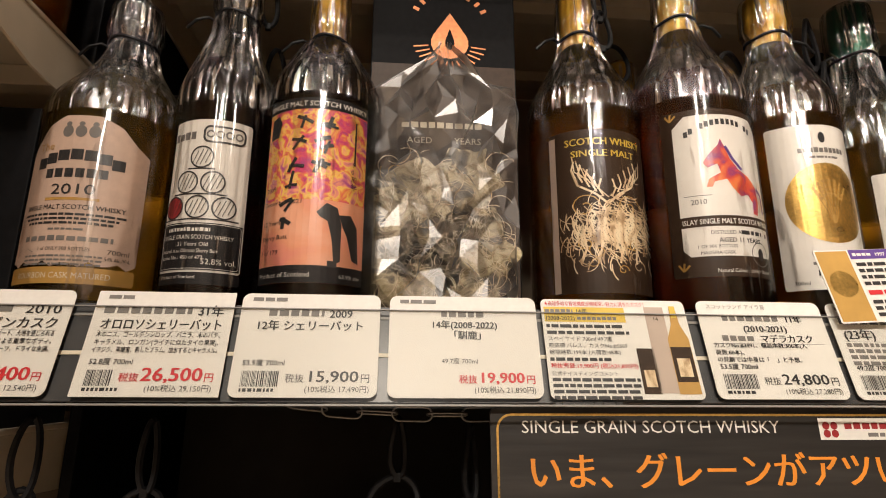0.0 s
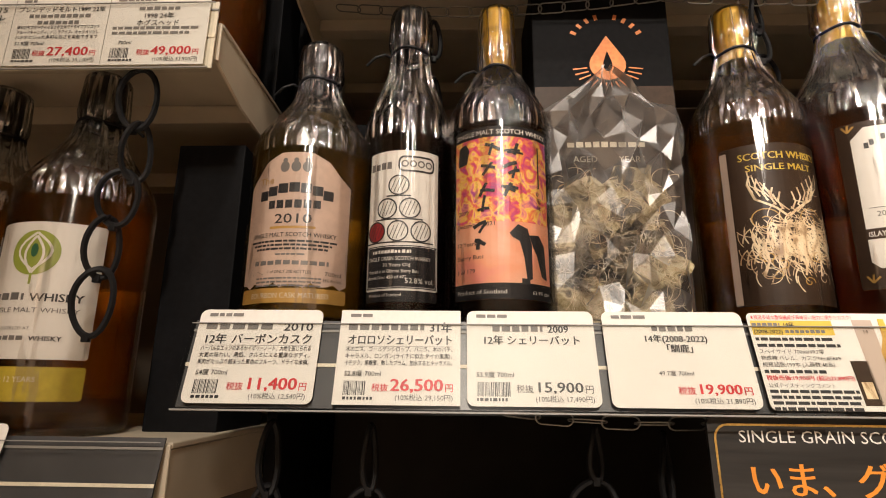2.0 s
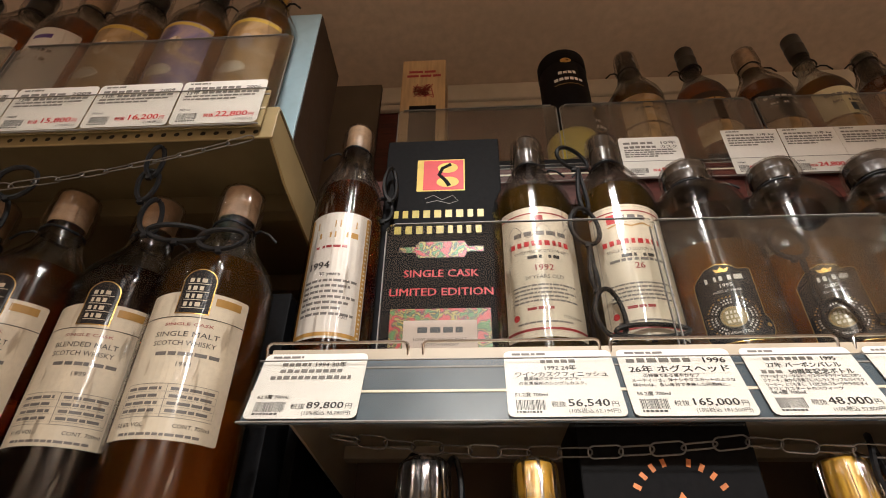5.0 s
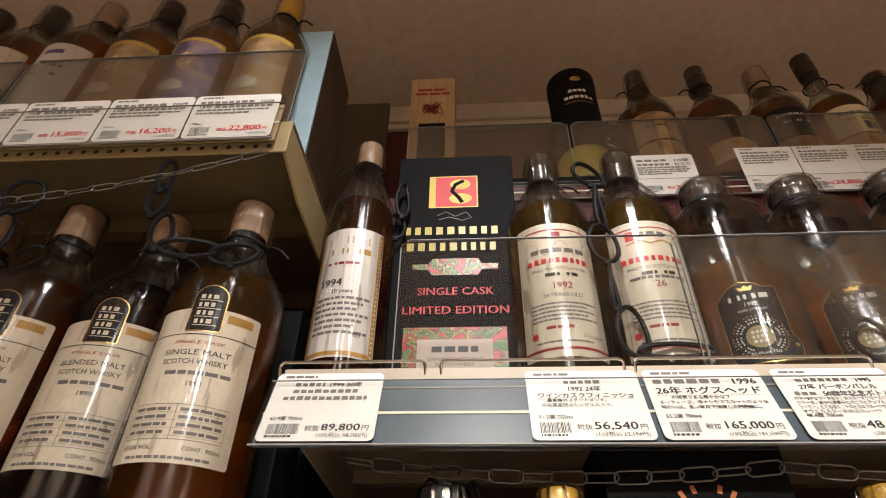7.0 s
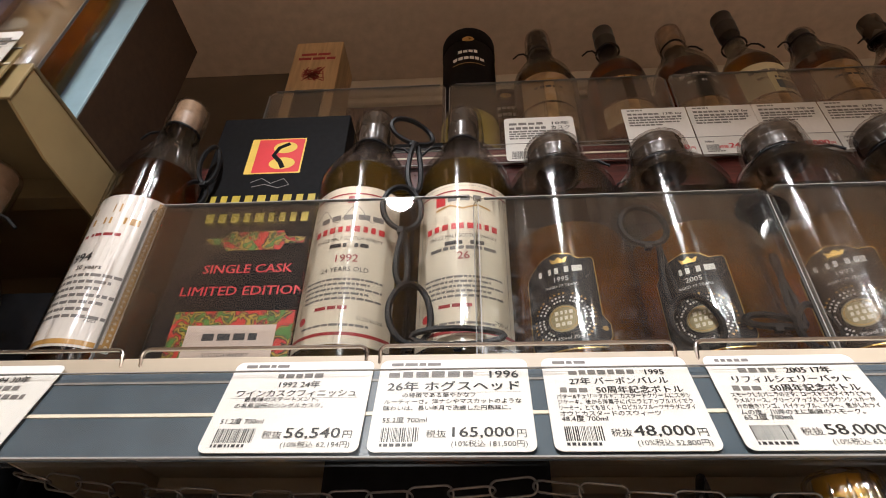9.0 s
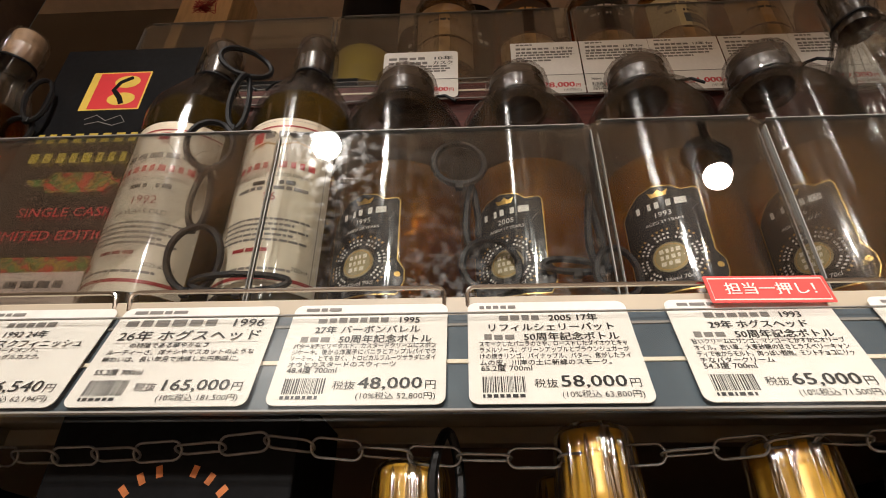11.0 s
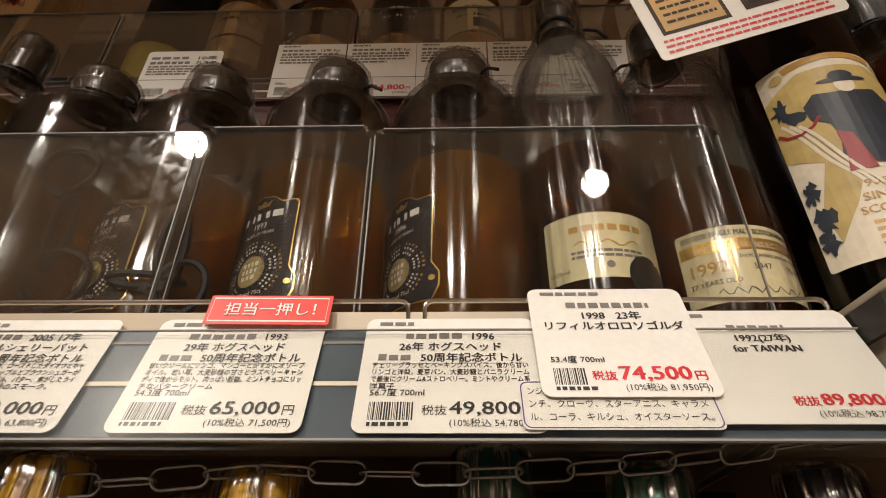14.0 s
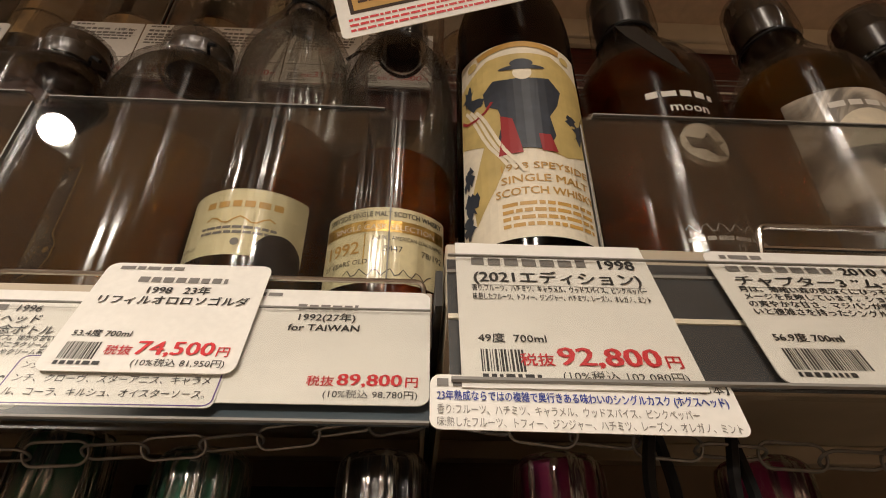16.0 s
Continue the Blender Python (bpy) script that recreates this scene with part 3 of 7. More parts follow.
shelf("cream painted steel shelf of the neighbouring unit", -0.95, -0.286, 0.022, 0.40, LMID, "shelf", 0.034)
shelf("cream painted steel shelf with a black side bracket", -0.95, -0.284, 0.018, 0.40, LLOW, "shelf", 0.034)
# deck and ribs take the darker copy, so their shade is in the colour
shelf("yellowed steel shelf with a row of punched holes", -0.95, -0.288, 0.030, 0.40, LTOP, "mustard", 0.042, holes=True, deck="mustard_shade")
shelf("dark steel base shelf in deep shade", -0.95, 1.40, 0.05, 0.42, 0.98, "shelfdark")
slab("back_panel", "brown back panel of the shelving", "back panel", -0.27, 1.40, 0.424, 0.436, 1.36, 2.03, "back")
# lower half of the same panel, given a dark colour in place of shade
slab("back_panel", "back panel under the lower shelf, coloured dark for its shade", "back panel", -0.27, 1.40, 0.424, 0.436, 0.0, 1.358, "shelfdark")
slab("back_panel", "brown back panel of the neighbouring shelving, darkened for weaker light", "back panel", -0.95, -0.285, 0.404, 0.416, 0.0, 2.5, "back_dimmed")
slab("side_panel", "black side panel between two shelving units", "side panel", -0.283, -0.273, 0.19, 0.436, 0.0, 1.94, "black", 0.001)
up = thing("upright_post", "dark slotted steel post between two bays", "post")
part("post", box_bm(0.5945, 0.5975, 0.05, 0.40, 1.75, 1.766), "shelfdark", up)
part("post", box_bm(0.5900, 0.6020, 0.40, 0.422, 0.0, 2.03), "shelfdark", up)


def rail(label, x0, x1, yt, zt, yb, zb, strip):
    """Slanting price rail: coloured strip with pale lines, clear lip in front."""
    r = thing("price_rail", label, "price rail", at=pose(0, yb, zb, -math.degrees(math.atan2(yt - yb, zt - zb)), 0, 0))
    h = math.hypot(yt - yb, zt - zb)
    part("back_strip", box_bm(x0, x1, 0.0030, 0.0045, 0.0, h - 0.004), strip, r)
    part("pale_line", box_bm(x0, x1, 0.0022, 0.0029, h * 0.42, h * 0.42 + 0.0022), "cream", r, "pale cream line")
    part("pale_line", box_bm(x0, x1, 0.0022, 0.0029, h * 0.80, h * 0.80 + 0.0016), "acredge", r, "thin bright line")
    bm = box_bm(x0, x1, -0.0028, -0.0020, -0.003, h * 0.86)
    box_bm(x0, x1, -0.0020, 0.0045, -0.003, -0.0018, 0, bm)
    part("clear_lip", bm, "pvc", r, "clear plastic lip")
    part("lip_edge", box_bm(x0, x1, -0.0031, -0.0018, -0.0036, -0.0026), "acredge", r)
    part("lip_edge", box_bm(x0, x1, -0.0029, -0.0019, h * 0.86, h * 0.86 + 0.0006), "acredge", r)
    return r


rail("clear plastic price rail on the lower shelf", -0.272, 1.40, 0.005, 1.400, -0.012, 1.342, "navy")
rail("clear plastic price rail with slate blue strip", -0.272, 0.593, 0.074, 1.764, 0.052, 1.706, "slate")
rail("clear plastic price rail of the next bay", 0.598, 1.40, 0.028, 1.764, 0.006, 1.706, "navy")
rail("clear plastic price rail of the neighbouring unit", -0.95, -0.287, 0.0095, 1.647, 0.0085, 1.585, "cream")
rail("clear plastic price rail of the neighbouring unit", -0.95, -0.286, 0.010, 1.326, -0.004, 1.270, "navy")
rail("clear plastic price rail over punched holes", -0.95, -0.298, 0.0180, 2.020, 0.0170, 1.966, "mustard")
rail("clear plastic price rail on the top shelf", -0.10, 1.40, 0.2250, 2.100, 0.2240, 2.069, "maroon")


# ---------- price cards ----------
def price_card(x, w, top, bottom, maker, titles, tsize, desc, strength, price, tax, hot=True, ps=0.0105, centre=False, h=None, sharp=False, lift=0.0, roll=0.0, code=True, rows=1.0, seed=0, label=""):
    """A white price card lying in a slanting rail; top and bottom: (y, z) of its edges."""
    (yt, zt), (yb, zb) = top, bottom
    H = h or math.hypot(yt - yb, zt - zb)
    m = pose(x, yb, zb, -math.degrees(math.atan2(yt - yb, zt - zb)), 0, 0) @ pose(0, -lift, 0, 0, roll, 0)
    c = part("price_card", plate_bm(round_rect(0, 0, w, H, 0.0004 if sharp else 0.0045), 0.0, 0.0004), "paper")
    c.matrix_world = m
    tagged(c, label or ("white price card with large red price figures" if hot else "white price card with black price figures"), "price card", "price cards on the shelves")
    a = Art()
    z = H - 0.0062
    drop = 0.0022 if centre else 0.0012
    if maker:
        if isinstance(maker, str):
            a.text("grey", maker, 0.006, z + 0.0012, 0.0034)
        else:
            a.bars("grey", 0.006, 0.006 + maker, z + 0.0014, 0.0022, seed)
    z -= tsize * 0.95 + drop
    for segs in titles:
        a.line("ink", segs, w / 2 if centre else 0.0055, z, tsize, "C" if centre else "L", min(w - 0.011, 0.072) if not centre and len(titles[0]) > 1 else None, 0.024)
        z -= tsize * 1.14
    if desc:
        a.rect("grey", 0.005, z + tsize * 0.92, w - 0.005, z + tsize * 0.92 + 0.0002, 1)
        z += tsize * 0.5
        for d in desc:
            if isinstance(d, str):
                a.text("ink", d, 0.005, z, 0.0036, width=min(w - 0.010, glyphs(d)[2] * 0.0036), bold=0.012)
            else:
                a.bars("grey", 0.005, 0.005 + d * (w - 0.01), z, 0.0024, seed + int(z * 1e4))
            z -= 0.0044 if len(desc) < 4 else 0.0038
    if strength:
        a.text("ink", strength, 0.0055, 0.0175, 0.0042, bold=0.01)
    if code:
        rng = random.Random(seed + 5)
        u = 0.006
        while u < min(0.030, max(0.019, w - 0.014 - ps * 0.55 * len(price) - 0.011)):
            k = rng.choice((0.00025, 0.0004, 0.0007))
            a.add("ink", [(u, 0.0058), (u + k, 0.0058), (u + k, 0.0145), (u, 0.0145)], [(0, 1, 2, 3)], 1, False, "barcode")
            u += k + rng.choice((0.0003, 0.0005))
        a.bars("ink", 0.006, 0.024, 0.0030, 0.0018, seed, word=(1, 3))
    ink = "red" if hot else "ink"
    a.text(ink, "円", w - 0.0045, 0.0085, 0.0055, "R", bold=0.012 if hot else 0)
    pw = a.text(ink, price, w - 0.0105, 0.0085, ps, "R", width=ps * 0.55 * len(price) * (0.92 if hot else 0.98), bold=0.03 if hot else 0.018)
    a.text(ink, "税抜", w - 0.0115 - pw, 0.0085, 0.0052, "R", bold=0.012 if hot else 0)
    if tax:
        a.text("ink", tax, w - 0.0045, 0.0030, 0.0042, "R", width=min(0.040, glyphs(tax)[2] * 0.0042))
    a.build(c)
    return c


CT, CB = (0.004, 1.402), (-0.0125, 1.3435)
price_card(-0.268, 0.080, CT, CB, 0.022, [[5, "2010"], ["12年", "バーボンカスク"]], 0.0074, ["ハーバルなエッジのあるセイボリーノート、大地を感じられる", "大麦の味わい。黒鉛、クルミによる重厚なボディ。", "果肉がたっぷり詰まった黄色のフルーツ、ドライな余韻。"], "54度 700ml", "11,400", "(10%税込 12,540円)", seed=1)
price_card(-0.176, 0.0765, CT, CB, 0.014, [[7, "31年"], ["オロロソシェリーバット"]], 0.0074, ["木のニス、ゴールデンシロップ、バニラ、木のパテ、", "キャラメル、ロンガン(ライチに似たタイの果実)、", "イチジク、黒糖蜜、熟したプラム。加水するとキャラメル。"], "52.8度 700ml", "26,500", "(10%税込 29,150円)", seed=2, sharp=True)
price_card(-0.0955, 0.0795, CT, CB, 0.02, [[5, "2009"], ["12年 シェリーバット"]], 0.0066, [], "53.9度 700ml", "15,900", "(10%税込 17,490円)", False, 0.0088, centre=True, seed=3)
c4 = price_card(-0.0105, 0.087, CT, CB, 0.022, [[5], ["14年(2008-2022)"], ["「馴鹿」"]], 0.0056, [], "", "19,900", "(10%税込 21,890円)", True, 0.0085, centre=True, seed=4, code=False)
a = Art(); a.text("ink", "49.7度 700ml", 0.030, 0.0195, 0.0038); a.build(c4)
price_card(0.177, 0.080, CT, CB, "スコットランド アイラ島", [[7, "11年"], ["(2010-2021)"], [4, "マデラカスク"]], 0.0056, ["カスクNo.#3491、瓶詰本数:306本(入", "荷数:60本)、", "の見解では中身は「    」と予想。"], "53.5度 700ml", "24,800", "(10%税込 27,280円)", False, 0.0088, centre=True, seed=6)
price_card(0.262, 0.080, CT, CB, 0.02, [[5], ["(23年)"]], 0.0078, [0.95, 0.9, 0.95, 0.6], "49.2度 700ml", "29,000", "", False, 0.0088, seed=7, lift=-0.0008)
for i, cx in enumerate((0.47, 0.60, 0.73)):
    price_card(cx, 0.080, CT, CB, 0.02, [[6]], 0.007, [0.9, 0.8], "700ml", "24,000", "", bool(i % 2), 0.009, seed=8 + i)

# colour-printed card with a picture of a bottle and carton
H5 = 0.0610
pc = part("photo_card", plate_bm(round_rect(0, 0, 0.0895, H5, 0.0035), 0.0, 0.0004), "paper")
pc.matrix_world = pose(0.080, CB[0], CB[1] - 0.0005, -16.3, 0, 0) @ pose(0, -0.0004, 0, 0, 0, 0)
tagged(pc, "white colour-printed card with yellow heading and bottle picture", "price card", "price cards on the shelves")
a = Art()
a.text("red", "★複雑多岐な香味構成が興味深い魅力に満ちたカスク！", 0.002, H5 - 0.0042, 0.0032, width=0.062)
a.rect("yellow", 0.0015, H5 - 0.0148, 0.051, H5 - 0.0052, 1)
a.line("ink", [5, "14年"], 0.002, H5 - 0.0092, 0.0036, bold=0.01)
a.line("ink", ["(2008-2022)", 7], 0.002, H5 - 0.0138, 0.0036, bold=0.01)
z = H5 - 0.0185
for s in (0.6, 0.62, "スペイサイド 700ml/49.7度", "熟成樽:バレル、カスクNo.#5669", "総瓶詰数:199本 (入荷数:48本)", 0.45):
    if isinstance(s, str):
        a.text("ink", s, 0.002, z, 0.0033, width=min(0.047, glyphs(s)[2] * 0.0033))
    else:
        a.bars("ink", 0.002, 0.002 + s * 0.08, z, 0.002, int(z * 1e4))
    z -= 0.0041
a.text("red", "税抜売価:19,900円 (税込21,890円)", 0.002, z, 0.0034, width=0.051, bold=0.008)
z -= 0.0044
a.text("ink", "公式テイスティングコメント", 0.002, z, 0.0030)
for i in range(5):
    z -= 0.0034
    a.bars("ink", 0.002, 0.053 if i < 4 else 0.040, z, 0.0019, i)
a.rect("brown", 0.054, 0.003, 0.0645, 0.030, 1, "carton_picture")
a.rect("fur", 0.056, 0.007, 0.0625, 0.017, 2, "carton_picture")
a.rect("pinkcard", 0.0635, 0.0035, 0.0755, 0.0565, 1, "tube_picture")
a.poly("ochre", [(0.0745, 0.003), (0.0875, 0.003), (0.0875, 0.036), (0.084, 0.045), (0.083, 0.057), (0.0795, 0.057), (0.0785, 0.045), (0.0745, 0.036)], 2, "bottle_picture")
a.rect("brown", 0.0748, 0.010, 0.0872, 0.031, 3, "bottle_picture")
a.rect("fur", 0.077, 0.013, 0.085, 0.024, 4, "bottle_picture")
a.rect("yellow", 0.0795, 0.0495, 0.083, 0.0572, 3, "bottle_picture")
a.text("brown", "14", 0.0695, 0.0475, 0.0036, "C")
a.build(pc)

# tall card standing over the rail by the last bottles
pop = part("photo_card", plate_bm(round_rect(0, 0, 0.085, 0.050, 0.001), 0, 0.0004), "paper")
pop.matrix_world = pose(0.264, -0.006, 1.388, -14, -3, 0)
tagged(pop, "white colour-printed card with purple heading and golden picture", "price card", "price cards on the shelves")
a = Art()
a.rect("violet", 0.024, 0.043, 0.085, 0.0497, 1)
a.line("paper", [4, "1997"], 0.026, 0.0448, 0.0036)
a.rect("ochre", 0.001, 0.001, 0.023, 0.049, 1, "picture")
a.disc("gold", 0.012, 0.026, 0.009, 2, name="picture")
for i in range(4):
    a.bars("ink", 0.026, 0.083, 0.038 - i * 0.0045, 0.0024, i)
a.bars("red", 0.026, 0.07, 0.018, 0.003, 9)
for i in range(3):
    a.bars("ink", 0.026, 0.083, 0.012 - i * 0.0042, 0.0024, i)
a.build(pop)

MT, MB = (0.0755, 1.7655), (0.0525, 1.7075)
TW = ["50周年記念ボトル"]
price_card(-0.270, 0.080, MT, MB, 0.024, [[4, "1994 30年"], [9], [11]], 0.0058, [], "62.9度 700ml", "89,800", "(10%税込 98,780円)", False, 0.0082, centre=True, seed=11)
price_card(-0.086, 0.080, MT, MB, 0.025, [[5], ["1992 24年"], ["ワインカスクフィニッシュ"]], 0.0056, ["        最高峰のステートメント。", "    の名蒸留所のシングルカスク。"], "51.2度 700ml", "56,540", "(10%税込 62,194円)", False, 0.0088, centre=True, seed=12)
price_card(-0.002, 0.082, MT, MB, 0.028, [[6, "1996"], ["26年 ホグスヘッド"]], 0.0076, ["         の特徴である華やかなフ", "ルーティーさ。洋ナシやマスカットのような", "味わいは、長い年月で洗練した円熟味に。"], "55.2度 700ml", "165,000", "(10%税込 181,500円)", False, 0.0085, seed=13)
price_card(0.088, 0.078, MT, MB, 0.018, [[7, "1995"], ["27年 バーボンバレル"], [3, TW[0]]], 0.0056, ["バター&チェリータルト、カスタードクリームにスポン", "ジケーキ。後から洋菓子にバニラとアップルパイでク", "リーミー。とても甘く、トロピカルフルーツサラダにダイ", "オウとカスタードのスウィーツ"], "48.4度 700ml", "48,000", "(10%税込 52,800円)", False, 0.0088, centre=True, seed=14)
price_card(0.176, 0.0785, MT, MB, 0.018, [[4, "2005 17年"], ["リフィルシェリーバット"], [3, TW[0]]], 0.0056, ["スモークしたバニラのさや、ローストしたダイオウとキャ", "ラメルソース。グリーンアップルとブラウンシュガーが", "けの焼きリンゴ、パイナップル、バター、焦がしたライ", "ムの皮。川岸の土に新緑のスモーク。"], "65.2度 700ml", "58,000", "(10%税込 63,800円)", False, 0.0088, centre=True, seed=15)
price_card(0.2735, 0.0785, MT, MB, 0.018, [[6, "1993"], ["29年 ホグスヘッド"], [3, TW[0]]], 0.0056, ["甘いクリームにリンゴ、マンゴーとかすかにオリーブ", "オイル。若い草、大麦砂糖の甘さとラズベリーキャン", "ディで後からモルト。肉っぽい穀物。ミントチョコにリッ", "チなバタークリーム"], "54.3度 700ml", "65,000", "(10%税込 71,500円)", False, 0.0088, centre=True, seed=16)
price_card(0.3715, 0.0775, MT, MB, 0.018, [[5, "1996"], ["26年 ホグスヘッド"], [3, TW[0]]], 0.0056, ["チェリーグラッセとベーキングスパイス。後から甘い", "リンゴと洋梨。麦芽パン、大麦砂糖とバニラクリーム", "で最後にクリーム&ストロベリー。ミントやクリーム系", "洋菓子"], "56.7度 700ml", "49,800", "(10%税込 54,780円)", False, 0.0088, centre=True, seed=17)
price_card(0.505, 0.088, (MT[0], MT[1] + 0.0035), (MB[0], MB[1] + 0.0035), 0.018, [[5], ["1992(27年)"], ["for TAIWAN"]], 0.0054, [], "", "89,800", "(10%税込 98,780円)", True, 0.0080, centre=True, seed=19, code=False)
c = price_card(0.4475, 0.073, (0.0770, 1.7815), (0.0540, 1.7220), 0.028, [[7], ["1998   23年"], ["リフィルオロロソゴルダ"]], 0.0058, [], "53.4度 700ml", "74,500", "(10%税込 81,950円)", True, 0.0098, centre=True, seed=18, lift=0.0)
note = part("tasting_note", plate_bm(round_rect(0, 0, 0.078, 0.0235, 0.003), 0, 0.0003), "paper")
note.matrix_world = pose(0.4385, 0.0510, 1.7085, -21.6, 0, 0)
tagged(note, "small white tasting note with a violet hand-drawn border", "note")
a = Art()
a.stroke("violet", round_rect(0.0008, 0.0008, 0.0772, 0.0227, 0.003), 0.0005, 1, True, "border")
for i, s in enumerate(("ンジャー、ドライイチジク、ダークチョコクラ", "ンチ、クローヴ、スターアニス、キャラメ", "ル、コーラ、キルシュ、オイスターソース。")):
    a.text("ink", s, 0.003, 0.0165 - i * 0.0062, 0.0042, width=0.071)
a.build(note)
NT, NB = (0.0285, 1.7655), (0.005, 1.7050)
price_card(0.6010, 0.0700, NT, (0.0032, 1.7015), "    ", [[6, "1998"], ["(2021エディション)"]], 0.0074, ["香り:フルーツ、ハチミツ、キャラメル、ウッドスパイス、ピンクペッパー", "味:熟したフルーツ、トフィー、ジンジャー、ハチミツ、レーズン、オレガノ、ミント"], "49度  700ml", "92,800", "(10%税込 102,080円)", True, 0.0102, seed=20, sharp=True, lift=0.0006)
tag = part("stock_note", plate_bm(round_rect(0, 0, 0.0860, 0.0175, 0.003), 0, 0.0003), "paper")
tag.matrix_world = pose(0.5920, -0.0005, 1.6895, -18, 0.6, 0)
tagged(tag, "white strip note with blue and grey printing under the rail", "note")
a = Art()
a.bars("grey", 0.002, 0.040, 0.0145, 0.0028, 3)
a.text("ink", "【限定3本】", 0.090, 0.0145, 0.0038, "R")
a.text("blue", "23年熟成ならではの複雑で奥行きある味わいのシングルカスク (ホグスヘッド)", 0.002, 0.0098, 0.0038, width=0.086, bold=0.012)
a.text("grey", "香り:フルーツ、ハチミツ、キャラメル、ウッドスパイス、ピンクペッパー", 0.002, 0.0052, 0.0036, width=0.076)
a.text("grey", "味:熟したフルーツ、トフィー、ジンジャー、ハチミツ、レーズン、オレガノ、ミント", 0.002, 0.0010, 0.0036, width=0.087)
a.ink = {k: ([(x * 0.94, z * 0.92) for x, z in vs], fs) for k, (vs, fs) in a.ink.items()}
a.build(tag)
price_card(0.6950, 0.088, NT, NB, 0.016, [[6, "2010 12年"], ["チャプター3 ”ムーン”"]], 0.0060, ["月は、薄暗い森の奥深くにひっそりと佇む", "メージを反映しています。ショウガの風味", "の爽やかな甘さ、マジパンが感じられ", "いと複雑さを持ったシングルモルト"], "56.9度 700ml", "18,000", "", False, 0.0088, seed=21, label="white price card with a paragraph of black print")
price_card(0.800, 0.085, NT, NB, 0.016, [[6, "2010"], [5]], 0.0060, [0.9, 0.95, 0.6], "700ml", "18,000", "", False, 0.0088, seed=22)

red = part("recommendation_tag", plate_bm(round_rect(0, 0, 0.059, 0.0172, 0.0006), 0, 0.0004), "redtag")
red.matrix_world = pose(0.2950, 0.0690, 1.7605, -14, 0.6, 0)
tagged(red, "red tag with white border and white lettering", "tag")
a = Art()
a.stroke("paper", [(0.0018, 0.0018), (0.0572, 0.0018), (0.0572, 0.0154), (0.0018, 0.0154)], 0.0008, 1, True, "border")
a.text("paper", "担当一押し！", 0.0300, 0.0056, 0.0082, "C", bold=0.012)
a.build(red)

LT, LB = (0.0085, 1.6460), (0.0075, 1.5855)
price_card(-0.3700, 0.0785, LT, LB, 0.03, [[6], ["1998 24年"], ["ホグスヘッド"]], 0.0056, [0.97, 0.9], "     700ml", "49,000", "(10%税込 53,900円)", True, 0.0100, centre=True, seed=31, sharp=True)
price_card(-0.4450, 0.0745, LT, LB, 0.01, [["ブレンデッドモルト1999 22年"], [10], [7]], 0.0052, ["味わいもフルーティな甘さが主体でドライアプリコット", "フルーツキャンディ、バニラアイス、キャラメリゼし", "バナナといった多彩な甘さを堪能できます"], "51.9度 700ml", "27,400", "(10%税込 30,140円)", True, 0.0105, centre=True, seed=32, sharp=True)
price_card(-0.5220, 0.0765, LT, LB, 0.01, [[6, "2015"], [3, "バレル"]], 0.0064, [0.9, 0.95, 0.95], "", "26,000", "(10%税込 28,600円)", True, 0.0100, seed=33, sharp=True)
for i, (cx, pr) in enumerate(((-0.608, "21,000"), (-0.694, "18,500"))):
    price_card(cx, 0.080, LT, LB, 0.01, [[6]], 0.006, [0.9, 0.8], "700ml", pr, "", True, 0.010, seed=34 + i, sharp=True)
price_card(-0.468, 0.082, (0.0085, 1.329), (-0.0055, 1.271), 0.02, [["ウイスキー"], ["12年"]], 0.0090, [0.9, 0.95], "700ml", "9,800", "", True, 0.010, seed=37)
TT, TB = (0.0165, 2.027), (0.0155, 1.9665)
for i, (segs, pr) in enumerate((([[8, "2006"], ["15年", 9]], "22,800"), ([[7, "2009"], ["13年", 9]], "16,200"), ([[5, "2009"], ["12年", 9]], "15,800"), ([[4, "2022 27年"], [9]], "47,500"), ([[6], [8]], "21,500"))):
    price_card(-0.3835 - i * 0.0845, 0.0825, TT, TB, 0.02, segs, 0.0058, [0.95, 0.7], "700ml", pr, "(10%税込)", True, 0.0100, seed=40 + i)
UT, UB = (0.2230, 2.1400), (0.2220, 2.0690)
price_card(0.0900, 0.0800, UT, UB, None, [[4, "10年"], [6, "カスク"]], 0.0066, [0.9, 0.95, 0.9, 0.6], "", "9,000", "", True, 0.009, seed=50)
for i, (cx, pr) in enumerate(((0.2270, "28,000"), (0.3010, "24,800"), (0.3740, "31,000"), (0.4480, "31,900"), (0.5210, "29,000"))):
    price_card(cx, 0.0725, (UT[0], 2.1480), UB, 0.018, [[6, "13年 for"], [10]], 0.0052, [0.95, 0.9, 0.6], "700ml", pr, "(10%税込)", True, 0.0105, seed=51 + i, sharp=True)

# card hanging over the middle shelf
hang = part("hanging_card", plate_bm(round_rect(0, 0, 0.118, 0.085, 0.0035), 0, 0.0005), "paper")
hang.matrix_world = pose(0.539, 0.064, 1.928, 8, -14, -7)
tagged(hang, "white hanging card with brown framed pictures and pink printing", "card")
a = Art()
a.rect("brown", 0.008, 0.018, 0.052, 0.060, 1, "picture")
a.rect("ochre", 0.0105, 0.0205, 0.0495, 0.0575, 2, "picture")
for i in range(5):
    a.bars("brown", 0.014, 0.046, 0.026 + i * 0.006, 0.0022, i, 3)
a.rect("brown", 0.062, 0.020, 0.100, 0.060, 1, "second_picture")
a.rect("blacklabel", 0.066, 0.024, 0.090, 0.056, 2, "second_picture")
a.rect("ochre", 0.092, 0.030, 0.099, 0.060, 2, "third_picture")
for i in range(3):
    a.bars("red", 0.006, 0.110, 0.004 + i * 0.0042, 0.0018, i)
a.build(hang)
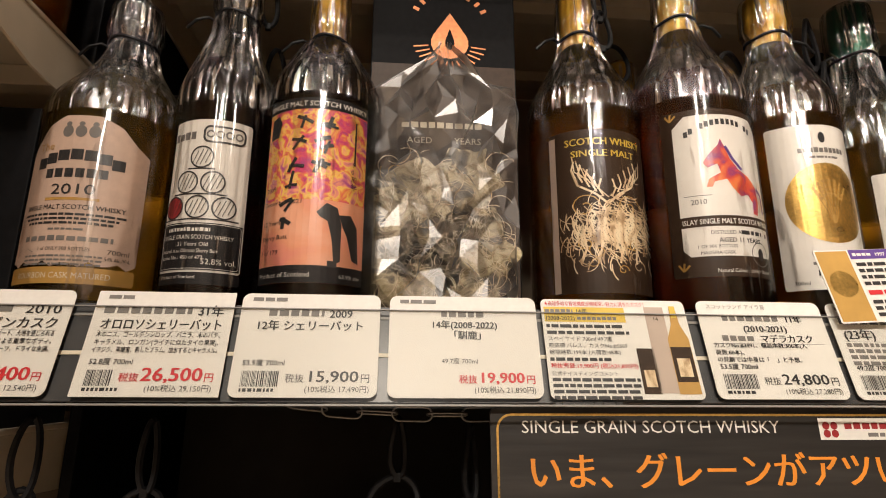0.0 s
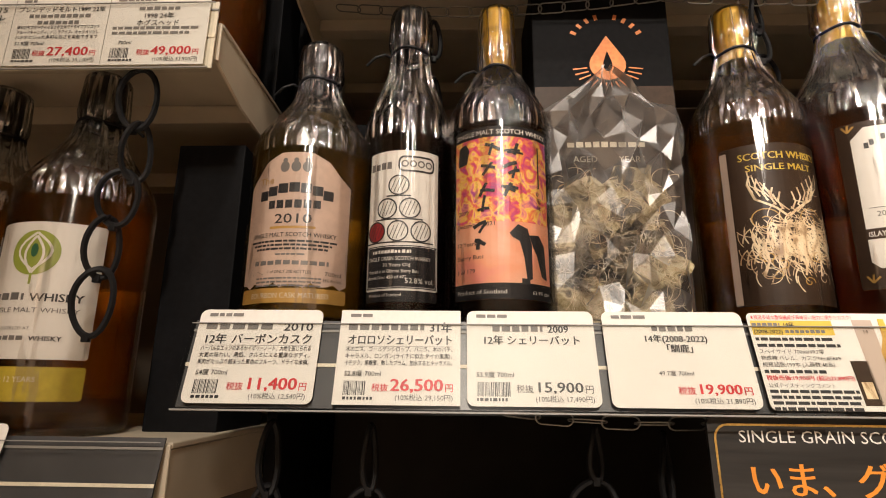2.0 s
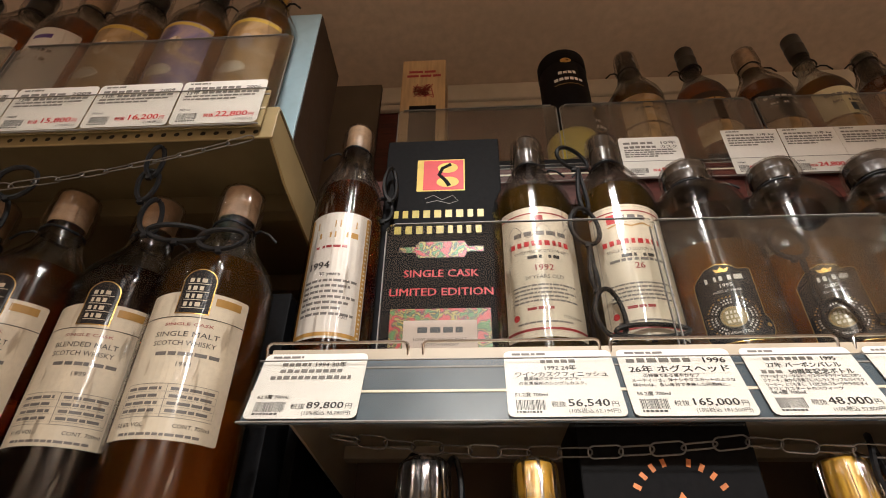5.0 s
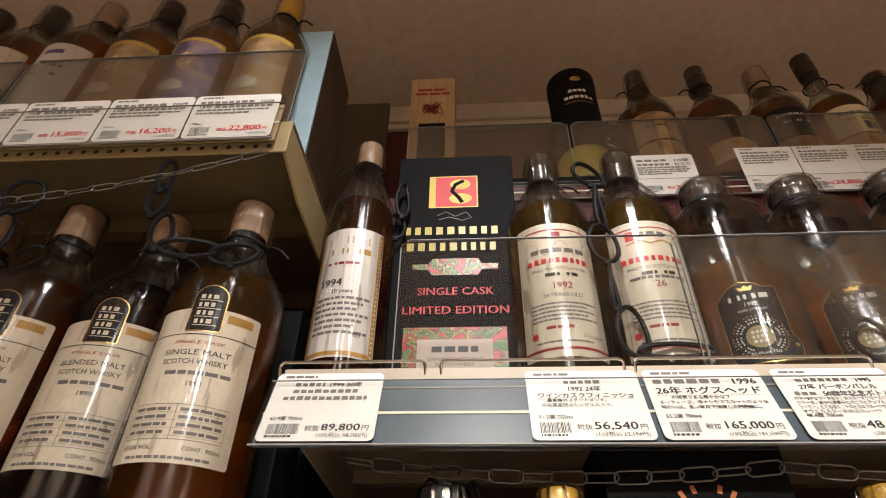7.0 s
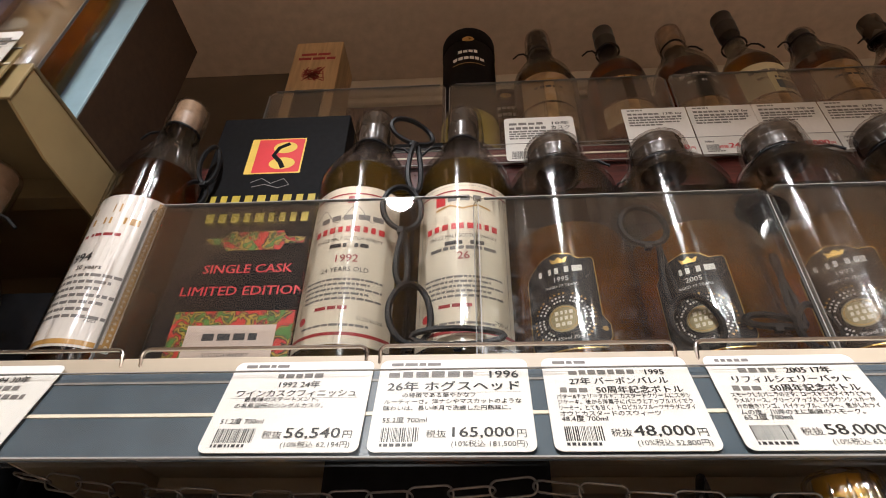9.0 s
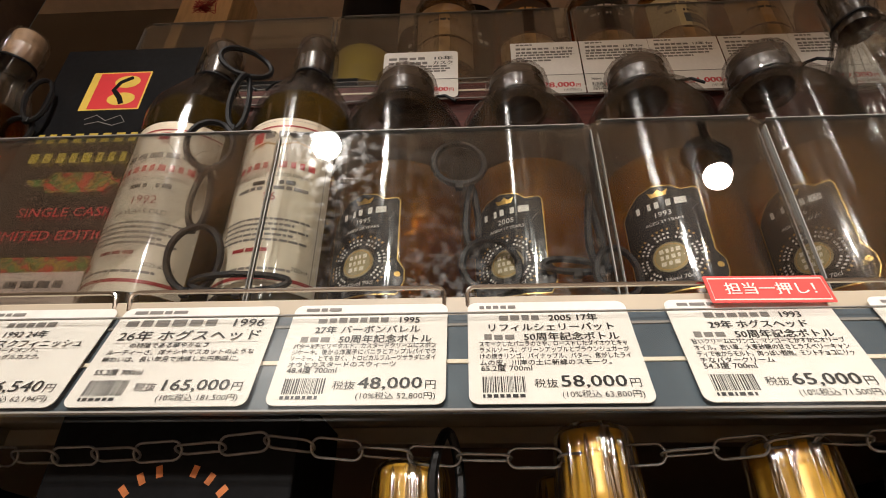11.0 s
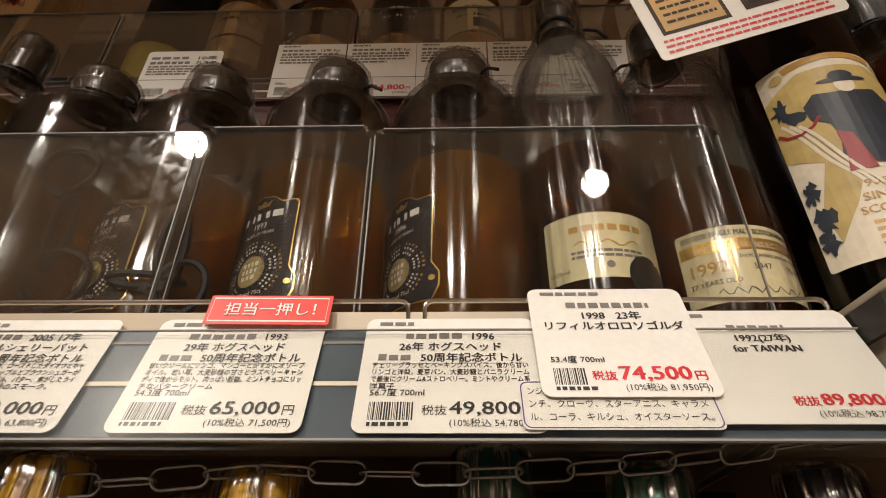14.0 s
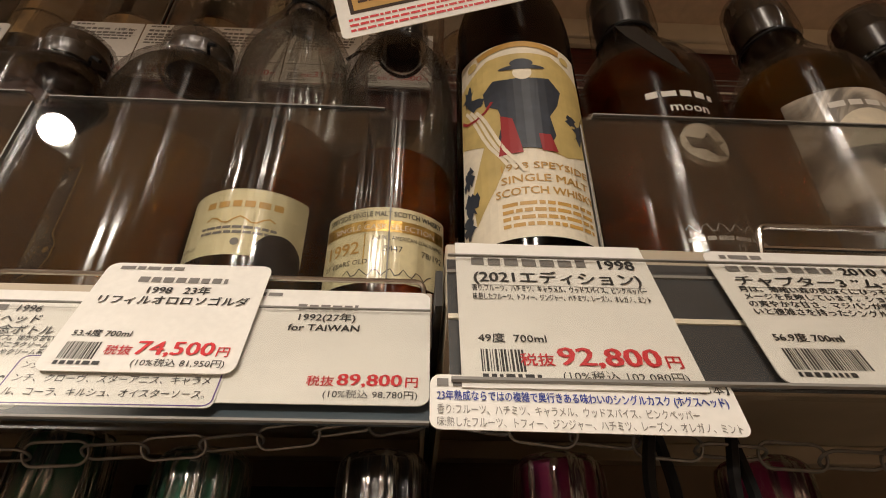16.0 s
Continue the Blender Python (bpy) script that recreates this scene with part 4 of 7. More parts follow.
part("cord", wire_bm([(0.02, 0.0, 0.084), (0.03, 0.05, 0.13), (0.035, 0.10, 0.17)], 0.0006), "tie", hang)

# ---------- sign under the lower shelf ----------
sign = part("sign_board", plate_bm(round_rect(0, 0, 0.36, 0.155, 0.004), 0, 0.003), "board")
sign.matrix_world = pose(0.0480, -0.0065, 1.1835, -3, 0, 0)
tagged(sign, "blackboard-style sign with gold border and orange lettering", "sign")
a = Art()
a.stroke("gold", round_rect(0.004, 0.004, 0.356, 0.151, 0.008), 0.0013, 1, True, "border")
a.text("paper", "SINGLE GRAIN SCOTCH WHISKY", 0.0175, 0.1410, 0.0098, width=0.154)
a.text("orange", "いま、グレーンがアツい！", 0.020, 0.1130, 0.0205, width=0.232, bold=0.018)
a.text("paper", "オススメグレーン", 0.016, 0.0850, 0.0195, width=0.200, bold=0.012)
a.rect("paper", 0.196, 0.1370, 0.262, 0.1492, 1, "emblem")
for du in (0.0, 0.005):
    a.disc("blood", 0.2005 + du, 0.1450, 0.0022, 2, name="emblem"); a.disc("blood", 0.2005 + du, 0.1405, 0.0022, 2, name="emblem")
a.line("blood", [8], 0.212, 0.1425, 0.0060)
a.bars("grey", 0.226, 0.246, 0.1388, 0.0022, 1)
for i in range(4):
    a.bars("paper", 0.018, 0.30, 0.060 - i * 0.012, 0.006, i)
a.build(sign)
# ---------- bottles ----------
def outline(R, zs, zn, nr, zt, kind="round"):
    """Outer line of a bottle: base, body, shoulder to neck, mouth."""
    pts = [(0.0, 0.004), (R * 0.55, 0.003), (R - 0.005, 0.0), (R - 0.0015, 0.002), (R, 0.007), (R, zs * 0.5), (R, zs)]
    for i in range(1, 11):
        t = i / 10
        if kind == "round":
            r = nr + (R - nr) * math.sqrt(max(0.0, 1 - t ** 2.0)) if t < 0.999 else nr
            r = max(r, nr + (R - nr) * (1 - t) ** 0.9 * 0.9)
        else:
            r = nr + (R - nr) * (0.5 + 0.5 * math.cos(math.pi * t)) ** 0.85
        pts.append((r, zs + (zn - zs) * t))
    pts += [(nr, zn + 0.006), (nr, zt)]
    return pts


def bottle(label, x, y, z, R, H, zs, zn, nr=0.0135, cap="goldcap", caph=0.04, capr=0.0145, whisky="dark", fill=0.0, wrapped=True, tie=None, glass="glass", kind="slope", hood=True, group="whisky bottles on the shelves", seed=0, yaw=0.0, film="wrap"):
    """A bottle with glass, whisky, stopper and, where it has one, a cellophane wrap tied at the neck."""
    b = thing("whisky_bottle", label, "bottle", group, at=pose(x, y, z, 0, 0, yaw))
    zt = H - caph * 0.35
    o = outline(R, zs, zn, nr, zt, kind)
    part("glass_body", rev_bm(o, 56), glass, b, smooth=True)
    fill = fill or zs + (zn - zs) * 0.55
    inner = [(0.0, 0.008), (R * 0.6, 0.007), (R - 0.004, 0.006), (R - 0.0022, 0.012)]
    last = R - 0.0022
    for r, q in o[5:]:
        if q < fill:
            inner.append((r - 0.0022, q)); last = r - 0.0022
    inner += [(last * 0.985, fill), (0.0, fill - 0.0008)]
    part("whisky", rev_bm(inner, 40), whisky, b, "whisky seen through the glass", smooth=True)
    k = H - caph
    if caph > 0:
        part("capsule", rev_bm([(capr * 0.97, k), (capr, k + 0.002), (capr, k + caph * 0.42), (capr * 1.03, k + caph * 0.45), (capr * 1.03, k + caph * 0.52), (capr, k + caph * 0.55), (capr, H - 0.0042), (capr, H - 0.0026), (capr * 0.975, H - 0.0010), (capr * 0.93, H - 0.0003), (capr * 0.86, H), (0.0, H)], 32), cap, b, smooth=True)
    if wrapped:
        film = "thinwrap" if z > LOW + 0.1 else film
        w = []
        for r, q in o[2:]:
            w.append((r + 0.0016, q))
        zt_ = tie or (H - caph - 0.006)
        w = [(r + 0.0022 * min(1, max(0, (q - zs) / 0.02)), q) for r, q in w if q < zt_ - 0.004]
        w += [(max(nr, capr * 0.9) + 0.0012, zt_), (capr + 0.0045, zt_ + 0.010), (capr + 0.0030, H - 0.006), (capr + 0.0022, H - 0.001), (capr * 0.93, H + 0.0022), (capr * 0.8, H + 0.0030), (capr * 0.3, H + 0.0040)]
        low, high = [p for p in w if p[1] <= zs], [p for p in w if p[1] >= zs]
        part("cellophane_wrap", rev_bm(low, 170, 0.0015, seed + 3), "tightwrap", b, "clear cellophane drawn tight round the body", smooth=True)
        part("neck_wrap", rev_bm(high, 170, 0.0015, seed + 3, calm=zt_ + 0.004), film, b, "crinkled cellophane gathered at the neck", smooth=True)
    if tie or not wrapped:
        zt_ = tie or (H - caph - 0.006)
        rr = max(nr, capr * 0.92) + 0.0028
        n = 28
        part("cable_tie", wire_bm([(rr * math.cos(i * 2 * math.pi / n), rr * math.sin(i * 2 * math.pi / n), zt_ + 0.001 * math.sin(i * 0.7)) for i in range(n)], 0.0014, True, 6), "tie", b, "black nylon cable tie", smooth=True)
        rng = random.Random(seed)
        s = rng.choice((-1, 1))
        part("tie_tail", wire_bm([(s * rr, 0, zt_), (s * (rr + 0.006), -0.004, zt_ + 0.001), (s * (rr + 0.014), -0.006, zt_ - 0.003), (s * (rr + 0.022), -0.004, zt_ - 0.010)], 0.0013, False, 6), "tie", b)
    b["R"] = R
    paste(b, "white", R * 0.75, 0.028, min(zs - 0.03, 0.115), name="back_label", a0=180)
    return b


def paste(b, paper, u, z0, z1, a=None, name="label", text="", a0=0.0, shape=None, edge=None):
    """A paper label round the bottle, u metres wide on each side of its middle."""
    R = b["R"]
    bg = Art()
    if shape:
        bg.poly(paper, shape, 1)
    else:
        bg.poly(paper, round_rect(-u, z0, u, z1, 0.002, 3), 1)
    ob = bg.build(b, (R + 0.0002, radians(a0)))[0]
    ob.name = name
    if text:
        ob["label"] = text
    if a:
        a.build(ob, (R + 0.0003, radians(a0)))
    return ob


# ---- lower shelf ----
# tall-shouldered bottle with an arched rose-beige label
b = bottle("amber whisky bottle with arched rose-beige label in cellophane", -0.228, 0.098, LOW, 0.0500, 0.266, 0.150, 0.222, 0.0145, "blackcap", 0.038, 0.0165, "straw", 0.190, True, 0.230, seed=1)
a = Art()
U = 0.040
a.text("ochre", "The", -0.029, 0.1285, 0.0085)
for i in range(7):
    t = radians(62 + 56 * (1 - i / 6))
    cx, cz = 0.050 * math.cos(t), 0.078 + 0.050 * math.sin(t) - 0.004
    a.poly("ink", [(cx - .0036, cz - .0042), (cx + .0036, cz - .0042), (cx + .0036, cz + .0042), (cx - .0036, cz + .0042)], 2)
for i in range(6):
    a.rect("ink", -0.0185 + i * 0.0064, 0.1060, -0.0135 + i * 0.0064, 0.1130, 2)
for k in range(3):
    a.disc("grey", -0.008 + k * 0.008, 0.1425, 0.0034, 2, 0.0048); a.disc("grey", -0.008 + k * 0.008, 0.1485, 0.0018, 2)
a.text("ink", "2010", 0, 0.0930, 0.0115, "C", width=0.026, bold=0.01)
a.rect("ochre", -0.016, 0.0885, 0.016, 0.0905, 2)
a.text("ink", "SINGLE MALT SCOTCH WHISKY", 0, 0.0815, 0.0052, "C", width=0.062, bold=0.012)
for i in range(3):
    a.bars("ink", -0.032 + i * 0.003, 0.032 - i * 0.003, 0.0770 - i * 0.0032, 0.0017, i)
a.bars("grey", -0.01, 0.01, 0.0660, 0.0015, 4)
a.line("ink", [9], 0, 0.0575, 0.0062, "C")
a.text("ink", "1 of ONLY 300 BOTTLES", 0, 0.0510, 0.0040, "C", width=0.030)
a.text("ink", "700ml", 0.0300, 0.0500, 0.0050, "C"); a.text("ink", "54% Alc./Vol.", 0.0300, 0.0450, 0.0042, "C", width=0.014)
a.stroke("grey", [(-0.033, 0.047), (-0.029, 0.056), (-0.027, 0.049), (-0.023, 0.053), (-0.018, 0.050)], 0.0004, 2)
for i in range(3):
    a.bars("grey", -0.024, 0.022, 0.0465 - i * 0.003, 0.0014, i)
a.ink = {k: ([(x * 1.12, z * 0.93) for x, z in vs], fs) for k, (vs, fs) in a.ink.items()}
U = 0.0455
shape = [(-U, 0.040)] + [(-U + 2 * U * i / 16, 0.0385 + 0.002 * math.sin(i * 2.4)) for i in range(1, 16)] + [(U, 0.040), (U, 0.120), (0.036, 0.127), (0.026, 0.138), (0.012, 0.1445), (-0.012, 0.1445), (-0.026, 0.138), (-0.036, 0.127), (-U, 0.120)]
paste(b, "pink", U, 0, 0, a, text="rose-beige arched paper label with dark print", shape=shape)
a = Art(); a.text("cream", "BOURBON CASK MATURED", 0, 0.0290, 0.0056, "C", width=0.062)
paste(b, "ochre", U, 0.0255, 0.0365, a, name="lower_label", text="gold-brown strip label")

# slim black bottle with drawn casks on a white label
b = bottle("dark whisky bottle with white label of drawn casks in cellophane", -0.1455, 0.0925, LOW, 0.0350, 0.299, 0.165, 0.245, 0.0135, "blackcap", 0.040, 0.0155, "mahogany", 0.21, True, 0.256, seed=2)
a = Art()
U = 0.031
a.line("ink", [4], -0.029, 0.1335, 0.0100, width=0.021)
a.stroke("ink", round_rect(-0.003, 0.1325, 0.0255, 0.1445, 0.004), 0.0016, 2, True)
for k in range(4):
    a.ring("grey", 0.0015 + k * 0.0065, 0.1385, 0.0024, 0.0012, 3)
for row, (zc, n) in enumerate(((0.1205, 1), (0.1015, 2), (0.0830, 3))):
    for k in range(n):
        cx = -0.003 + (k - (n - 1) / 2) * 0.0185
        if row == 2 and k == 0:
            a.disc("blood", cx, zc, 0.0078, 2)
        a.ring("ink", cx, zc, 0.0080, 0.0011, 3)
        for s in (-0.0045, -0.0015, 0.0015, 0.0045):
            hh = math.sqrt(0.0068 ** 2 - s ** 2)
            a.stroke("ink", [(cx + s - hh * 0.35, zc - hh * 0.9), (cx + s + hh * 0.35, zc + hh * 0.9)], 0.0005, 3)
    a.rect("ink", -0.003 - n * 0.0098, zc - 0.0094, -0.003 + n * 0.0098, zc - 0.0083, 2)
a.rect("blacklabel", -U + 0.001, 0.0380, U - 0.001, 0.0715, 2)
a.stroke("white", round_rect(-U + 0.002, 0.039, U - 0.002, 0.0705, 0.002), 0.0004, 3, True)
a.line("white", [11], -0.024, 0.0650, 0.0042, width=0.032)
a.text("white", "SINGLE GRAIN SCOTCH WHISKY", -0.028, 0.0597, 0.0044, width=0.052, layer=3)
a.text("white", "31 Years Old", -0.014, 0.0548, 0.0040, layer=3)
a.text("white", "Matured in an Oloroso Sherry Butt", -0.028, 0.0502, 0.0038, width=0.042, layer=3)
a.text("white", "Bottle No.: 450 of 472", -0.028, 0.0455, 0.0036, layer=3)
a.text("white", "52.8% vol.", 0.027, 0.0420, 0.0058, "R", layer=3)
a.text("white", "Product of Scotland", -0.026, 0.0320, 0.0034, layer=3)
paste(b, "white", U, 0.0365, 0.1500, a, text="white paper label with black drawn casks")
paste(b, "blacklabel", U, 0.028, 0.0362, name="lower_label")

# bottle with a fiery autumn print
b = bottle("dark whisky bottle with fiery orange and violet label in cellophane", -0.0680, 0.0890, LOW, 0.0430, 0.298, 0.170, 0.243, 0.0125, "goldcap", 0.060, 0.0125, "mahogany", 0.21, True, 0.236, seed=3)
a = Art()
U = 0.0375
a.rect("blacklabel", -U, 0.1520, U, 0.1610, 2)
a.text("white", "SINGLE MALT SCOTCH WHISKY", 0, 0.1542, 0.0056, "C", width=0.072, layer=3, bold=0.01)
a.rect("dusk", -U, 0.0365, U, 0.0830, 2, "peach_print")
a.rect("blacklabel", -U, 0.0245, U, 0.0365, 2)
a.text("white", "Product of Scotland", -0.035, 0.0285, 0.0046, layer=3)
a.text("white", "63.9% abv", 0.035, 0.0285, 0.0038, "R", layer=3)
rng = random.Random(12)
for col, (cx, top, n) in enumerate(((0.0085, 0.147, 3), (-0.0085, 0.147, 6))):
    for k in range(n):
        zc = top - 0.0065 - k * 0.0152
        xc = cx - 0.0016 * k
        for q in range(3 if col == 0 else 2):
            t = rng.uniform(-0.5, 0.5) + (1.45 if q == 1 else 0)
            l_ = rng.uniform(0.0042, 0.0066)
            ox, oz = rng.uniform(-0.002, 0.002), rng.uniform(-0.003, 0.003)
            a.stroke("ink", [(xc + ox - l_ * math.cos(t), zc + oz - l_ * math.sin(t)), (xc + ox, zc + oz + 0.0006), (xc + ox + l_ * math.cos(t), zc + oz + l_ * math.sin(t))], rng.uniform(0.0017, 0.0029), 4, name="brush_strokes")
a.stroke("ink", [(0.0275, 0.146), (0.0275, 0.112)], 0.0012, 4)
for k, ch in enumerate("10周年"):
    a.text("ink", ch, 0.0250, 0.1110 - k * 0.0056, 0.0048, layer=4)
for i, s in enumerate((" 2009", "December 2021", "12 Years", "Sherry Butt", "1 of 179")):
    a.text("ink", s, -0.035, 0.0905 - i * 0.0105 - (0.004 if i > 1 else 0), 0.0046, layer=4)
# dark silhouettes of standing figures, drawn as plain shapes
a.poly("ink", [(0.004, 0.074), (0.010, 0.081), (0.017, 0.078), (0.020, 0.066), (0.020, 0.040), (0.016, 0.038), (0.014, 0.056), (0.011, 0.068), (0.006, 0.071)], 4, "silhouette")
a.poly("ink", [(0.018, 0.073), (0.026, 0.074), (0.031, 0.066), (0.033, 0.040), (0.028, 0.042), (0.024, 0.058), (0.021, 0.064)], 5, "silhouette")
a.poly("ink", [(-0.033, 0.147), (-0.027, 0.149), (-0.024, 0.143), (-0.026, 0.132), (-0.034, 0.131)], 4, "silhouette")
a.rect("ink", 0.012, 0.0355, 0.018, 0.040, 4, "silhouette")
a.ink = {k: ([(x * 1.10, z + 0.004) for x, z in vs], fs) for k, (vs, fs) in a.ink.items()}
paste(b, "fire", U * 1.10, 0.0285, 0.1650, a, text="mottled orange, yellow and violet printed label")

# black carton in a crumpled clear bag
car = thing("whisky_carton", "black carton with copper emblem and gold swirls in clear bag", "carton", at=pose(0.028, 0.100, LOW, 0, 0, 0))
part("carton", box_bm(-0.0625, 0.0625, 0.0, 0.085, 0.0, 0.338, 0.0012), "black", car)
a = Art()
a.rect("brown", -0.0615, 0.002, 0.0615, 0.2300, 1, "dark_field")
for i in range(9):
    t = radians(150 - 120 * i / 8)
    cx, cz = 0.005 + 0.034 * math.cos(t), 0.268 + 0.034 * math.sin(t)
    c_, s_ = math.cos(t - math.pi / 2), math.sin(t - math.pi / 2)
    if i != 4:
        a.add("copper", [(cx + p * c_ - q * s_, cz + p * s_ + q * c_) for p, q in ((-.0016, -.0026), (.0016, -.0026), (.0016, .003), (-.0016, .003))], [(0, 1, 2, 3)], 1, False, "emblem")
a.poly("copper", [(0.005, 0.282)] + [(0.005 + 0.0165 * math.cos(radians(t)), 0.252 + 0.0155 * math.sin(radians(t))) for t in range(30, -211, -20)], 1, "emblem")
a.poly("black", [(0.005, 0.266)] + [(0.005 + 0.0042 * math.cos(radians(t)), 0.252 + 0.007 * math.sin(radians(t))) for t in range(30, -211, -30)], 2, "emblem")
for i in range(14):
    t = radians(-170 + 160 * i / 13)
    a.stroke("copper", [(0.005 + 0.019 * math.cos(t), 0.252 + 0.018 * math.sin(t)), (0.005 + 0.032 * math.cos(t), 0.252 + 0.026 * math.sin(t))], 0.0013, 1, name="emblem")
a.line("cream", [9], 0, 0.170, 0.0085, "C", width=0.070)
a.text("cream", "AGED", -0.020, 0.157, 0.0080, "C"); a.text("cream", "YEARS", 0.020, 0.157, 0.0080, "C")
for cx, cz, r in ((-0.018, 0.09, 0.022), (0.030, 0.115, 0.014), (0.010, 0.055, 0.026), (-0.035, 0.040, 0.016), (0.040, 0.060, 0.016), (-0.04, 0.13, 0.012)):
    sp = [(cx + r * (1 - k / 34) * math.cos(k * 0.33 + cx * 90), cz + r * (1 - k / 34) * math.sin(k * 0.33 + cx * 90)) for k in range(30)]
    a.stroke("ochre", sp, 0.0010, 2, name="swirl_print")
rng = random.Random(4)
for cx, cz, rx, rz in ((-0.012, 0.092, 0.044, 0.050), (0.024, 0.060, 0.032, 0.046), (-0.028, 0.044, 0.029, 0.036), (0.020, 0.126, 0.026, 0.028)):
    ph = [rng.uniform(0, 6.28) for k in range(3)]
    a.poly("swirl", [(cx + rx * (1 + 0.16 * math.sin(5 * t + ph[0]) + 0.10 * math.sin(11 * t + ph[1])) * math.cos(t), cz + rz * (1 + 0.16 * math.sin(6 * t + ph[2]) + 0.1 * math.sin(9 * t)) * math.sin(t)) for t in [k * 2 * math.pi / 60 for k in range(60)]], 3 + int(cz * 10) % 3, "beast_print")
for i in range(220):
    x0, z0 = rng.uniform(-0.052, 0.052), min(0.140, max(0.012, rng.gauss(0.070, 0.032)))
    t = rng.uniform(0, 6.28); cv = rng.uniform(0.15, 0.45) * rng.choice((-1, 1))
    pts = [(x0, z0)]
    for k in range(9):
        pts.append((pts[-1][0] + 0.0036 * math.cos(t + k * cv), pts[-1][1] + 0.0036 * math.sin(t + k * cv)))
    a.stroke("fur", [(max(-0.058, min(0.058, p)), max(0.006, q)) for p, q in pts], rng.uniform(0.0003, 0.0008), 7, name="fur_print")
a.build(car)
bm = bmesh.new()
NX, NZ = 11, 17
jog = random.Random(8)
grid = []
noise.seed_set(7)
for j in range(NZ + 1):
    row = []
    v = j / NZ
    for i in range(NX + 1):
        u = i / NX * 2 - 1
        half = (0.0585 + 0.0035 * (v / 0.82) ** 3 + 0.0012 * math.sin(v * 31 + 2 * u)) if v < 0.82 else 0.062 * (1 - (v - 0.82) / 0.18 * 0.90)
        q = noise.noise((u * 1.6 + v, v * 2.6 - u, 1.7)) * 0.014 + abs(noise.noise((u * 2.0 + v * 3, v * 4 - u * 3, 9.0))) * 0.024 - abs(noise.noise((u * 3.6 - v * 4, v * 6 + u * 2, 3.0))) * 0.012 + noise.noise((u * 5, v * 9, 5.1)) * 0.007
        yy = -0.021 + 0.014 * u * u + q
        row.append(bm.verts.new((u * half + (jog.uniform(-0.0045, 0.0045) if abs(u) < 1 else 0), min(-0.0015, yy + jog.uniform(-0.004, 0.004)), 0.002 + v * 0.238 + (jog.uniform(-0.005, 0.005) if 0 < j < NZ else 0))))
    grid.append(row)
for j in range(NZ):
    for i in range(NX):
        p, q, r_, t_ = grid[j][i], grid[j][i + 1], grid[j + 1][i + 1], grid[j + 1][i]
        if (i * 7 + j * 3) % 5 < 3:
            bm.faces.new((p, q, r_)); bm.faces.new((p, r_, t_))
        else:
            bm.faces.new((p, q, t_)); bm.faces.new((q, r_, t_))
part("clear_bag", bm, "bag", car, "crumpled clear plastic bag")


def swirl_art(a, seed, zc, w):
    """A shaggy pale beast with branching antlers, as loose strokes."""
    rng = random.Random(seed)
    for i in range(420):
        x0, z0 = max(-0.034, min(0.034, rng.gauss(0.004, w * 0.30))), rng.gauss(zc - 0.004, 0.011)
        t = rng.uniform(-1.3, 1.0) - 1.4
        a.stroke("fur", [(x0 + k * 0.0032 * math.cos(t + k * 0.12), z0 + k * 0.0032 * math.sin(t + k * 0.12)) for k in range(5)], rng.uniform(0.0004, 0.0010), 3, name="artwork")
    for s in (-1, 1):
        for br in range(5):
            x0, z0 = s * (0.003 + br * 0.0045), zc + 0.018 + br * 0.004
            a.stroke("fur", [(x0, z0), (x0 + s * 0.003, z0 + 0.007), (x0 + s * 0.001, z0 + 0.015)], 0.0013, 3, name="artwork")
        a.stroke("fur", [(0.0, zc + 0.012), (s * 0.008, zc + 0.020), (s * 0.020, zc + 0.028), (s * 0.024, zc + 0.042)], 0.0018, 3, name="artwork")
        for k in range(2):
            r = 0.008 + 0.003 * k
            a.stroke("ochre", [(s * 0.016 + r * (1 - q / 26) * math.cos(q * 0.4 * s), zc - 0.020 + k * 0.030 + r * (1 - q / 26) * math.sin(q * 0.4)) for q in range(22)], 0.0009, 2, name="artwork")
    for k in range(16):
        s, t = (-1 if k % 2 else 1), radians(40 + 6 * k)
        x0, z0 = 0.004 + s * (0.002 + 0.0012 * k), zc + 0.016 + 0.0012 * k
        a.stroke("fur", [(x0, z0), (x0 + s * 0.006 * abs(math.cos(t)) + s * 0.002, z0 + 0.006), (x0 + s * 0.007, z0 + 0.010 + 0.0006 * k)], 0.0009, 3, name="artwork")
    for k in range(10):
        x0, z0, r, w0 = rng.uniform(-0.028, 0.030), zc - rng.uniform(0.018, 0.044), rng.uniform(0.004, 0.009), rng.uniform(0, 6.28)
        a.stroke("ochre" if k % 3 == 0 else "fur", [(x0 + r * (1 - q / 24) * math.cos(w0 + q * 0.36), z0 + r * (1 - q / 24) * math.sin(w0 + q * 0.36)) for q in range(20)], 0.0006, 3, name="artwork")
    for k, xx in enumerate((-0.018, -0.008, 0.006, 0.018)):
        a.stroke("fur", [(xx, zc - 0.010), (xx + 0.002, zc - 0.024), (xx - 0.002 + k * 0.001, zc - 0.036)], 0.0016, 3, name="artwork")


# bottle with a shaggy antlered beast on dark brown
b = bottle("amber whisky bottle with dark brown label and cream artwork in cellophane", 0.1475, 0.1020, LOW, 0.0455, 0.303, 0.176, 0.250, 0.0140, "goldcap", 0.053, 0.0150, "amber", 0.20, True, 0.259, seed=4)
a = Art()
a.text("yellow", "SCOTCH WHISKY", 0.002, 0.1505, 0.0088, "C", width=0.060, bold=0.02)
a.text("yellow", "SINGLE MALT", 0.000, 0.1405, 0.0080, "C", width=0.048, bold=0.02)
swirl_art(a, 11, 0.088, 0.055)
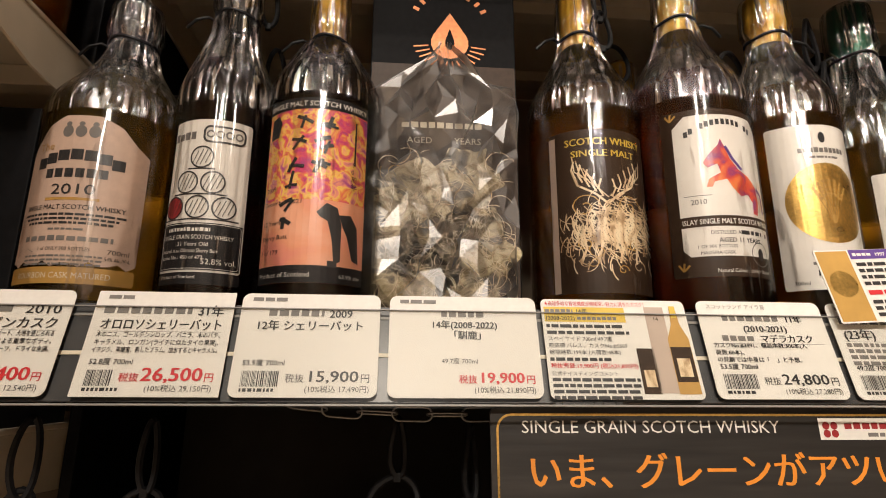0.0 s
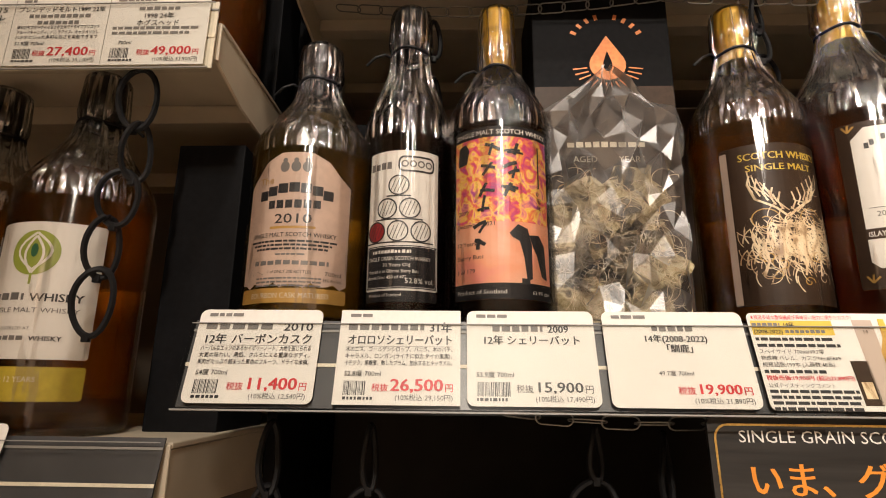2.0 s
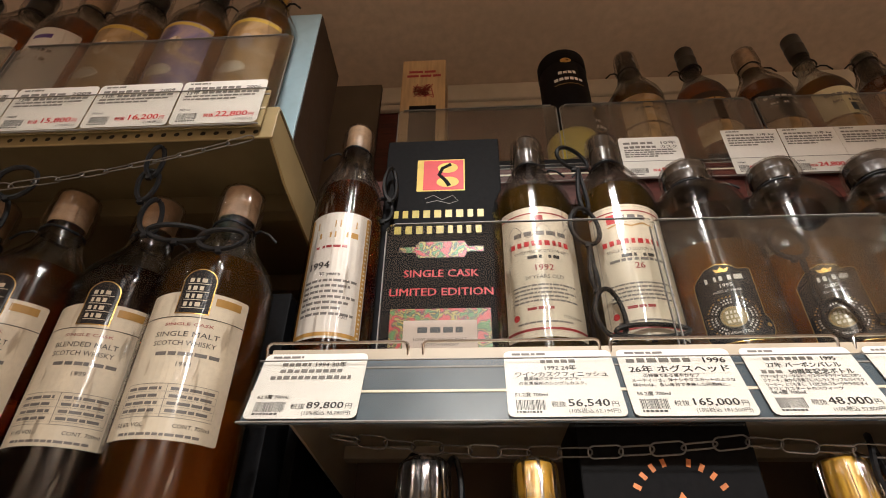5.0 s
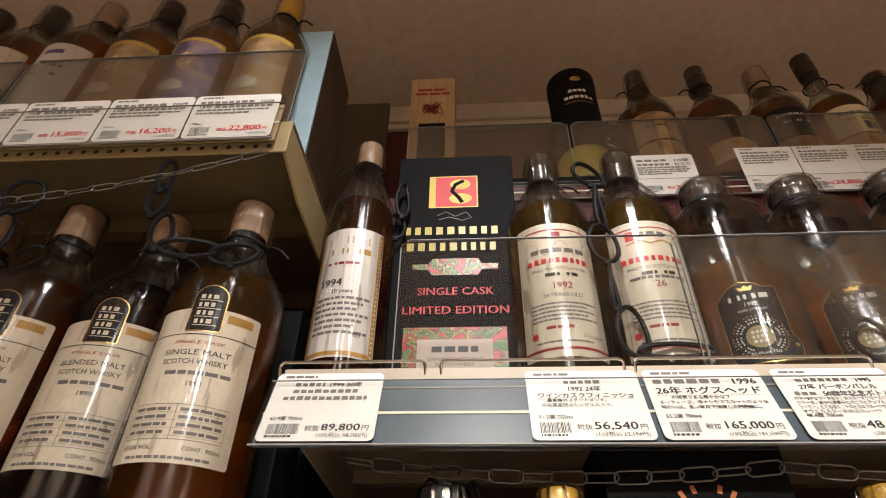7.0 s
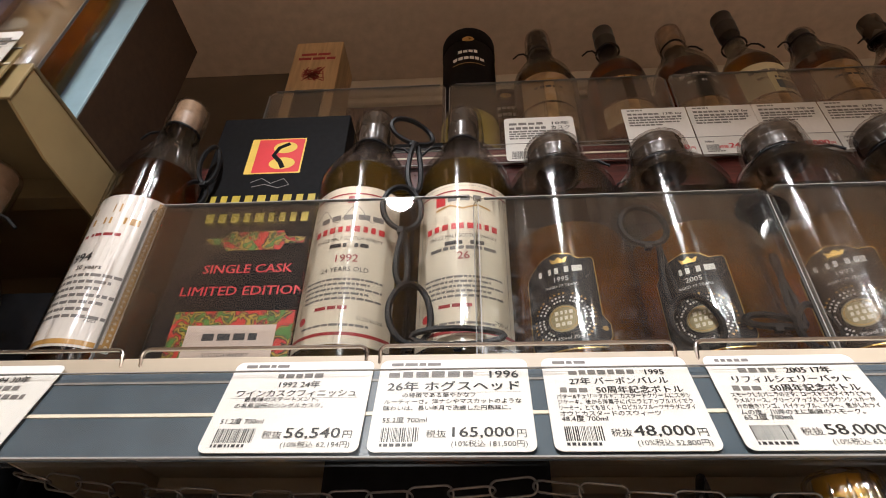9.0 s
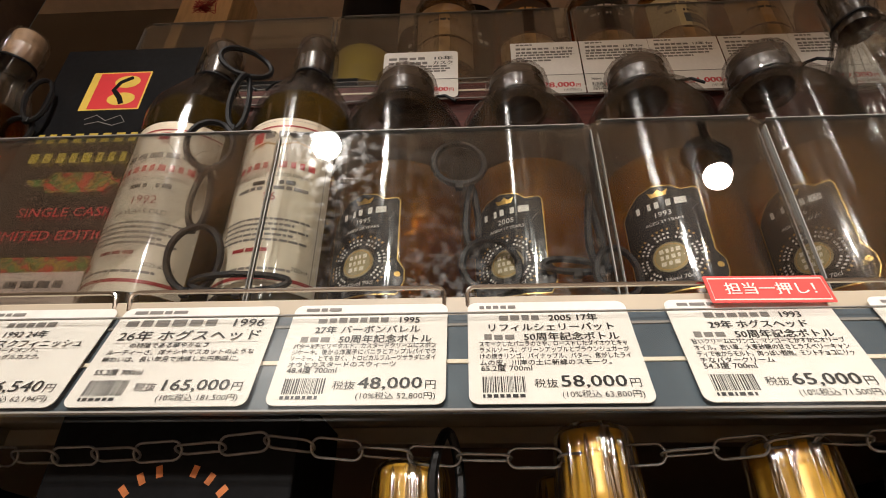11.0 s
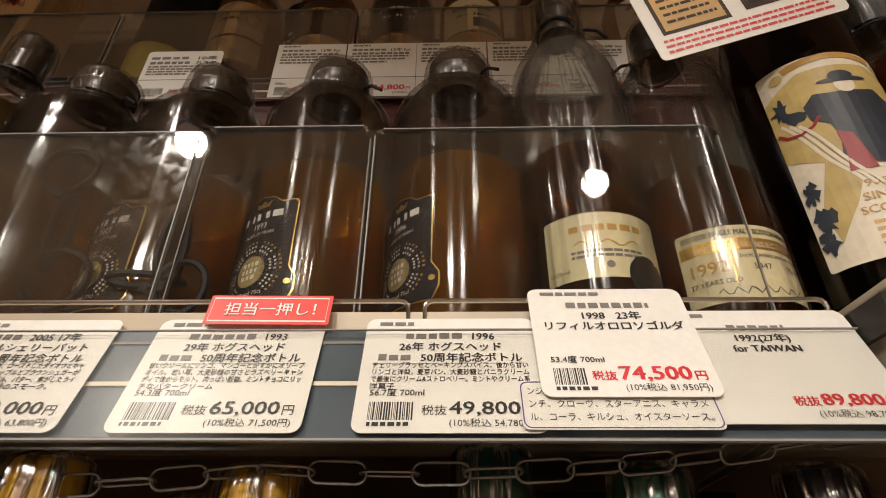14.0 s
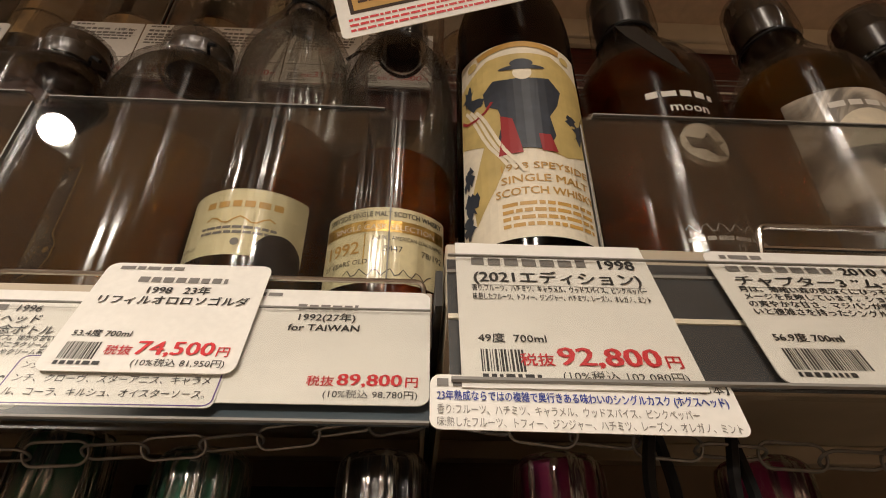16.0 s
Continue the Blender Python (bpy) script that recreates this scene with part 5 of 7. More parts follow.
a.ink = {k: ([(x * 1.08, z * 0.94) for x, z in vs], fs) for k, (vs, fs) in a.ink.items()}
a.rect("pinkcard", -0.0435, 0.028, -0.038, 0.151, 2, "side_strip")
paste(b, "brown", 0.0435, 0.0270, 0.1545, a, text="dark brown label with cream antlered artwork")

# bottle with a rearing red animal drawn as plain shapes
def horse_bottle(x, y, seed):
    b = bottle("dark whisky bottle with white label and red figure in cellophane", x, y, LOW, 0.0475, 0.316, 0.180, 0.262, 0.0140, "goldcap", 0.055, 0.0150, "dark", 0.21, True, 0.272, seed=seed)
    a = Art()
    a.poly("white", [(-0.035, 0.052), (-0.030, 0.047), (0.034, 0.047), (0.039, 0.052), (0.039, 0.150), (0.030, 0.157), (-0.026, 0.157), (-0.035, 0.148)], 2, "white_field")
    for s in (0.0, 1.0):
        for k in range(3):
            t = radians(100 + 40 * k)
            a.stroke("ochre", [(-0.036, 0.155 if s else 0.037), (-0.036 + 0.006 * math.cos(t - 1), (0.155 if s else 0.037) + 0.006 * math.sin(t - 1))], 0.0014, 3, name="ornament")
    for i in range(14):
        t = radians(125 - 60 * i / 13)
        if i not in (2, 11):
            a.add("ink", [(0.004 + 0.052 * math.cos(t) + p, 0.097 + 0.052 * math.sin(t) + q) for p, q in ((-.0014, 0), (.0014, 0), (.0014, .0046), (-.0014, .0046))], [(0, 1, 2, 3)], 3, False, "lettering")
    body = [(-0.006, 0.130), (-0.012, 0.124), (-0.016, 0.118), (-0.013, 0.114), (-0.006, 0.117), (-0.004, 0.110), (-0.013, 0.105), (-0.015, 0.099), (-0.011, 0.099), (-0.009, 0.103), (0.000, 0.105), (0.004, 0.098), (0.010, 0.092), (0.016, 0.094), (0.021, 0.088), (0.020, 0.080), (0.025, 0.079), (0.028, 0.090), (0.026, 0.101), (0.019, 0.108), (0.010, 0.113), (0.004, 0.121), (0.000, 0.132), (-0.002, 0.137), (-0.004, 0.132)]
    a.poly("horse", body, 3, "artwork")
    a.stroke("violet", [(0.001, 0.131), (0.006, 0.121), (0.013, 0.113)], 0.0022, 4, name="artwork")
    a.stroke("violet", [(0.027, 0.100), (0.033, 0.096), (0.034, 0.082)], 0.003, 4, name="artwork")
    a.text("ink", "2010", -0.027, 0.0860, 0.0056, layer=3); a.rect("ink", -0.031, 0.0925, -0.012, 0.0929, 3)
    a.rect("brown", -0.0365, 0.0690, 0.0410, 0.0770, 3)
    a.text("white", "ISLAY SINGLE MALT SCOTCH WHISKY", 0.002, 0.0708, 0.0056, "C", width=0.072, layer=4, bold=0.012)
    a.text("ink", "DISTILLED AT", -0.016, 0.0630, 0.0040, layer=3); a.bars("ink", 0.006, 0.034, 0.0630, 0.003, 1, 3)
    a.text("ink", "AGED 11 YEARS", 0.006, 0.0570, 0.0048, "C", layer=3, bold=0.01)
    for i, s in enumerate(("1 OF 306 BOTTLES", "MADEIRA CASK", "CASK#3491")):
        a.text("ink", s, -0.012, 0.0530 - i * 0.0046, 0.0034, "C", layer=3)
    a.disc("ink", 0.022, 0.0490, 0.0028, 3, 0.0046, name="emblem"); a.ring("grey", 0.022, 0.0490, 0.0088, 0.0008, 3, name="emblem")
    a.text("white", "Natural Colour, Unchill-filtered", 0.008, 0.0350, 0.0040, "C", width=0.044, layer=3)
    a.ink = {k: ([(x, z + 0.006) for x, z in vs], fs) for k, (vs, fs) in a.ink.items()}
    paste(b, "brown", 0.0435, 0.0380, 0.1680, a, text="white and brown label with red artwork")
    return b


horse_bottle(0.2330, 0.0900, 5)
horse_bottle(0.2380, 0.2250, 6)

# bottle with an embossed gold disc
b = bottle("dark whisky bottle with white label and embossed gold disc in cellophane", 0.3250, 0.1000, LOW, 0.0425, 0.312, 0.178, 0.260, 0.0140, "goldcap", 0.052, 0.0170, "amber", 0.21, True, 0.268, seed=7)
a = Art()
a.disc("ink", 0.0, 0.1480, 0.0028, 2, 0.0046, name="emblem")
a.line("ink", [9], 0, 0.1345, 0.0072, "C", width=0.038)
a.bars("grey", -0.012, 0.012, 0.1305, 0.0018, 2)
a.disc("gold", 0, 0.0940, 0.0325, 2, n=40, name="gold_disc")
for k in range(7):
    t = radians(50 + 80 * k / 6)
    a.stroke("ochre", [(0, 0.076), (0.02 * math.cos(t), 0.084 + 0.028 * math.sin(t))], 0.0009, 3, name="gold_disc")
    for q in range(4):
        a.disc("ochre", 0.02 * math.cos(t) * (0.6 + q * 0.13), 0.084 + 0.028 * math.sin(t) * (0.6 + q * 0.13), 0.0015, 3, name="gold_disc", n=8)
a.text("ink", "DISTILLED AT", -0.020, 0.0530, 0.0040); a.bars("ink", 0.004, 0.026, 0.0530, 0.003, 1)
a.bars("grey", -0.02, 0.02, 0.0450, 0.0022, 3)
a.text("ink", "HIGHLAND", 0, 0.0365, 0.0070, "C", bold=0.02)
a.text("ink", "700ml", -0.034, 0.0300, 0.0042)
a.ink = {k: ([(x, z + 0.007) for x, z in vs], fs) for k, (vs, fs) in a.ink.items()}
paste(b, "white", 0.0405, 0.0330, 0.1660, a, text="white paper label with gold disc")
# straw bottle with a plain white label
b = bottle("straw whisky bottle with plain white label in cellophane", 0.4300, 0.1250, LOW, 0.0430, 0.326, 0.170, 0.255, 0.0150, "greencap", 0.055, 0.0175, "straw", 0.215, True, 0.270, seed=8)
a = Art(); a.bars("ink", -0.02, 0.02, 0.11, 0.006, 1); a.bars("grey", -0.02, 0.02, 0.09, 0.003, 2)
paste(b, "white", 0.036, 0.03, 0.14, a)
for i, (bx, cp, lab) in enumerate(((0.500, "greencap", "green"), (0.575, "blackcap", "blacklabel"), (0.650, "magenta", "blacklabel"), (0.740, "magenta", "white"), (0.835, "goldcap", "cream"))):
    b = bottle("wrapped whisky bottle standing under the middle shelf", bx, 0.105, LOW, 0.039, 0.314, 0.175, 0.255, 0.0140, cp, 0.055, 0.0160, "dark", 0.2, True, 0.262, seed=20 + i)
    paste(b, lab, 0.036, 0.03, 0.13)

# dark cartons behind the lower row
def carton(lab, x0, x1, y0, y1, z0, z1, mat, art=None, name="whisky_carton"):
    c = thing(name, lab, "carton", at=pose((x0 + x1) / 2, y0, z0))
    part("carton", box_bm(-(x1 - x0) / 2, (x1 - x0) / 2, 0, y1 - y0, 0, z1 - z0, 0.001), mat, c)
    if art:
        art.build(c)
    return c


a = Art(); a.rect("gold", 0.0, 0.262, 0.05, 0.2632, 1, "gold_line"); a.text("ochre", "64", -0.016, 0.258, 0.011, bold=0.02)
carton("black carton with thin gold line behind the bottles", 0.44, 0.57, 0.175, 0.27, LOW, LOW + 0.315, "black", a)
carton("plain black carton behind the bottles", 0.60, 0.80, 0.185, 0.28, LOW, LOW + 0.31, "black")
carton("pale carton behind the bottles", 0.195, 0.255, 0.275, 0.36, LOW, LOW + 0.27, "pinkcard")
carton("plain black carton behind the bottles", 0.29, 0.40, 0.215, 0.30, LOW, LOW + 0.30, "black")
for i, (x0, x1, h) in enumerate(((-0.16, -0.02, 0.262), (0.0, 0.09, 0.24), (-0.30, -0.21, 0.19), (0.12, 0.24, 0.24), (0.27, 0.40, 0.22))):
    carton("black box in the shade under the lower shelf", x0, x1, 0.10, 0.22, 0.98, 0.98 + h, "black", name="black_box")

# ---- neighbouring unit, lower shelf ----
for i, bx in enumerate((-0.4060, -0.5120, -0.62)):
    b = bottle("amber whisky bottle with white and olive labels in cellophane", bx, 0.0720 + 0.02 * i, LLOW, 0.0490, 0.292, 0.172, 0.240, 0.0150, "blackcap", 0.040, 0.0150, "amber", 0.20, True, 0.248, seed=30 + i)
    a = Art()
    a.disc("lime", 0.002, 0.1270, 0.0150, 2, 0.0165, name="emblem"); [a.stroke("white", [(0.002 + q * (0.010 - 0.0022 * k) * math.sin(p * math.pi / 8), 0.1145 + p * 0.0034 - 0.0012 * k) for p in range(9)], 0.0016, 3, name="emblem") for q in (-1, 1) for k in (0, 2)]; a.disc("green", 0.002, 0.1285, 0.0022, 4, 0.005, name="emblem")
    a.stroke("lime", [(0.002, 0.112), (0.002, 0.104)], 0.0015, 2, name="emblem")
    a.line("ink", [4, "WHISKY"], 0.002, 0.0920, 0.0082, "C", width=0.062)
    a.text("grey", "SINGLE MALT WHISKY", 0.004, 0.0840, 0.0050, "C", width=0.056)
    a.text("grey", "DISTILLED AT", -0.002, 0.0720, 0.0030, "C"); a.line("ink", [7, "WHISKY"], 0.0, 0.0645, 0.0048, "C", width=0.05)
    a.ink = {k: ([(x * 1.15, z) for x, z in vs], fs) for k, (vs, fs) in a.ink.items()}
    paste(b, "white", 0.0465, 0.0520, 0.1500, a, text="white label with green and yellow emblem")
    a = Art(); a.text("cream", "AGED 12 YEARS", 0, 0.0370, 0.0050, "C")
    paste(b, "olive", 0.0465, 0.0240, 0.0470, a, name="lower_label", text="olive-gold strip label")
carton("tan carton behind the bottles", -0.385, -0.330, 0.16, 0.24, LLOW, LLOW + 0.225, "pinkcard")
carton("black carton at the end of the lower shelf", -0.270, -0.190, 0.180, 0.27, LOW, LOW + 0.235, "black")
carton("black carton beside the bottles", -0.352, -0.292, 0.10, 0.20, LLOW, LLOW + 0.245, "black")

# ---- neighbouring unit, middle shelf: four alike bottles ----
for i, (bx, by) in enumerate(((-0.3290, 0.0830), (-0.4160, 0.0980), (-0.4960, 0.0830), (-0.5850, 0.0900), (-0.675, 0.09))):
    b = bottle("dark whisky bottle with cream label and black arched badge", bx, by, LMID, 0.0450, 0.307, 0.195, 0.252, 0.0150, "cork", 0.036, 0.0170, ("amber", "mahogany", "dark", "dark", "dark")[i], 0.215, True, 0.262, kind="slope", seed=40 + i, yaw=12)
    a = Art()
    for g, mt, ly in ((0.0, "gold", 2), (0.001, "blacklabel", 3)):
        a.poly(mt, [(-0.0150 + g, 0.149 + g), (0.0130 - g, 0.149 + g), (0.0130 - g, 0.183)] + [(-0.001 + (0.0140 - g) * math.cos(radians(t)), 0.183 + (0.0140 - g) * math.sin(radians(t))) for t in range(15, 180, 15)] + [(-0.0150 + g, 0.183)], ly, "badge")
    for q in range(4):
        a.rect("cream", -0.0105, 0.1545 + q * 0.0085, 0.0085, 0.1552 + q * 0.0085, 4, "badge_line")
        a.bars("cream", -0.0095, 0.0080, 0.1565 + q * 0.0085, 0.0044, q, 4, (1, 2))
    a.rect("ochre", 0.016, 0.160, 0.038, 0.168, 2, "ornament")
    a.rect("ink", -0.0445, 0.1455, 0.0445, 0.1463, 2)
    a.text("blood", "SINGLE CASK", 0.0, 0.1370, 0.0042, "C", width=0.040)
    a.text("ink", ("SINGLE MALT", "BLENDED MALT", "ISLAND SINGLE MALT", "SINGLE MALT", "SINGLE MALT")[i], 0.0, 0.1265, 0.0070, "C", width=0.052)
    a.text("ink", "SCOTCH WHISKY", 0.0, 0.1180, 0.0066, "C", width=0.050)
    a.bars("grey", -0.02, 0.03, 0.1085, 0.0034, 3)
    a.text("ink", ("1998", "1999", "2015", "2010", "2012")[i], 0.004, 0.0985, 0.0062, "C")
    a.stroke("grey", [(-0.036, 0.083), (0.036, 0.083), (0.036, 0.055), (-0.036, 0.055)], 0.0004, 2, True)
    a.rect("grey", -0.002, 0.055, -0.0016, 0.083, 2)
    for q in range(4):
        a.bars("grey", -0.034, -0.006, 0.0775 - q * 0.0062, 0.0026, q); a.bars("grey", 0.001, 0.034, 0.0775 - q * 0.0062, 0.0026, q + 5)
        a.rect("grey", -0.036, 0.0760 - q * 0.0062, 0.036, 0.0762 - q * 0.0062, 2)
    a.text("ink", ("52.6% VOL.", "51.9% VOL.", "54.0% VOL.", "50% VOL.", "50% VOL.")[i], -0.034, 0.0470, 0.0048); a.text("ink", "CONT. 700ml", 0.036, 0.0470, 0.0046, "R")
    a.bars("grey", -0.03, 0.03, 0.0400, 0.0022, 2)
    a.squash(0.0370, 0.1720, 0.0600, 0.1720)
    a.ink = {k: ([(x * 0.91, z) for x, z in vs], fs) for k, (vs, fs) in a.ink.items()}
    paste(b, "cream", 0.0408, 0.0600, 0.1720, a, text="cream paper label with black badge")
carton("black carton with a thin gold line beside the bottles", -0.345, -0.289, 0.150, 0.25, LMID, LMID + 0.235, "black")

# ---- neighbouring unit, top shelf ----
for i, (mat, cp) in enumerate((("dawn", "goldcap"), ("purple", "blackcap"), ("dawn", "blackcap"), ("white", "cork"), ("cream", "blackcap"), ("dawn", "blackcap"))):
    b = bottle(("whisky bottle with pale picture label behind a clear guard", "whisky bottle with violet picture label behind a clear guard", "whisky bottle with brown picture label behind a clear guard", "whisky bottle with white label behind a clear guard", "whisky bottle with cream label behind a clear guard", "whisky bottle with brown picture label behind a clear guard")[i], -0.3620 - i * 0.0830, 0.0850, LTOP, 0.0390, 0.315, 0.185, 0.265, 0.0135, cp, 0.045, 0.0145, "amber" if i < 3 else "dark", 0.22, True, 0.262, seed=60 + i)
    a = Art()
    if mat == "white":
        a.poly("violet", [(-0.01, 0.165), (0.012, 0.168), (0.012, 0.160), (-0.01, 0.158)], 2)
        a.bars("ink", -0.02, 0.02, 0.135, 0.005, 1); a.bars("ink", -0.015, 0.02, 0.120, 0.005, 2)
    elif mat == "cream":
        a.line("ink", [6], 0, 0.145, 0.008, "C", width=0.05); a.bars("grey", -0.02, 0.02, 0.13, 0.003, 1)
        a.rect("brown", -0.038, 0.03, 0.038, 0.115, 2)
    else:
        a.disc("fur" if i else "pinkcard", 0.002, 0.135, 0.010, 2, 0.014, name="picture"); a.disc("cream", -0.004, 0.09, 0.016, 2, 0.010, name="picture")
        a.rect("yellow", -0.038, 0.172, 0.038, 0.178, 2)
    paste(b, mat, 0.0385, 0.030, 0.180, a, text="printed picture label" if mat in ("dawn", "purple") else "paper label")
bx = carton("pale blue carton with a dark brown side", -0.3420, -0.2980, 0.090, 0.19, LTOP, LTOP + 0.252, "sky")
part("side_sheet", box_bm(0.0222, 0.0232, 0.002, 0.098, 0.002, 0.250), "brown", bx, "dark brown printed side")

# ---- middle shelf ----
b = bottle("whisky bottle with tall white label and gold cap", -0.2430, 0.1540, MID, 0.0360, 0.322, 0.192, 0.272, 0.0130, "cork", 0.036, 0.0145, "dark", 0.22, True, 0.283, seed=70)
a = Art()
for s in (-1, 1):
    a.rect("ochre", s * 0.0325 - 0.0025, 0.034, s * 0.0325 + 0.0025, 0.178, 2, "ornament")
for q in range(28):
    a.disc("cream", 0.0325, 0.037 + q * 0.005, 0.0013, 3, name="ornament", n=6)
a.rect("ochre", -0.035, 0.034, 0.035, 0.038, 2, "ornament")
a.bars("ochre", -0.022, 0.02, 0.160, 0.009, 1, word=(3, 5)); a.bars("ochre", -0.018, 0.022, 0.147, 0.007, 2, word=(3, 6))
a.bars("blood", -0.02, 0.012, 0.134, 0.003, 3)
a.text("ink", "1994", -0.026, 0.1085, 0.0120, bold=0.03); a.text("ink", "30 years", -0.012, 0.1000, 0.0062, bold=0.01)
for q in range(7):
    a.bars("grey", -0.027, 0.026 - (q % 3) * 0.006, 0.0930 - q * 0.0062, 0.0028, q)
a.text("ink", "70cl", 0.012, 0.0530, 0.0052)
a.squash(0.0320, 0.1800, 0.0280, 0.1690)
paste(b, "white", 0.0360, 0.0280, 0.1690, a, text="white label with gold border")

a = Art()
Wb = 0.0665
a.poly("yellow", round_rect(-0.030, 0.2330, 0.026, 0.2820, 0.001), 1, "emblem")
a.poly("red", round_rect(-0.0225, 0.2345, 0.0245, 0.2805, 0.001), 2, "emblem")
for s, zc in ((0, 0.2685), (1, 0.2465)):
    a.disc("yellow", 0.006, zc, 0.0120 + 0.001 * s, 3, 0.0080, name="emblem")
a.stroke("black", [(0.010, 0.274), (0.000, 0.268), (-0.004, 0.258), (0.004, 0.248), (0.008, 0.240)], 0.0048, 4, name="emblem")
a.stroke("grey", [(-0.020, 0.222), (-0.010, 0.227), (0.000, 0.220), (0.012, 0.226), (0.018, 0.218), (0.008, 0.214), (-0.006, 0.219), (-0.018, 0.216)], 0.0009, 1, name="emblem")
a.bars("olive", -0.054, 0.054, 0.1945, 0.0105, 1, word=(1, 1.6)); a.bars("olive", -0.052, 0.052, 0.1725, 0.0105, 2, word=(1, 1.6))
a.poly("knot", [(-0.045, 0.148), (-0.028, 0.148), (-0.024, 0.141), (0.024, 0.141), (0.028, 0.148), (0.045, 0.148), (0.045, 0.155), (0.028, 0.155), (0.024, 0.162), (-0.024, 0.162), (-0.028, 0.155), (-0.045, 0.155)], 1, "knotwork_band")
a.text("red", "SINGLE CASK", 0, 0.1170, 0.0125, "C", width=0.078, bold=0.012)
a.text("red", "LIMITED EDITION", 0, 0.0950, 0.0125, "C", width=0.106, bold=0.012)
a.rect("knot", -0.050, 0.0100, 0.050, 0.0800, 1, "knotwork_border")
a.rect("pinkcard", -0.036, 0.0040, 0.036, 0.0670, 2, "inner_label")
a.bars("ink", -0.022, 0.022, 0.0535, 0.0060, 1, 3, (3, 4))
a.text("ink", "LOWLAND SINGLE MALT", 0, 0.0450, 0.0046, "C", layer=3); a.text("ink", "SCOTCH WHISKY", 0, 0.0395, 0.0046, "C", layer=3)
a.text("ink", "24 YEARS OLD", 0, 0.0300, 0.0046, "C", layer=3)
carton("black carton with red and yellow emblem and knotwork", -0.2085, -0.0740, 0.1640, 0.255, MID, MID + 0.315, "black", a)
carton("plain black carton behind the bottles", -0.0710, 0.060, 0.235, 0.33, MID, MID + 0.345, "black")


def cream_bottle(x, seed, year, two):
    b = bottle("whisky bottle with tall cream label and clear neck wrap", x, 0.1540, MID, 0.0410, 0.292, 0.182, 0.250, 0.0145, "smokecap", 0.040, 0.0150, "straw", 0.20, True, 0.246, seed=seed)
    a = Art()
    a.rect("blood", -0.0405, 0.1560, 0.0405, 0.1575, 2); a.rect("blood", -0.0405, 0.0300, 0.0405, 0.0325, 2)
    if two:
        a.rect("red", -0.022, 0.143, -0.014, 0.1535, 2, "emblem"); a.bars("grey", -0.012, 0.018, 0.146, 0.006, 1, 2, (2, 3)); a.stroke("ochre", [(-0.022, 0.139), (-0.010, 0.142), (0.000, 0.138), (0.012, 0.142), (0.022, 0.139)], 0.0018, 2)
    else:
        a.rect("blood", -0.004, 0.147, 0.004, 0.154, 2, "emblem")
        a.stroke("grey", [(-0.032 + 0.002 * k, 0.136 + 0.008 * math.sin(k * 0.45)) for k in range(32)], 0.0005, 2, name="ornament")
        a.bars("grey", -0.026, 0.026, 0.130, 0.005, 2, 2, (3, 5))
    a.bars("red", -0.030, 0.030, 0.1180, 0.0056, 9, word=(1.2, 1.8))
    a.text("ink", "SINGLE MALT SCOTCH WHISKY", 0, 0.1100, 0.0048, "C", width=0.054)
    a.bars("ink", -0.014, 0.016, 0.1035, 0.0036, 3)
    a.text("blood", year, 0, 0.0900, 0.0095, "C", bold=0.012)
    if not two:
        a.text("ink", "24 YEARS OLD", 0, 0.0815, 0.0058, "C", width=0.036)
    else:
        a.bars("grey", -0.026, 0.026, 0.099, 0.003, 5)
    for q in range(5):
        a.bars("grey", -0.030, 0.030 - (q % 2) * 0.01, 0.0740 - q * 0.0040, 0.0018, q)
    a.bars("blood", -0.018, 0.008, 0.0500, 0.0028, 7); a.disc("red", -0.029, 0.0450, 0.0032, 2, name="seal")
    a.text("ink", "51.2% alc./vol.", 0.033, 0.0420, 0.0044, "R", width=0.02) if not two else a.text("ink", "700ml", 0.033, 0.0380, 0.0046, "R")
    a.bars("grey", -0.028, 0.022, 0.0370, 0.0018, 8)
    if two:
        a.stroke("grey", [(-0.036, 0.028), (0.036, 0.028), (0.036, 0.162), (-0.036, 0.162)], 0.0005, 2, True)
    paste(b, "cream", 0.0410, 0.0235, 0.1650, a, text="tall cream paper label with red print")


cream_bottle(-0.0430, 71, "1992", False)
cream_bottle(0.0440, 72, "26", True)


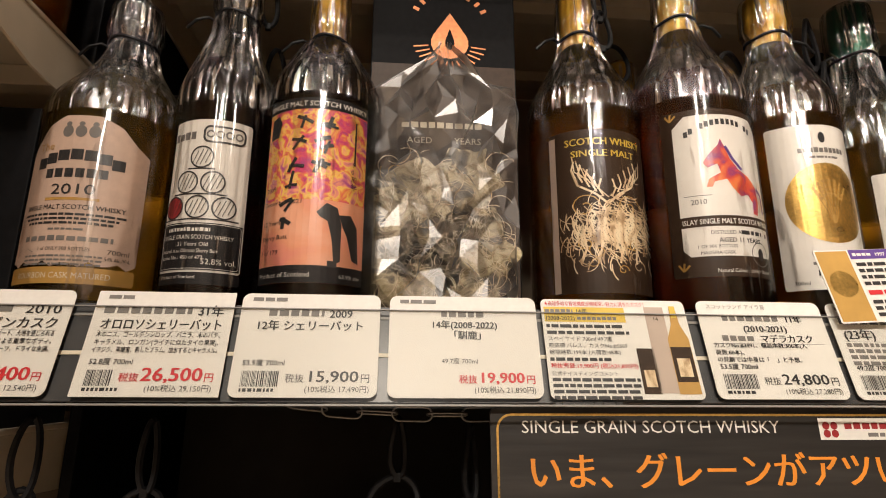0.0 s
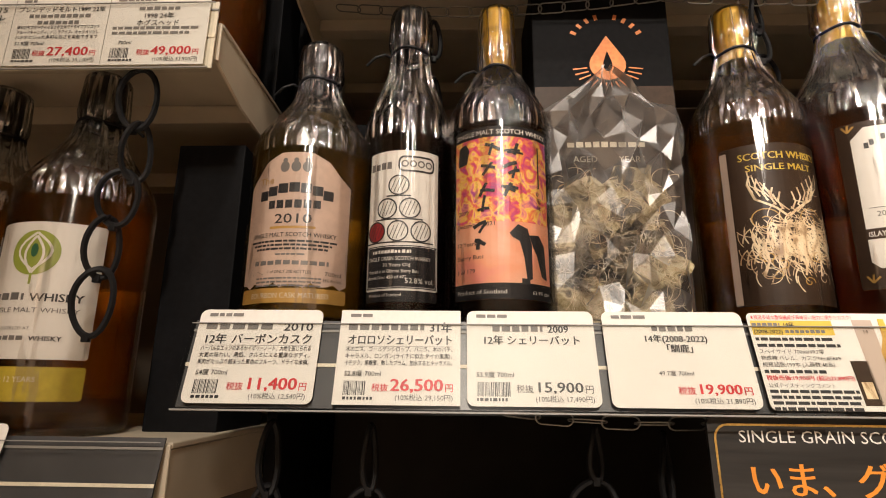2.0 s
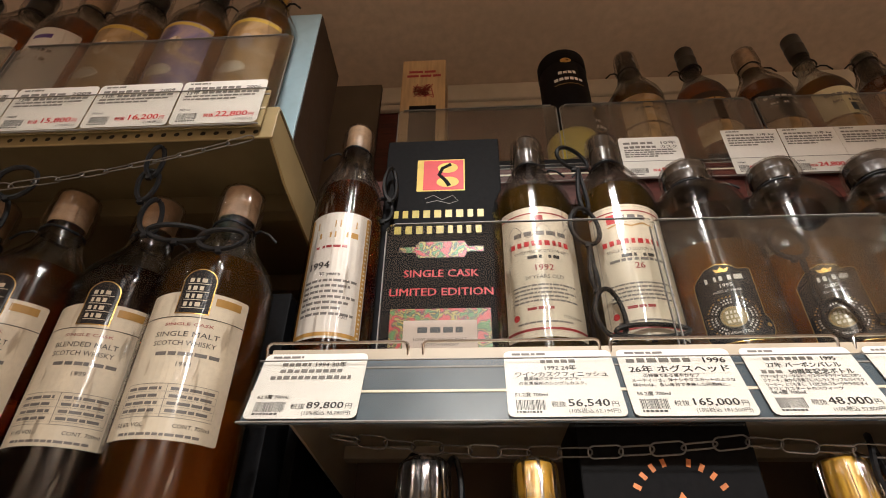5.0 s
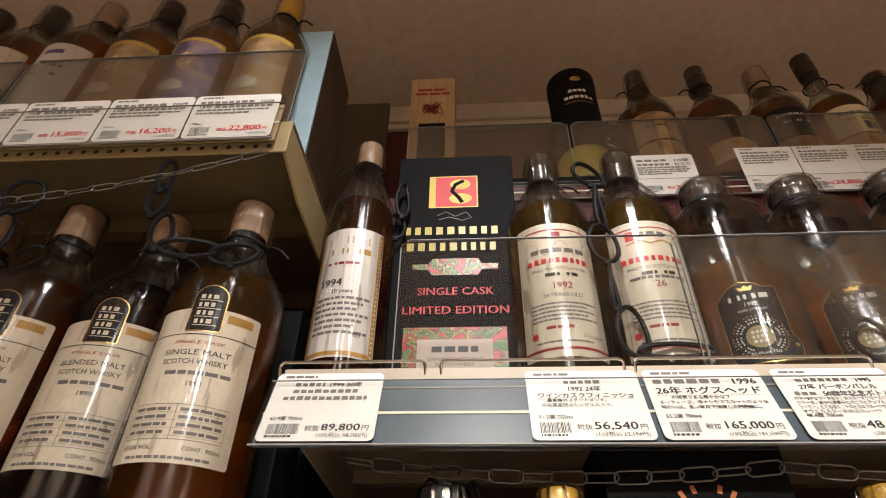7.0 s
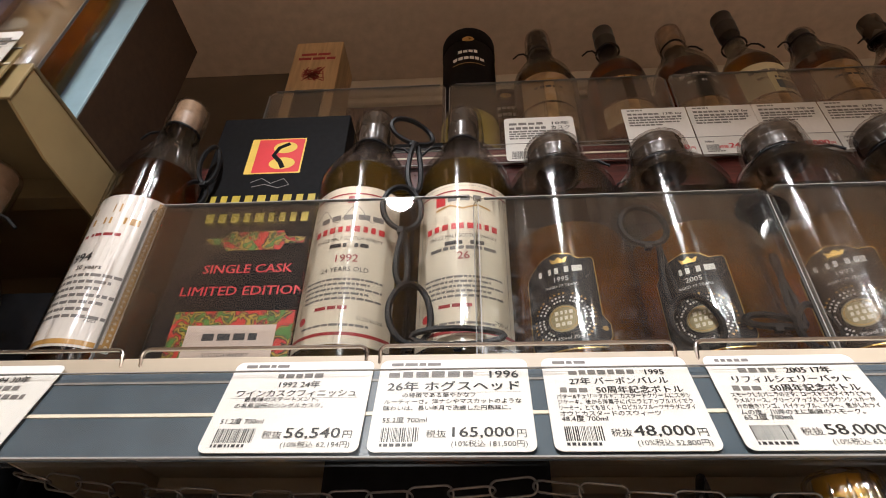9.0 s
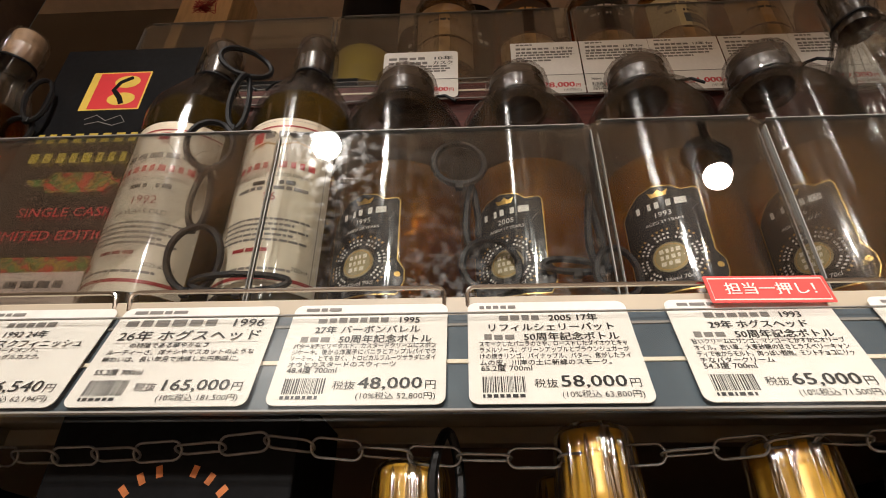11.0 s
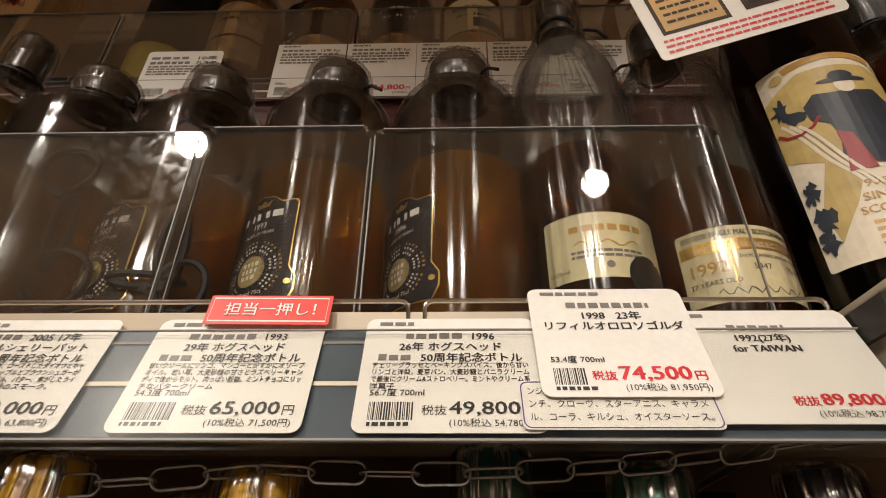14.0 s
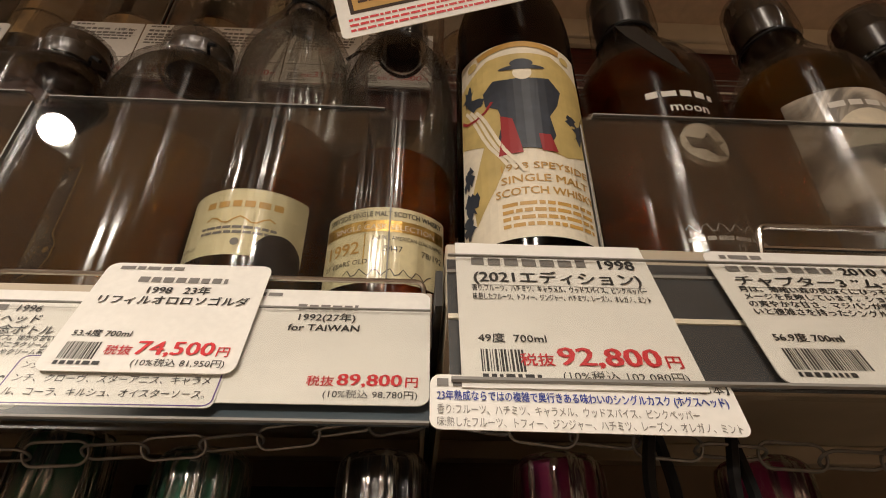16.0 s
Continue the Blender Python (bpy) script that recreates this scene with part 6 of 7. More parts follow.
def badge_bottle(x, y, seed, year, age, pct, yaw):
    """Broad-shouldered bottle with a black label of notched outline."""
    b = bottle("broad-shouldered amber whisky bottle with black label and gold edge", x, y, MID, 0.0470, 0.239, 0.158, 0.203, 0.0195, "smokecap", 0.026, 0.0235, "gleam", 0.118, True, 0.208, kind="round", seed=seed, yaw=yaw)
    paste(b, "paper", 0.034, 0.022, 0.112, name="back_label", a0=166, text="white back label seen through the whisky")
    def shp(g):
        return [(-0.030 - g, 0.022 - g), (-0.026, 0.014 - g), (0.026, 0.014 - g), (0.031 + g, 0.024 - g), (0.031 + g, 0.034), (0.026 + g, 0.042), (0.026 + g, 0.094), (0.024 + g, 0.097 + g), (0.014, 0.096 + g), (0.008, 0.101 + g), (-0.004, 0.104 + g), (-0.016, 0.100 + g), (-0.026 - g, 0.090), (-0.030 - g, 0.084)]
    a = Art()
    a.poly("blacklabel", shp(-0.0009), 2, "label_field")
    a.bars("white", -0.018, 0.016, 0.0830, 0.0056, 1, 3, (3, 4))
    a.text("white", year, -0.001, 0.0750, 0.0062, "C", layer=3, bold=0.012)
    a.text("white", "AGED %d YEARS" % age, -0.001, 0.0695, 0.0036, "C", layer=3)
    a.poly("gold", [(-0.006, 0.093), (0.004, 0.093), (0.006, 0.098), (0.002, 0.096), (-0.001, 0.099), (-0.004, 0.096), (-0.008, 0.098)], 3, "emblem")
    a.disc("dullgold", -0.002, 0.0410, 0.0118, 3, n=32, name="medallion"); a.ring("ochre", -0.002, 0.0410, 0.0102, 0.0006, 4, name="medallion")
    for q in range(3):
        a.bars("cream", -0.0085, 0.0050, 0.0445 - q * 0.0050, 0.0032, q, 4, (1, 2))
    for r in (0.0158, 0.0192, 0.0226):
        for q in range(34):
            t = radians(-55 + 290 * q / 33)
            if q % 5:
                cx, cz = -0.002 + r * math.cos(t), 0.0410 + r * math.sin(t)
                c_, s_ = math.cos(t - math.pi / 2), math.sin(t - math.pi / 2)
                a.add("ochre" if r > 0.022 else "white", [(cx + p * c_ - w * s_, cz + p * s_ + w * c_) for p, w in ((-.0007, -.0008), (.0007, -.0008), (.0007, .0008), (-.0007, .0008))], [(0, 1, 2, 3)], 3, False, "lettering")
    a.text("white", pct + "vol 70cl", -0.002, 0.0225, 0.0044, "C", layer=3)
    a.stroke("grey", [(0.014, 0.080), (0.019, 0.086), (0.022, 0.081), (0.018, 0.076)], 0.0006, 3, name="ornament")
    a.disc("gold", 0.026, 0.030, 0.0022, 3, name="emblem", n=10)
    def small(pts):
        return [(p * 0.90, 0.014 + (q - 0.014) * 0.84) for p, q in pts]
    a.ink = {k: (small(vs), fs) for k, (vs, fs) in a.ink.items()}
    paste(b, "gold", 0, 0, 0, a, text="black notched label with gold edge and medallion", shape=small(shp(0.0)))
    return b


badge_bottle(0.1270, 0.1520, 73, "1995", 27, "48.4%", -19)
badge_bottle(0.2210, 0.1540, 74, "2005", 17, "65.2%", -24)
badge_bottle(0.3200, 0.1480, 75, "1993", 29, "54.3%", -28)
badge_bottle(0.4160, 0.1420, 76, "1996", 26, "56.7%", -48)

b = bottle("slim brown whisky bottle with low cream label", 0.4950, 0.1270, MID, 0.0375, 0.305, 0.190, 0.262, 0.0130, "smokecap", 0.050, 0.0145, "dark", 0.12, True, 0.262, seed=77)
a = Art()
a.bars("ochre", -0.020, 0.022, 0.0520, 0.0040, 1, 2, (2, 3)); a.stroke("ochre", [(-0.018 + k * 0.003, 0.044 + 0.002 * math.sin(k * 1.3)) for k in range(13)], 0.0009, 2)
a.bars("grey", -0.02, 0.02, 0.0385, 0.0016, 2); a.bars("grey", -0.02, 0.02, 0.0355, 0.0016, 3)
a.disc("blacklabel", 0.022, 0.0250, 0.0130, 2, name="seal"); a.disc("grey", 0.0, 0.0305, 0.0022, 2, name="seal")
a.text("ink", "53.5%vol", -0.034, 0.0280, 0.0034)
paste(b, "pale", 0.0355, 0.0230, 0.0640, a, text="low pale yellow label")
b = bottle("brown whisky bottle with low cream and gold label", 0.5690, 0.1280, MID, 0.0380, 0.265, 0.165, 0.222, 0.0135, "blackcap", 0.042, 0.0155, "dark", 0.10, True, 0.222, kind="round", seed=78)
a = Art()
a.text("ink", "SPEYSIDE SINGLE MALT SCOTCH WHISKY", 0, 0.0490, 0.0046, "C", width=0.066, bold=0.012)
a.rect("gold", -0.035, 0.0395, 0.035, 0.0465, 2); a.text("cream", "SINGLE CASK SELECTION", 0, 0.0408, 0.0046, "C", width=0.056, layer=3)
a.text("ochre", "1992", -0.033, 0.0270, 0.0105, bold=0.02); a.text("ink", "27 YEARS OLD", -0.033, 0.0205, 0.0040)
a.rect("gold", -0.010, 0.020, -0.0094, 0.0385, 2); a.text("ink", "2nd FILL AMERICAN OAK BARREL", -0.006, 0.0345, 0.0034, width=0.040)
a.text("ink", "5447", 0.0, 0.0275, 0.0050); a.text("ink", "78/192", 0.020, 0.0275, 0.0050)
a.stroke("ink", [(-0.02 + k * 0.0022, 0.0155 + 0.0022 * math.sin(k * 1.9)) for k in range(22)], 0.0006, 2)
paste(b, "pale", 0.0360, 0.0100, 0.0550, a, text="pale label with gold band and handwriting")

b = bottle("black whisky bottle with tall white and gold picture label", 0.6485, 0.1100, MID, 0.0400, 0.312, 0.200, 0.268, 0.0140, "blackcap", 0.040, 0.0150, "mahogany", 0.22, False, 0.268, "darkglass", "round", seed=79)
a = Art()
U = 0.0385
a.poly("goldwash", [(-U, 0.146), (-0.018, 0.158), (0.018, 0.158), (U, 0.146), (U, 0.086), (0.020, 0.078), (-0.006, 0.084), (-0.016, 0.060), (-0.028, 0.040), (-0.031, 0.060), (-0.022, 0.090), (-U, 0.100)], 2, "gold_field")
a.stroke("ochre", [(-0.024 + 0.004 * k, 0.1635 + 0.003 * math.sin(math.pi * k / 12)) for k in range(13)], 0.0050, 3)
for q in (-0.028, 0.028):
    a.disc("goldwash", q, 0.1600, 0.0035, 3)
for k in range(3):
    a.stroke("cream", [(-0.034 + 0.003 * p + 0.004 * k, 0.126 - 0.007 * p - 0.003 * k + 0.002 * math.sin(p)) for p in range(9)], 0.0018, 3 + k, name="pale_ray")
# a plain dark cloaked shape with a brimmed top and red folds, and dark ragged leaves
a.poly("navyprint", [(-0.007, 0.136), (-0.015, 0.138), (-0.021, 0.131), (-0.020, 0.120), (-0.013, 0.114), (-0.011, 0.104), (-0.014, 0.090), (-0.008, 0.083), (0.010, 0.081), (0.015, 0.092), (0.013, 0.106), (0.018, 0.116), (0.021, 0.128), (0.015, 0.137), (0.007, 0.136)], 4, "picture")
a.disc("cream", 0.001, 0.141, 0.0050, 4, 0.0062, name="picture")
a.disc("navyprint", 0.001, 0.1455, 0.0125, 5, 0.0020, name="picture")
a.disc("navyprint", 0.001, 0.1490, 0.0062, 5, 0.0036, name="picture")
a.poly("blood", [(-0.012, 0.108), (-0.006, 0.104), (-0.003, 0.086), (-0.002, 0.079), (-0.014, 0.079), (-0.012, 0.092)], 5, "picture")
a.poly("blood", [(0.006, 0.092), (0.012, 0.092), (0.015, 0.080), (0.007, 0.080)], 5, "picture")
a.stroke("blood", [(-0.037, 0.1205), (-0.033, 0.1155), (-0.026, 0.1135), (-0.020, 0.1160), (-0.016, 0.1215)], 0.0018, 5, name="picture")
rng = random.Random(31)
for cx, cz, w0, h0 in ((-0.031, 0.136, 0.006, 0.010), (-0.026, 0.127, 0.006, 0.006), (0.031, 0.100, 0.007, 0.008), (0.026, 0.108, 0.005, 0.005), (-0.033, 0.074, 0.005, 0.010), (-0.031, 0.056, 0.006, 0.009), (-0.033, 0.043, 0.005, 0.008)):
    a.poly("navyprint", [(cx + w0 * rng.uniform(0.35, 1.2) * math.cos(k * math.pi / 9), cz + h0 * rng.uniform(0.35, 1.2) * math.sin(k * math.pi / 9)) for k in range(18)], 4, "picture")
a.text("ochre", "1998 SPEYSIDE", 0.008, 0.0680, 0.0062, "C", width=0.046, bold=0.012)
a.text("ochre", "SINGLE MALT", 0.008, 0.0595, 0.0068, "C", width=0.044, bold=0.016)
a.text("ochre", "SCOTCH WHISKY", 0.008, 0.0515, 0.0068, "C", width=0.050, bold=0.016)
for q in range(4):
    a.bars("ochre", -0.014, 0.030, 0.0450 - q * 0.0042, 0.0022, q)
a.ink = {k: ([(x * 1.10, z) for x, z in vs], fs) for k, (vs, fs) in a.ink.items()}
paste(b, "cream", U * 1.10, 0.0260, 0.1690, a, text="tall cream label with gold and dark picture", a0=-8)

for i, (bx, by, cp) in enumerate(((0.7500, 0.140, "blackcap"), (0.8700, 0.140, "smokecap"), (0.975, 0.15, "smokecap"))):
    b = bottle(("dark whisky bottle printed with white moon and lettering", "amber whisky bottle with grey picture label", "amber whisky bottle in cellophane")[i], bx, by, MID, 0.0490, 0.320, 0.185, 0.258, 0.0180, cp, 0.052, 0.0220, "dark" if i == 0 else "amber", 0.215, True, 0.262, seed=80 + i)
    a = Art()
    if i == 0:
        a.line("white", [4], 0, 0.1560, 0.0090, "C", width=0.044)
        a.text("white", "moon", 0.003, 0.1440, 0.0110, "C", bold=0.012)
        a.disc("cream", 0.006, 0.1180, 0.0155, 3, name="moon")
        a.poly("blacklabel", [(-0.006, 0.122), (0.004, 0.120), (0.008, 0.126), (0.012, 0.120), (0.018, 0.121), (0.014, 0.116), (0.018, 0.109), (0.010, 0.108), (0.004, 0.112), (-0.004, 0.113)], 4, "moon")
        a.stroke("white", [(-0.02 + k * 0.0022, 0.056 + 0.003 * math.sin(k * 1.7)) for k in range(20)], 0.0007, 3)
        a.bars("white", -0.02, 0.026, 0.0480, 0.0026, 2, 3); a.text("white", "12", 0.006, 0.0410, 0.0060, "C", layer=3)
        a.text("white", "SINGLE MALT", 0, 0.0150, 0.0046, "C", layer=3)
        a.ink = {k: ([(x, z - 0.007) for x, z in vs], fs) for k, (vs, fs) in a.ink.items()}
        a.build(b, (b["R"] + 0.0003, 0.0))
    else:
        a.disc("cream", 0.0, 0.120, 0.026, 2, name="picture"); a.rect("photo", -0.045, 0.05, 0.045, 0.115, 3, "picture")
        a.line("white", [4], 0, 0.1480, 0.0090, "C", width=0.044)
        a.bars("white", -0.02, 0.026, 0.0400, 0.0026, 2, 3)
        paste(b, "photo" if i == 1 else "blacklabel", 0.0465, 0.012, 0.165, a, text="grey and cream picture label")
leaf = part("neck_tag", plate_bm([(0.0, 0.0), (0.016, 0.006), (0.040, -0.012), (0.052, -0.030), (0.030, -0.020), (0.008, -0.008)], 0, 0.0006), "blackcap")
leaf.matrix_world = pose(0.712, 0.080, 1.975, 0, 12, 6)
tagged(leaf, "black leaf-shaped paper tag tied at a bottle neck", "tag")
part("string", wire_bm([(0.0, 0.0, 0.0), (0.012, 0.03, 0.03), (0.030, 0.045, 0.055)], 0.0006), "tie", leaf)

# ---- top shelf ----
wb = thing("wooden_box", "tall pale pine box with reddish printed emblem", "box", at=pose(-0.1855, 0.292, TOP))
part("box", box_bm(-0.0380, 0.0370, 0, 0.07, 0, 0.335, 0.0012), "wood", wb)
a = Art()
a.bars("blood", -0.026, 0.026, 0.300, 0.006, 1, 2, (4, 8)); a.bars("blood", -0.029, 0.029, 0.289, 0.006, 2, 2, (4, 8))
for i in range(16):
    rng = random.Random(i)
    a.stroke("blood", [(rng.uniform(-0.018, 0.018), rng.uniform(0.235, 0.272)) for k in range(4)], 0.0016, 2, name="emblem")
a.rect("black", -0.022, 0.10, 0.022, 0.216, 2, "dark_window")
a.build(wb)
for i, (tx, ty, r, h) in enumerate(((0.0500, 0.300, 0.0390, 0.307), (0.1080, 0.400, 0.034, 0.295), (0.1900, 0.390, 0.040, 0.318))):
    t = thing("whisky_tube", "black round whisky tube with gold band", "tube", "black whisky tubes", at=pose(tx, ty, TOP))
    part("tube", rev_bm([(0.0, 0.0), (r, 0.0), (r, 0.05), (r, h - 0.03)], 40), "black", t, smooth=True)
    part("lid", rev_bm([(r + 0.0006, h - 0.030), (r + 0.0010, h - 0.029), (r + 0.0010, h - 0.002), (r - 0.001, h), (0, h)], 40), "black", t, smooth=True)
    part("gold_band", rev_bm([(r + 0.0006, 0.06), (r + 0.0008, 0.061), (r + 0.0008, 0.120), (r + 0.0006, 0.121)], 40), "olive", t, "dull gold band", smooth=True)
    a = Art()
    a.line("white", [4], 0, 0.242, 0.011, "C", width=0.030); a.line("white", [6], 0, 0.226, 0.011, "C", width=0.046); a.disc("gold", 0.0, 0.276, 0.009, 2, 0.006, name="emblem")
    a.rect("ochre", -0.024, 0.218, 0.024, 0.219, 2)
    a.build(t, (r + 0.0012, 0))
for i, (bx, lab, cp, w) in enumerate(((0.1540, "dawn", "smokecap", "amber"), (0.2540, "brown", "blackcap", "dark"), (0.3480, "blacklabel", "cork", "dark"), (0.4350, "pale", "blackcap", "amber"), (0.5300, "dawn", "blackcap", "dark"), (0.640, "white", "smokecap", "dark"))):
    b = bottle(("amber bottle with gold and brown label", "dark bottle with brown label", "dark bottle with black and white label", "amber bottle with pale label", "dark bottle with gold label", "dark bottle with white label")[i] + " on the top shelf", bx, 0.285, TOP, 0.0400, (0.306, 0.314, 0.303, 0.336, 0.280, 0.310)[i], 0.180, 0.250, 0.0135, cp, 0.050, 0.0150, w, 0.20, i % 2 == 0, 0.262, seed=90 + i)
    a = Art()
    a.line("ochre" if lab in ("dawn", "brown") else ("white" if lab == "blacklabel" else "ink"), [6], 0, 0.150, 0.010, "C", width=0.052)
    a.bars("white" if lab == "blacklabel" else "ink", -0.02, 0.02, 0.138, 0.004, i)
    if lab == "pale":
        a.rect("slate", 0.0, 0.118, 0.038, 0.134, 2)
    paste(b, lab, 0.0395, 0.112, 0.170, a)
    paste(b, "dawn", 0.0395, 0.070, 0.108, name="lower_label")
carton("yellow-brown carton on the top shelf", 0.300, 0.345, 0.36, 0.44, TOP, TOP + 0.22, "wood")

# ---------- guards of clear acrylic ----------
def guard(x0, x1, y, z0, z1, tilt=0.0, sheet="acrylic"):
    g = thing("acrylic_guard", "clear acrylic guard sheet with smears and bright edges", "guard", "acrylic guards", at=pose(0, y, z0, tilt, 0, 0))
    h = z1 - z0
    o = [(x0, 0), (x1, 0)] + [p for p in round_rect(x0, 0, x1, h, 0.008) if p[1] > h / 2]
    part("sheet", plate_bm(o, 0, 0.0022), sheet, g)
    e = 0.0007
    part("bright_edge", box_bm(x0 + 0.008, x1 - 0.008, -0.0001, 0.0023, h, h + e), "acredge", g)
    for xx in (x0, x1 - e):
        part("bright_edge", box_bm(xx, xx + e, -0.0002, 0.0024, 0, h - 0.008), "acredge", g)


for x0, x1, y in ((-0.187, 0.056, 0.0860), (0.052, 0.262, 0.0890), (0.256, 0.365, 0.0855), (0.361, 0.572, 0.0885)):
    guard(x0, x1, y, MID - 0.004, 1.899, sheet="smeared" if x0 == 0.052 else "acrylic")
for x0, x1 in ((0.666, 0.86), (0.864, 1.10)):
    guard(x0, x1, 0.052, MID - 0.004, 1.862)
for x0, x1 in ((-0.215, 0.02), (0.024, 0.30), (0.304, 0.70)):
    guard(x0, x1, 0.243, TOP + 0.002, 2.235)
for x0, x1 in ((-0.62, -0.300), (-0.95, -0.624)):
    guard(x0, x1, 0.040, LTOP + 0.002, 2.135)


# ---------- chrome wire fences, chains and ties ----------
def fence(x0, x1, y, z):
    """Low fence of bent chrome wire with rounded ends."""
    p = [(x0, y + 0.004, z - 0.016)]
    p += [(x0 + 0.004 * (1 - math.cos(t)), y, z - 0.004 + 0.004 * math.sin(t)) for t in (0, 0.5, 1.0, 1.57)]
    p += [(x1 - 0.004 * (1 - math.cos(t)), y, z - 0.004 + 0.004 * math.sin(t)) for t in (1.57, 1.0, 0.5, 0)]
    p += [(x1, y + 0.004, z - 0.016)]
    f = thing("wire_fence", "low chrome wire fence along the shelf edge", "wire fence", "wire fences")
    part("top_wire", wire_bm(p, 0.0013, False, 8), "steel", f, smooth=True)
    part("low_wire", wire_bm([(x0 + 0.001, y + 0.002, z - 0.009), (x1 - 0.001, y + 0.002, z - 0.009)], 0.0010, False, 6), "steel", f, smooth=True)


for x0, x1 in ((-0.272, -0.160), (-0.148, -0.012), (-0.004, 0.164), (0.176, 0.390), (0.398, 0.590)):
    fence(x0, x1, 0.0780, 1.7760)
fence(0.722, 0.96, 0.030, 1.7790)
fence(-0.95, -0.31, 0.034, LMID + 0.012)

link_mesh = None


def chain(p0, p1, sag, lab, length=0.0245, width=0.0088, gauge=0.00065, mat="zinc"):
    """A chain of oval links between two points; links share one mesh."""
    global link_mesh
    p0, p1 = Vector(p0), Vector(p1)
    c = thing("steel_chain", lab, "chain", at=Matrix.Translation(p0))
    if link_mesh is None:
        s, r = (length - width) / 2, width / 2
        pts = [(s + r * math.cos(t), 0, r * math.sin(t)) for t in np.linspace(-math.pi / 2, math.pi / 2, 9)] + [(-s - r * math.cos(t), 0, -r * math.sin(t)) for t in np.linspace(-math.pi / 2, math.pi / 2, 9)]
        ob = part("link", wire_bm(pts, gauge, True, 6), mat, c, smooth=True)
        link_mesh = ob.data
        bpy.data.objects.remove(ob)
    n = max(2, int((p1 - p0).length / (length * 0.86)))
    d = p1 - p0
    yaw = math.degrees(math.atan2(d.y, d.x))
    rng = random.Random(int(abs(p0.x) * 1000) + 3)
    for i in range(n):
        t = (i + 0.5) / n
        q = d * t + Vector((0, 0, -4 * sag * t * (1 - t)))
        slope = math.degrees(math.atan2(d.z - 4 * sag * (1 - 2 * t), math.hypot(d.x, d.y)))
        ob = new("link", link_mesh)
        ob.parent = c
        ob.matrix_basis = Matrix.Translation(q) @ pose(0, 0, 0, 0, 0, yaw) @ pose(0, 0, 0, 0, -slope, 0) @ pose(0, 0, 0, (20 if i % 2 else 74) + rng.uniform(-14, 14), 0, 0)


chain((-0.22, 0.110, 1.712), (0.080, 0.085, 1.700), 0.010, "dull steel chain hanging under the middle shelf")
chain((0.080, 0.085, 1.700), (0.330, 0.080, 1.699), 0.008, "dull steel chain hanging under the middle shelf")
chain((0.330, 0.080, 1.699), (0.592, 0.085, 1.716), 0.008, "dull steel chain hanging under the middle shelf")
chain((0.600, 0.050, 1.706), (0.95, 0.050, 1.700), 0.010, "dull steel chain hanging under the next shelf")
chain((-0.07, 0.030, 1.338), (0.10, 0.026, 1.336), 0.004, "dull steel chain under the lower shelf")
chain((-0.303, 0.021, 1.952), (-0.62, 0.030, 1.905), 0.014, "bright steel chain across the neighbouring shelf")


def ties(points, r=0.0023, lab="chain of black nylon cable ties"):
    """Loops of cable tie hung one in another; points: centre x, y, z, half width, half height, turn."""
    x, y, z = points[0][:3]
    c = thing("cable_tie_chain", lab, "cable tie", "cable tie chains", at=pose(x, y, z))
    for px, py, pz, rx, rz, turn in points:
        n = 22
        k = [Vector((rx * math.cos(i * 2 * math.pi / n), 0.0015 * math.sin(i * 4 * math.pi / n), rz * math.sin(i * 2 * math.pi / n) * (1 + 0.15 * math.cos(i * 2 * math.pi / n)))) for i in range(n)]
        rot = pose(0, 0, 0, 0, 0, turn)
        ob = part("tie_loop", wire_bm([rot @ v + Vector((px - x, py - y, pz - z)) for v in k], r, True, 6), "tie", c, smooth=True)
        part("tie_head", box_bm(px - x - 0.0025, px - x + 0.0025, py - y - 0.002, py - y + 0.002, pz - z - rz - 0.004, pz - z - rz + 0.002, 0.0006), "tie", ob)
        ob.children[0].matrix_parent_inverse = Matrix.Identity(4)


ties([(-0.002, 0.104, 1.9050, 0.0150, 0.0210, 20), (0.000, 0.108, 1.8620, 0.0060, 0.0240, 60), (0.008, 0.106, 1.8140, 0.0150, 0.0230, 25)])
ties([(0.040, 0.106, 1.7960, 0.030, 0.006, 0), (0.000, 0.118, 2.0050, 0.020, 0.014, 30), (0.004, 0.116, 1.9600, 0.007, 0.028, 50)])
ties([(0.172, 0.100, 1.8780, 0.0165, 0.0170, 5), (0.180, 0.102, 1.8360, 0.005, 0.0240, 40), (0.190, 0.100, 1.8010, 0.0170, 0.0180, 10)])
ties([(0.252, 0.100, 1.8230, 0.0070, 0.0260, 50), (0.262, 0.101, 1.7960, 0.0130, 0.0160, 10), (0.240, 0.104, 1.8020, 0.020, 0.004, 10)])
ties([(-0.199, 0.150, 2.0060, 0.008, 0.024, 40), (-0.205, 0.152, 1.9700, 0.010, 0.016, 20)])
ties([(-0.1560, 0.110, 1.6700, 0.0085, 0.0280, 30), (-0.1540, 0.112, 1.6170, 0.006, 0.0270, 70), (-0.156, 0.115, 1.570, 0.008, 0.022, 30)])
ties([(-0.1260, 0.112, 1.6760, 0.0070, 0.0200, 30), (-0.128, 0.16, 1.640, 0.010, 0.024, 50), (-0.12, 0.17, 1.59, 0.012, 0.025, 20)])
ties([(0.2000, 0.150, 1.6600, 0.016, 0.020, 10), (0.206, 0.150, 1.625, 0.005, 0.018, 50)])
ties([(0.300, 0.120, 1.640, 0.016, 0.018, 20), (0.304, 0.118, 1.600, 0.006, 0.024, 60), (0.302, 0.112, 1.560, 0.014, 0.022, 20)])
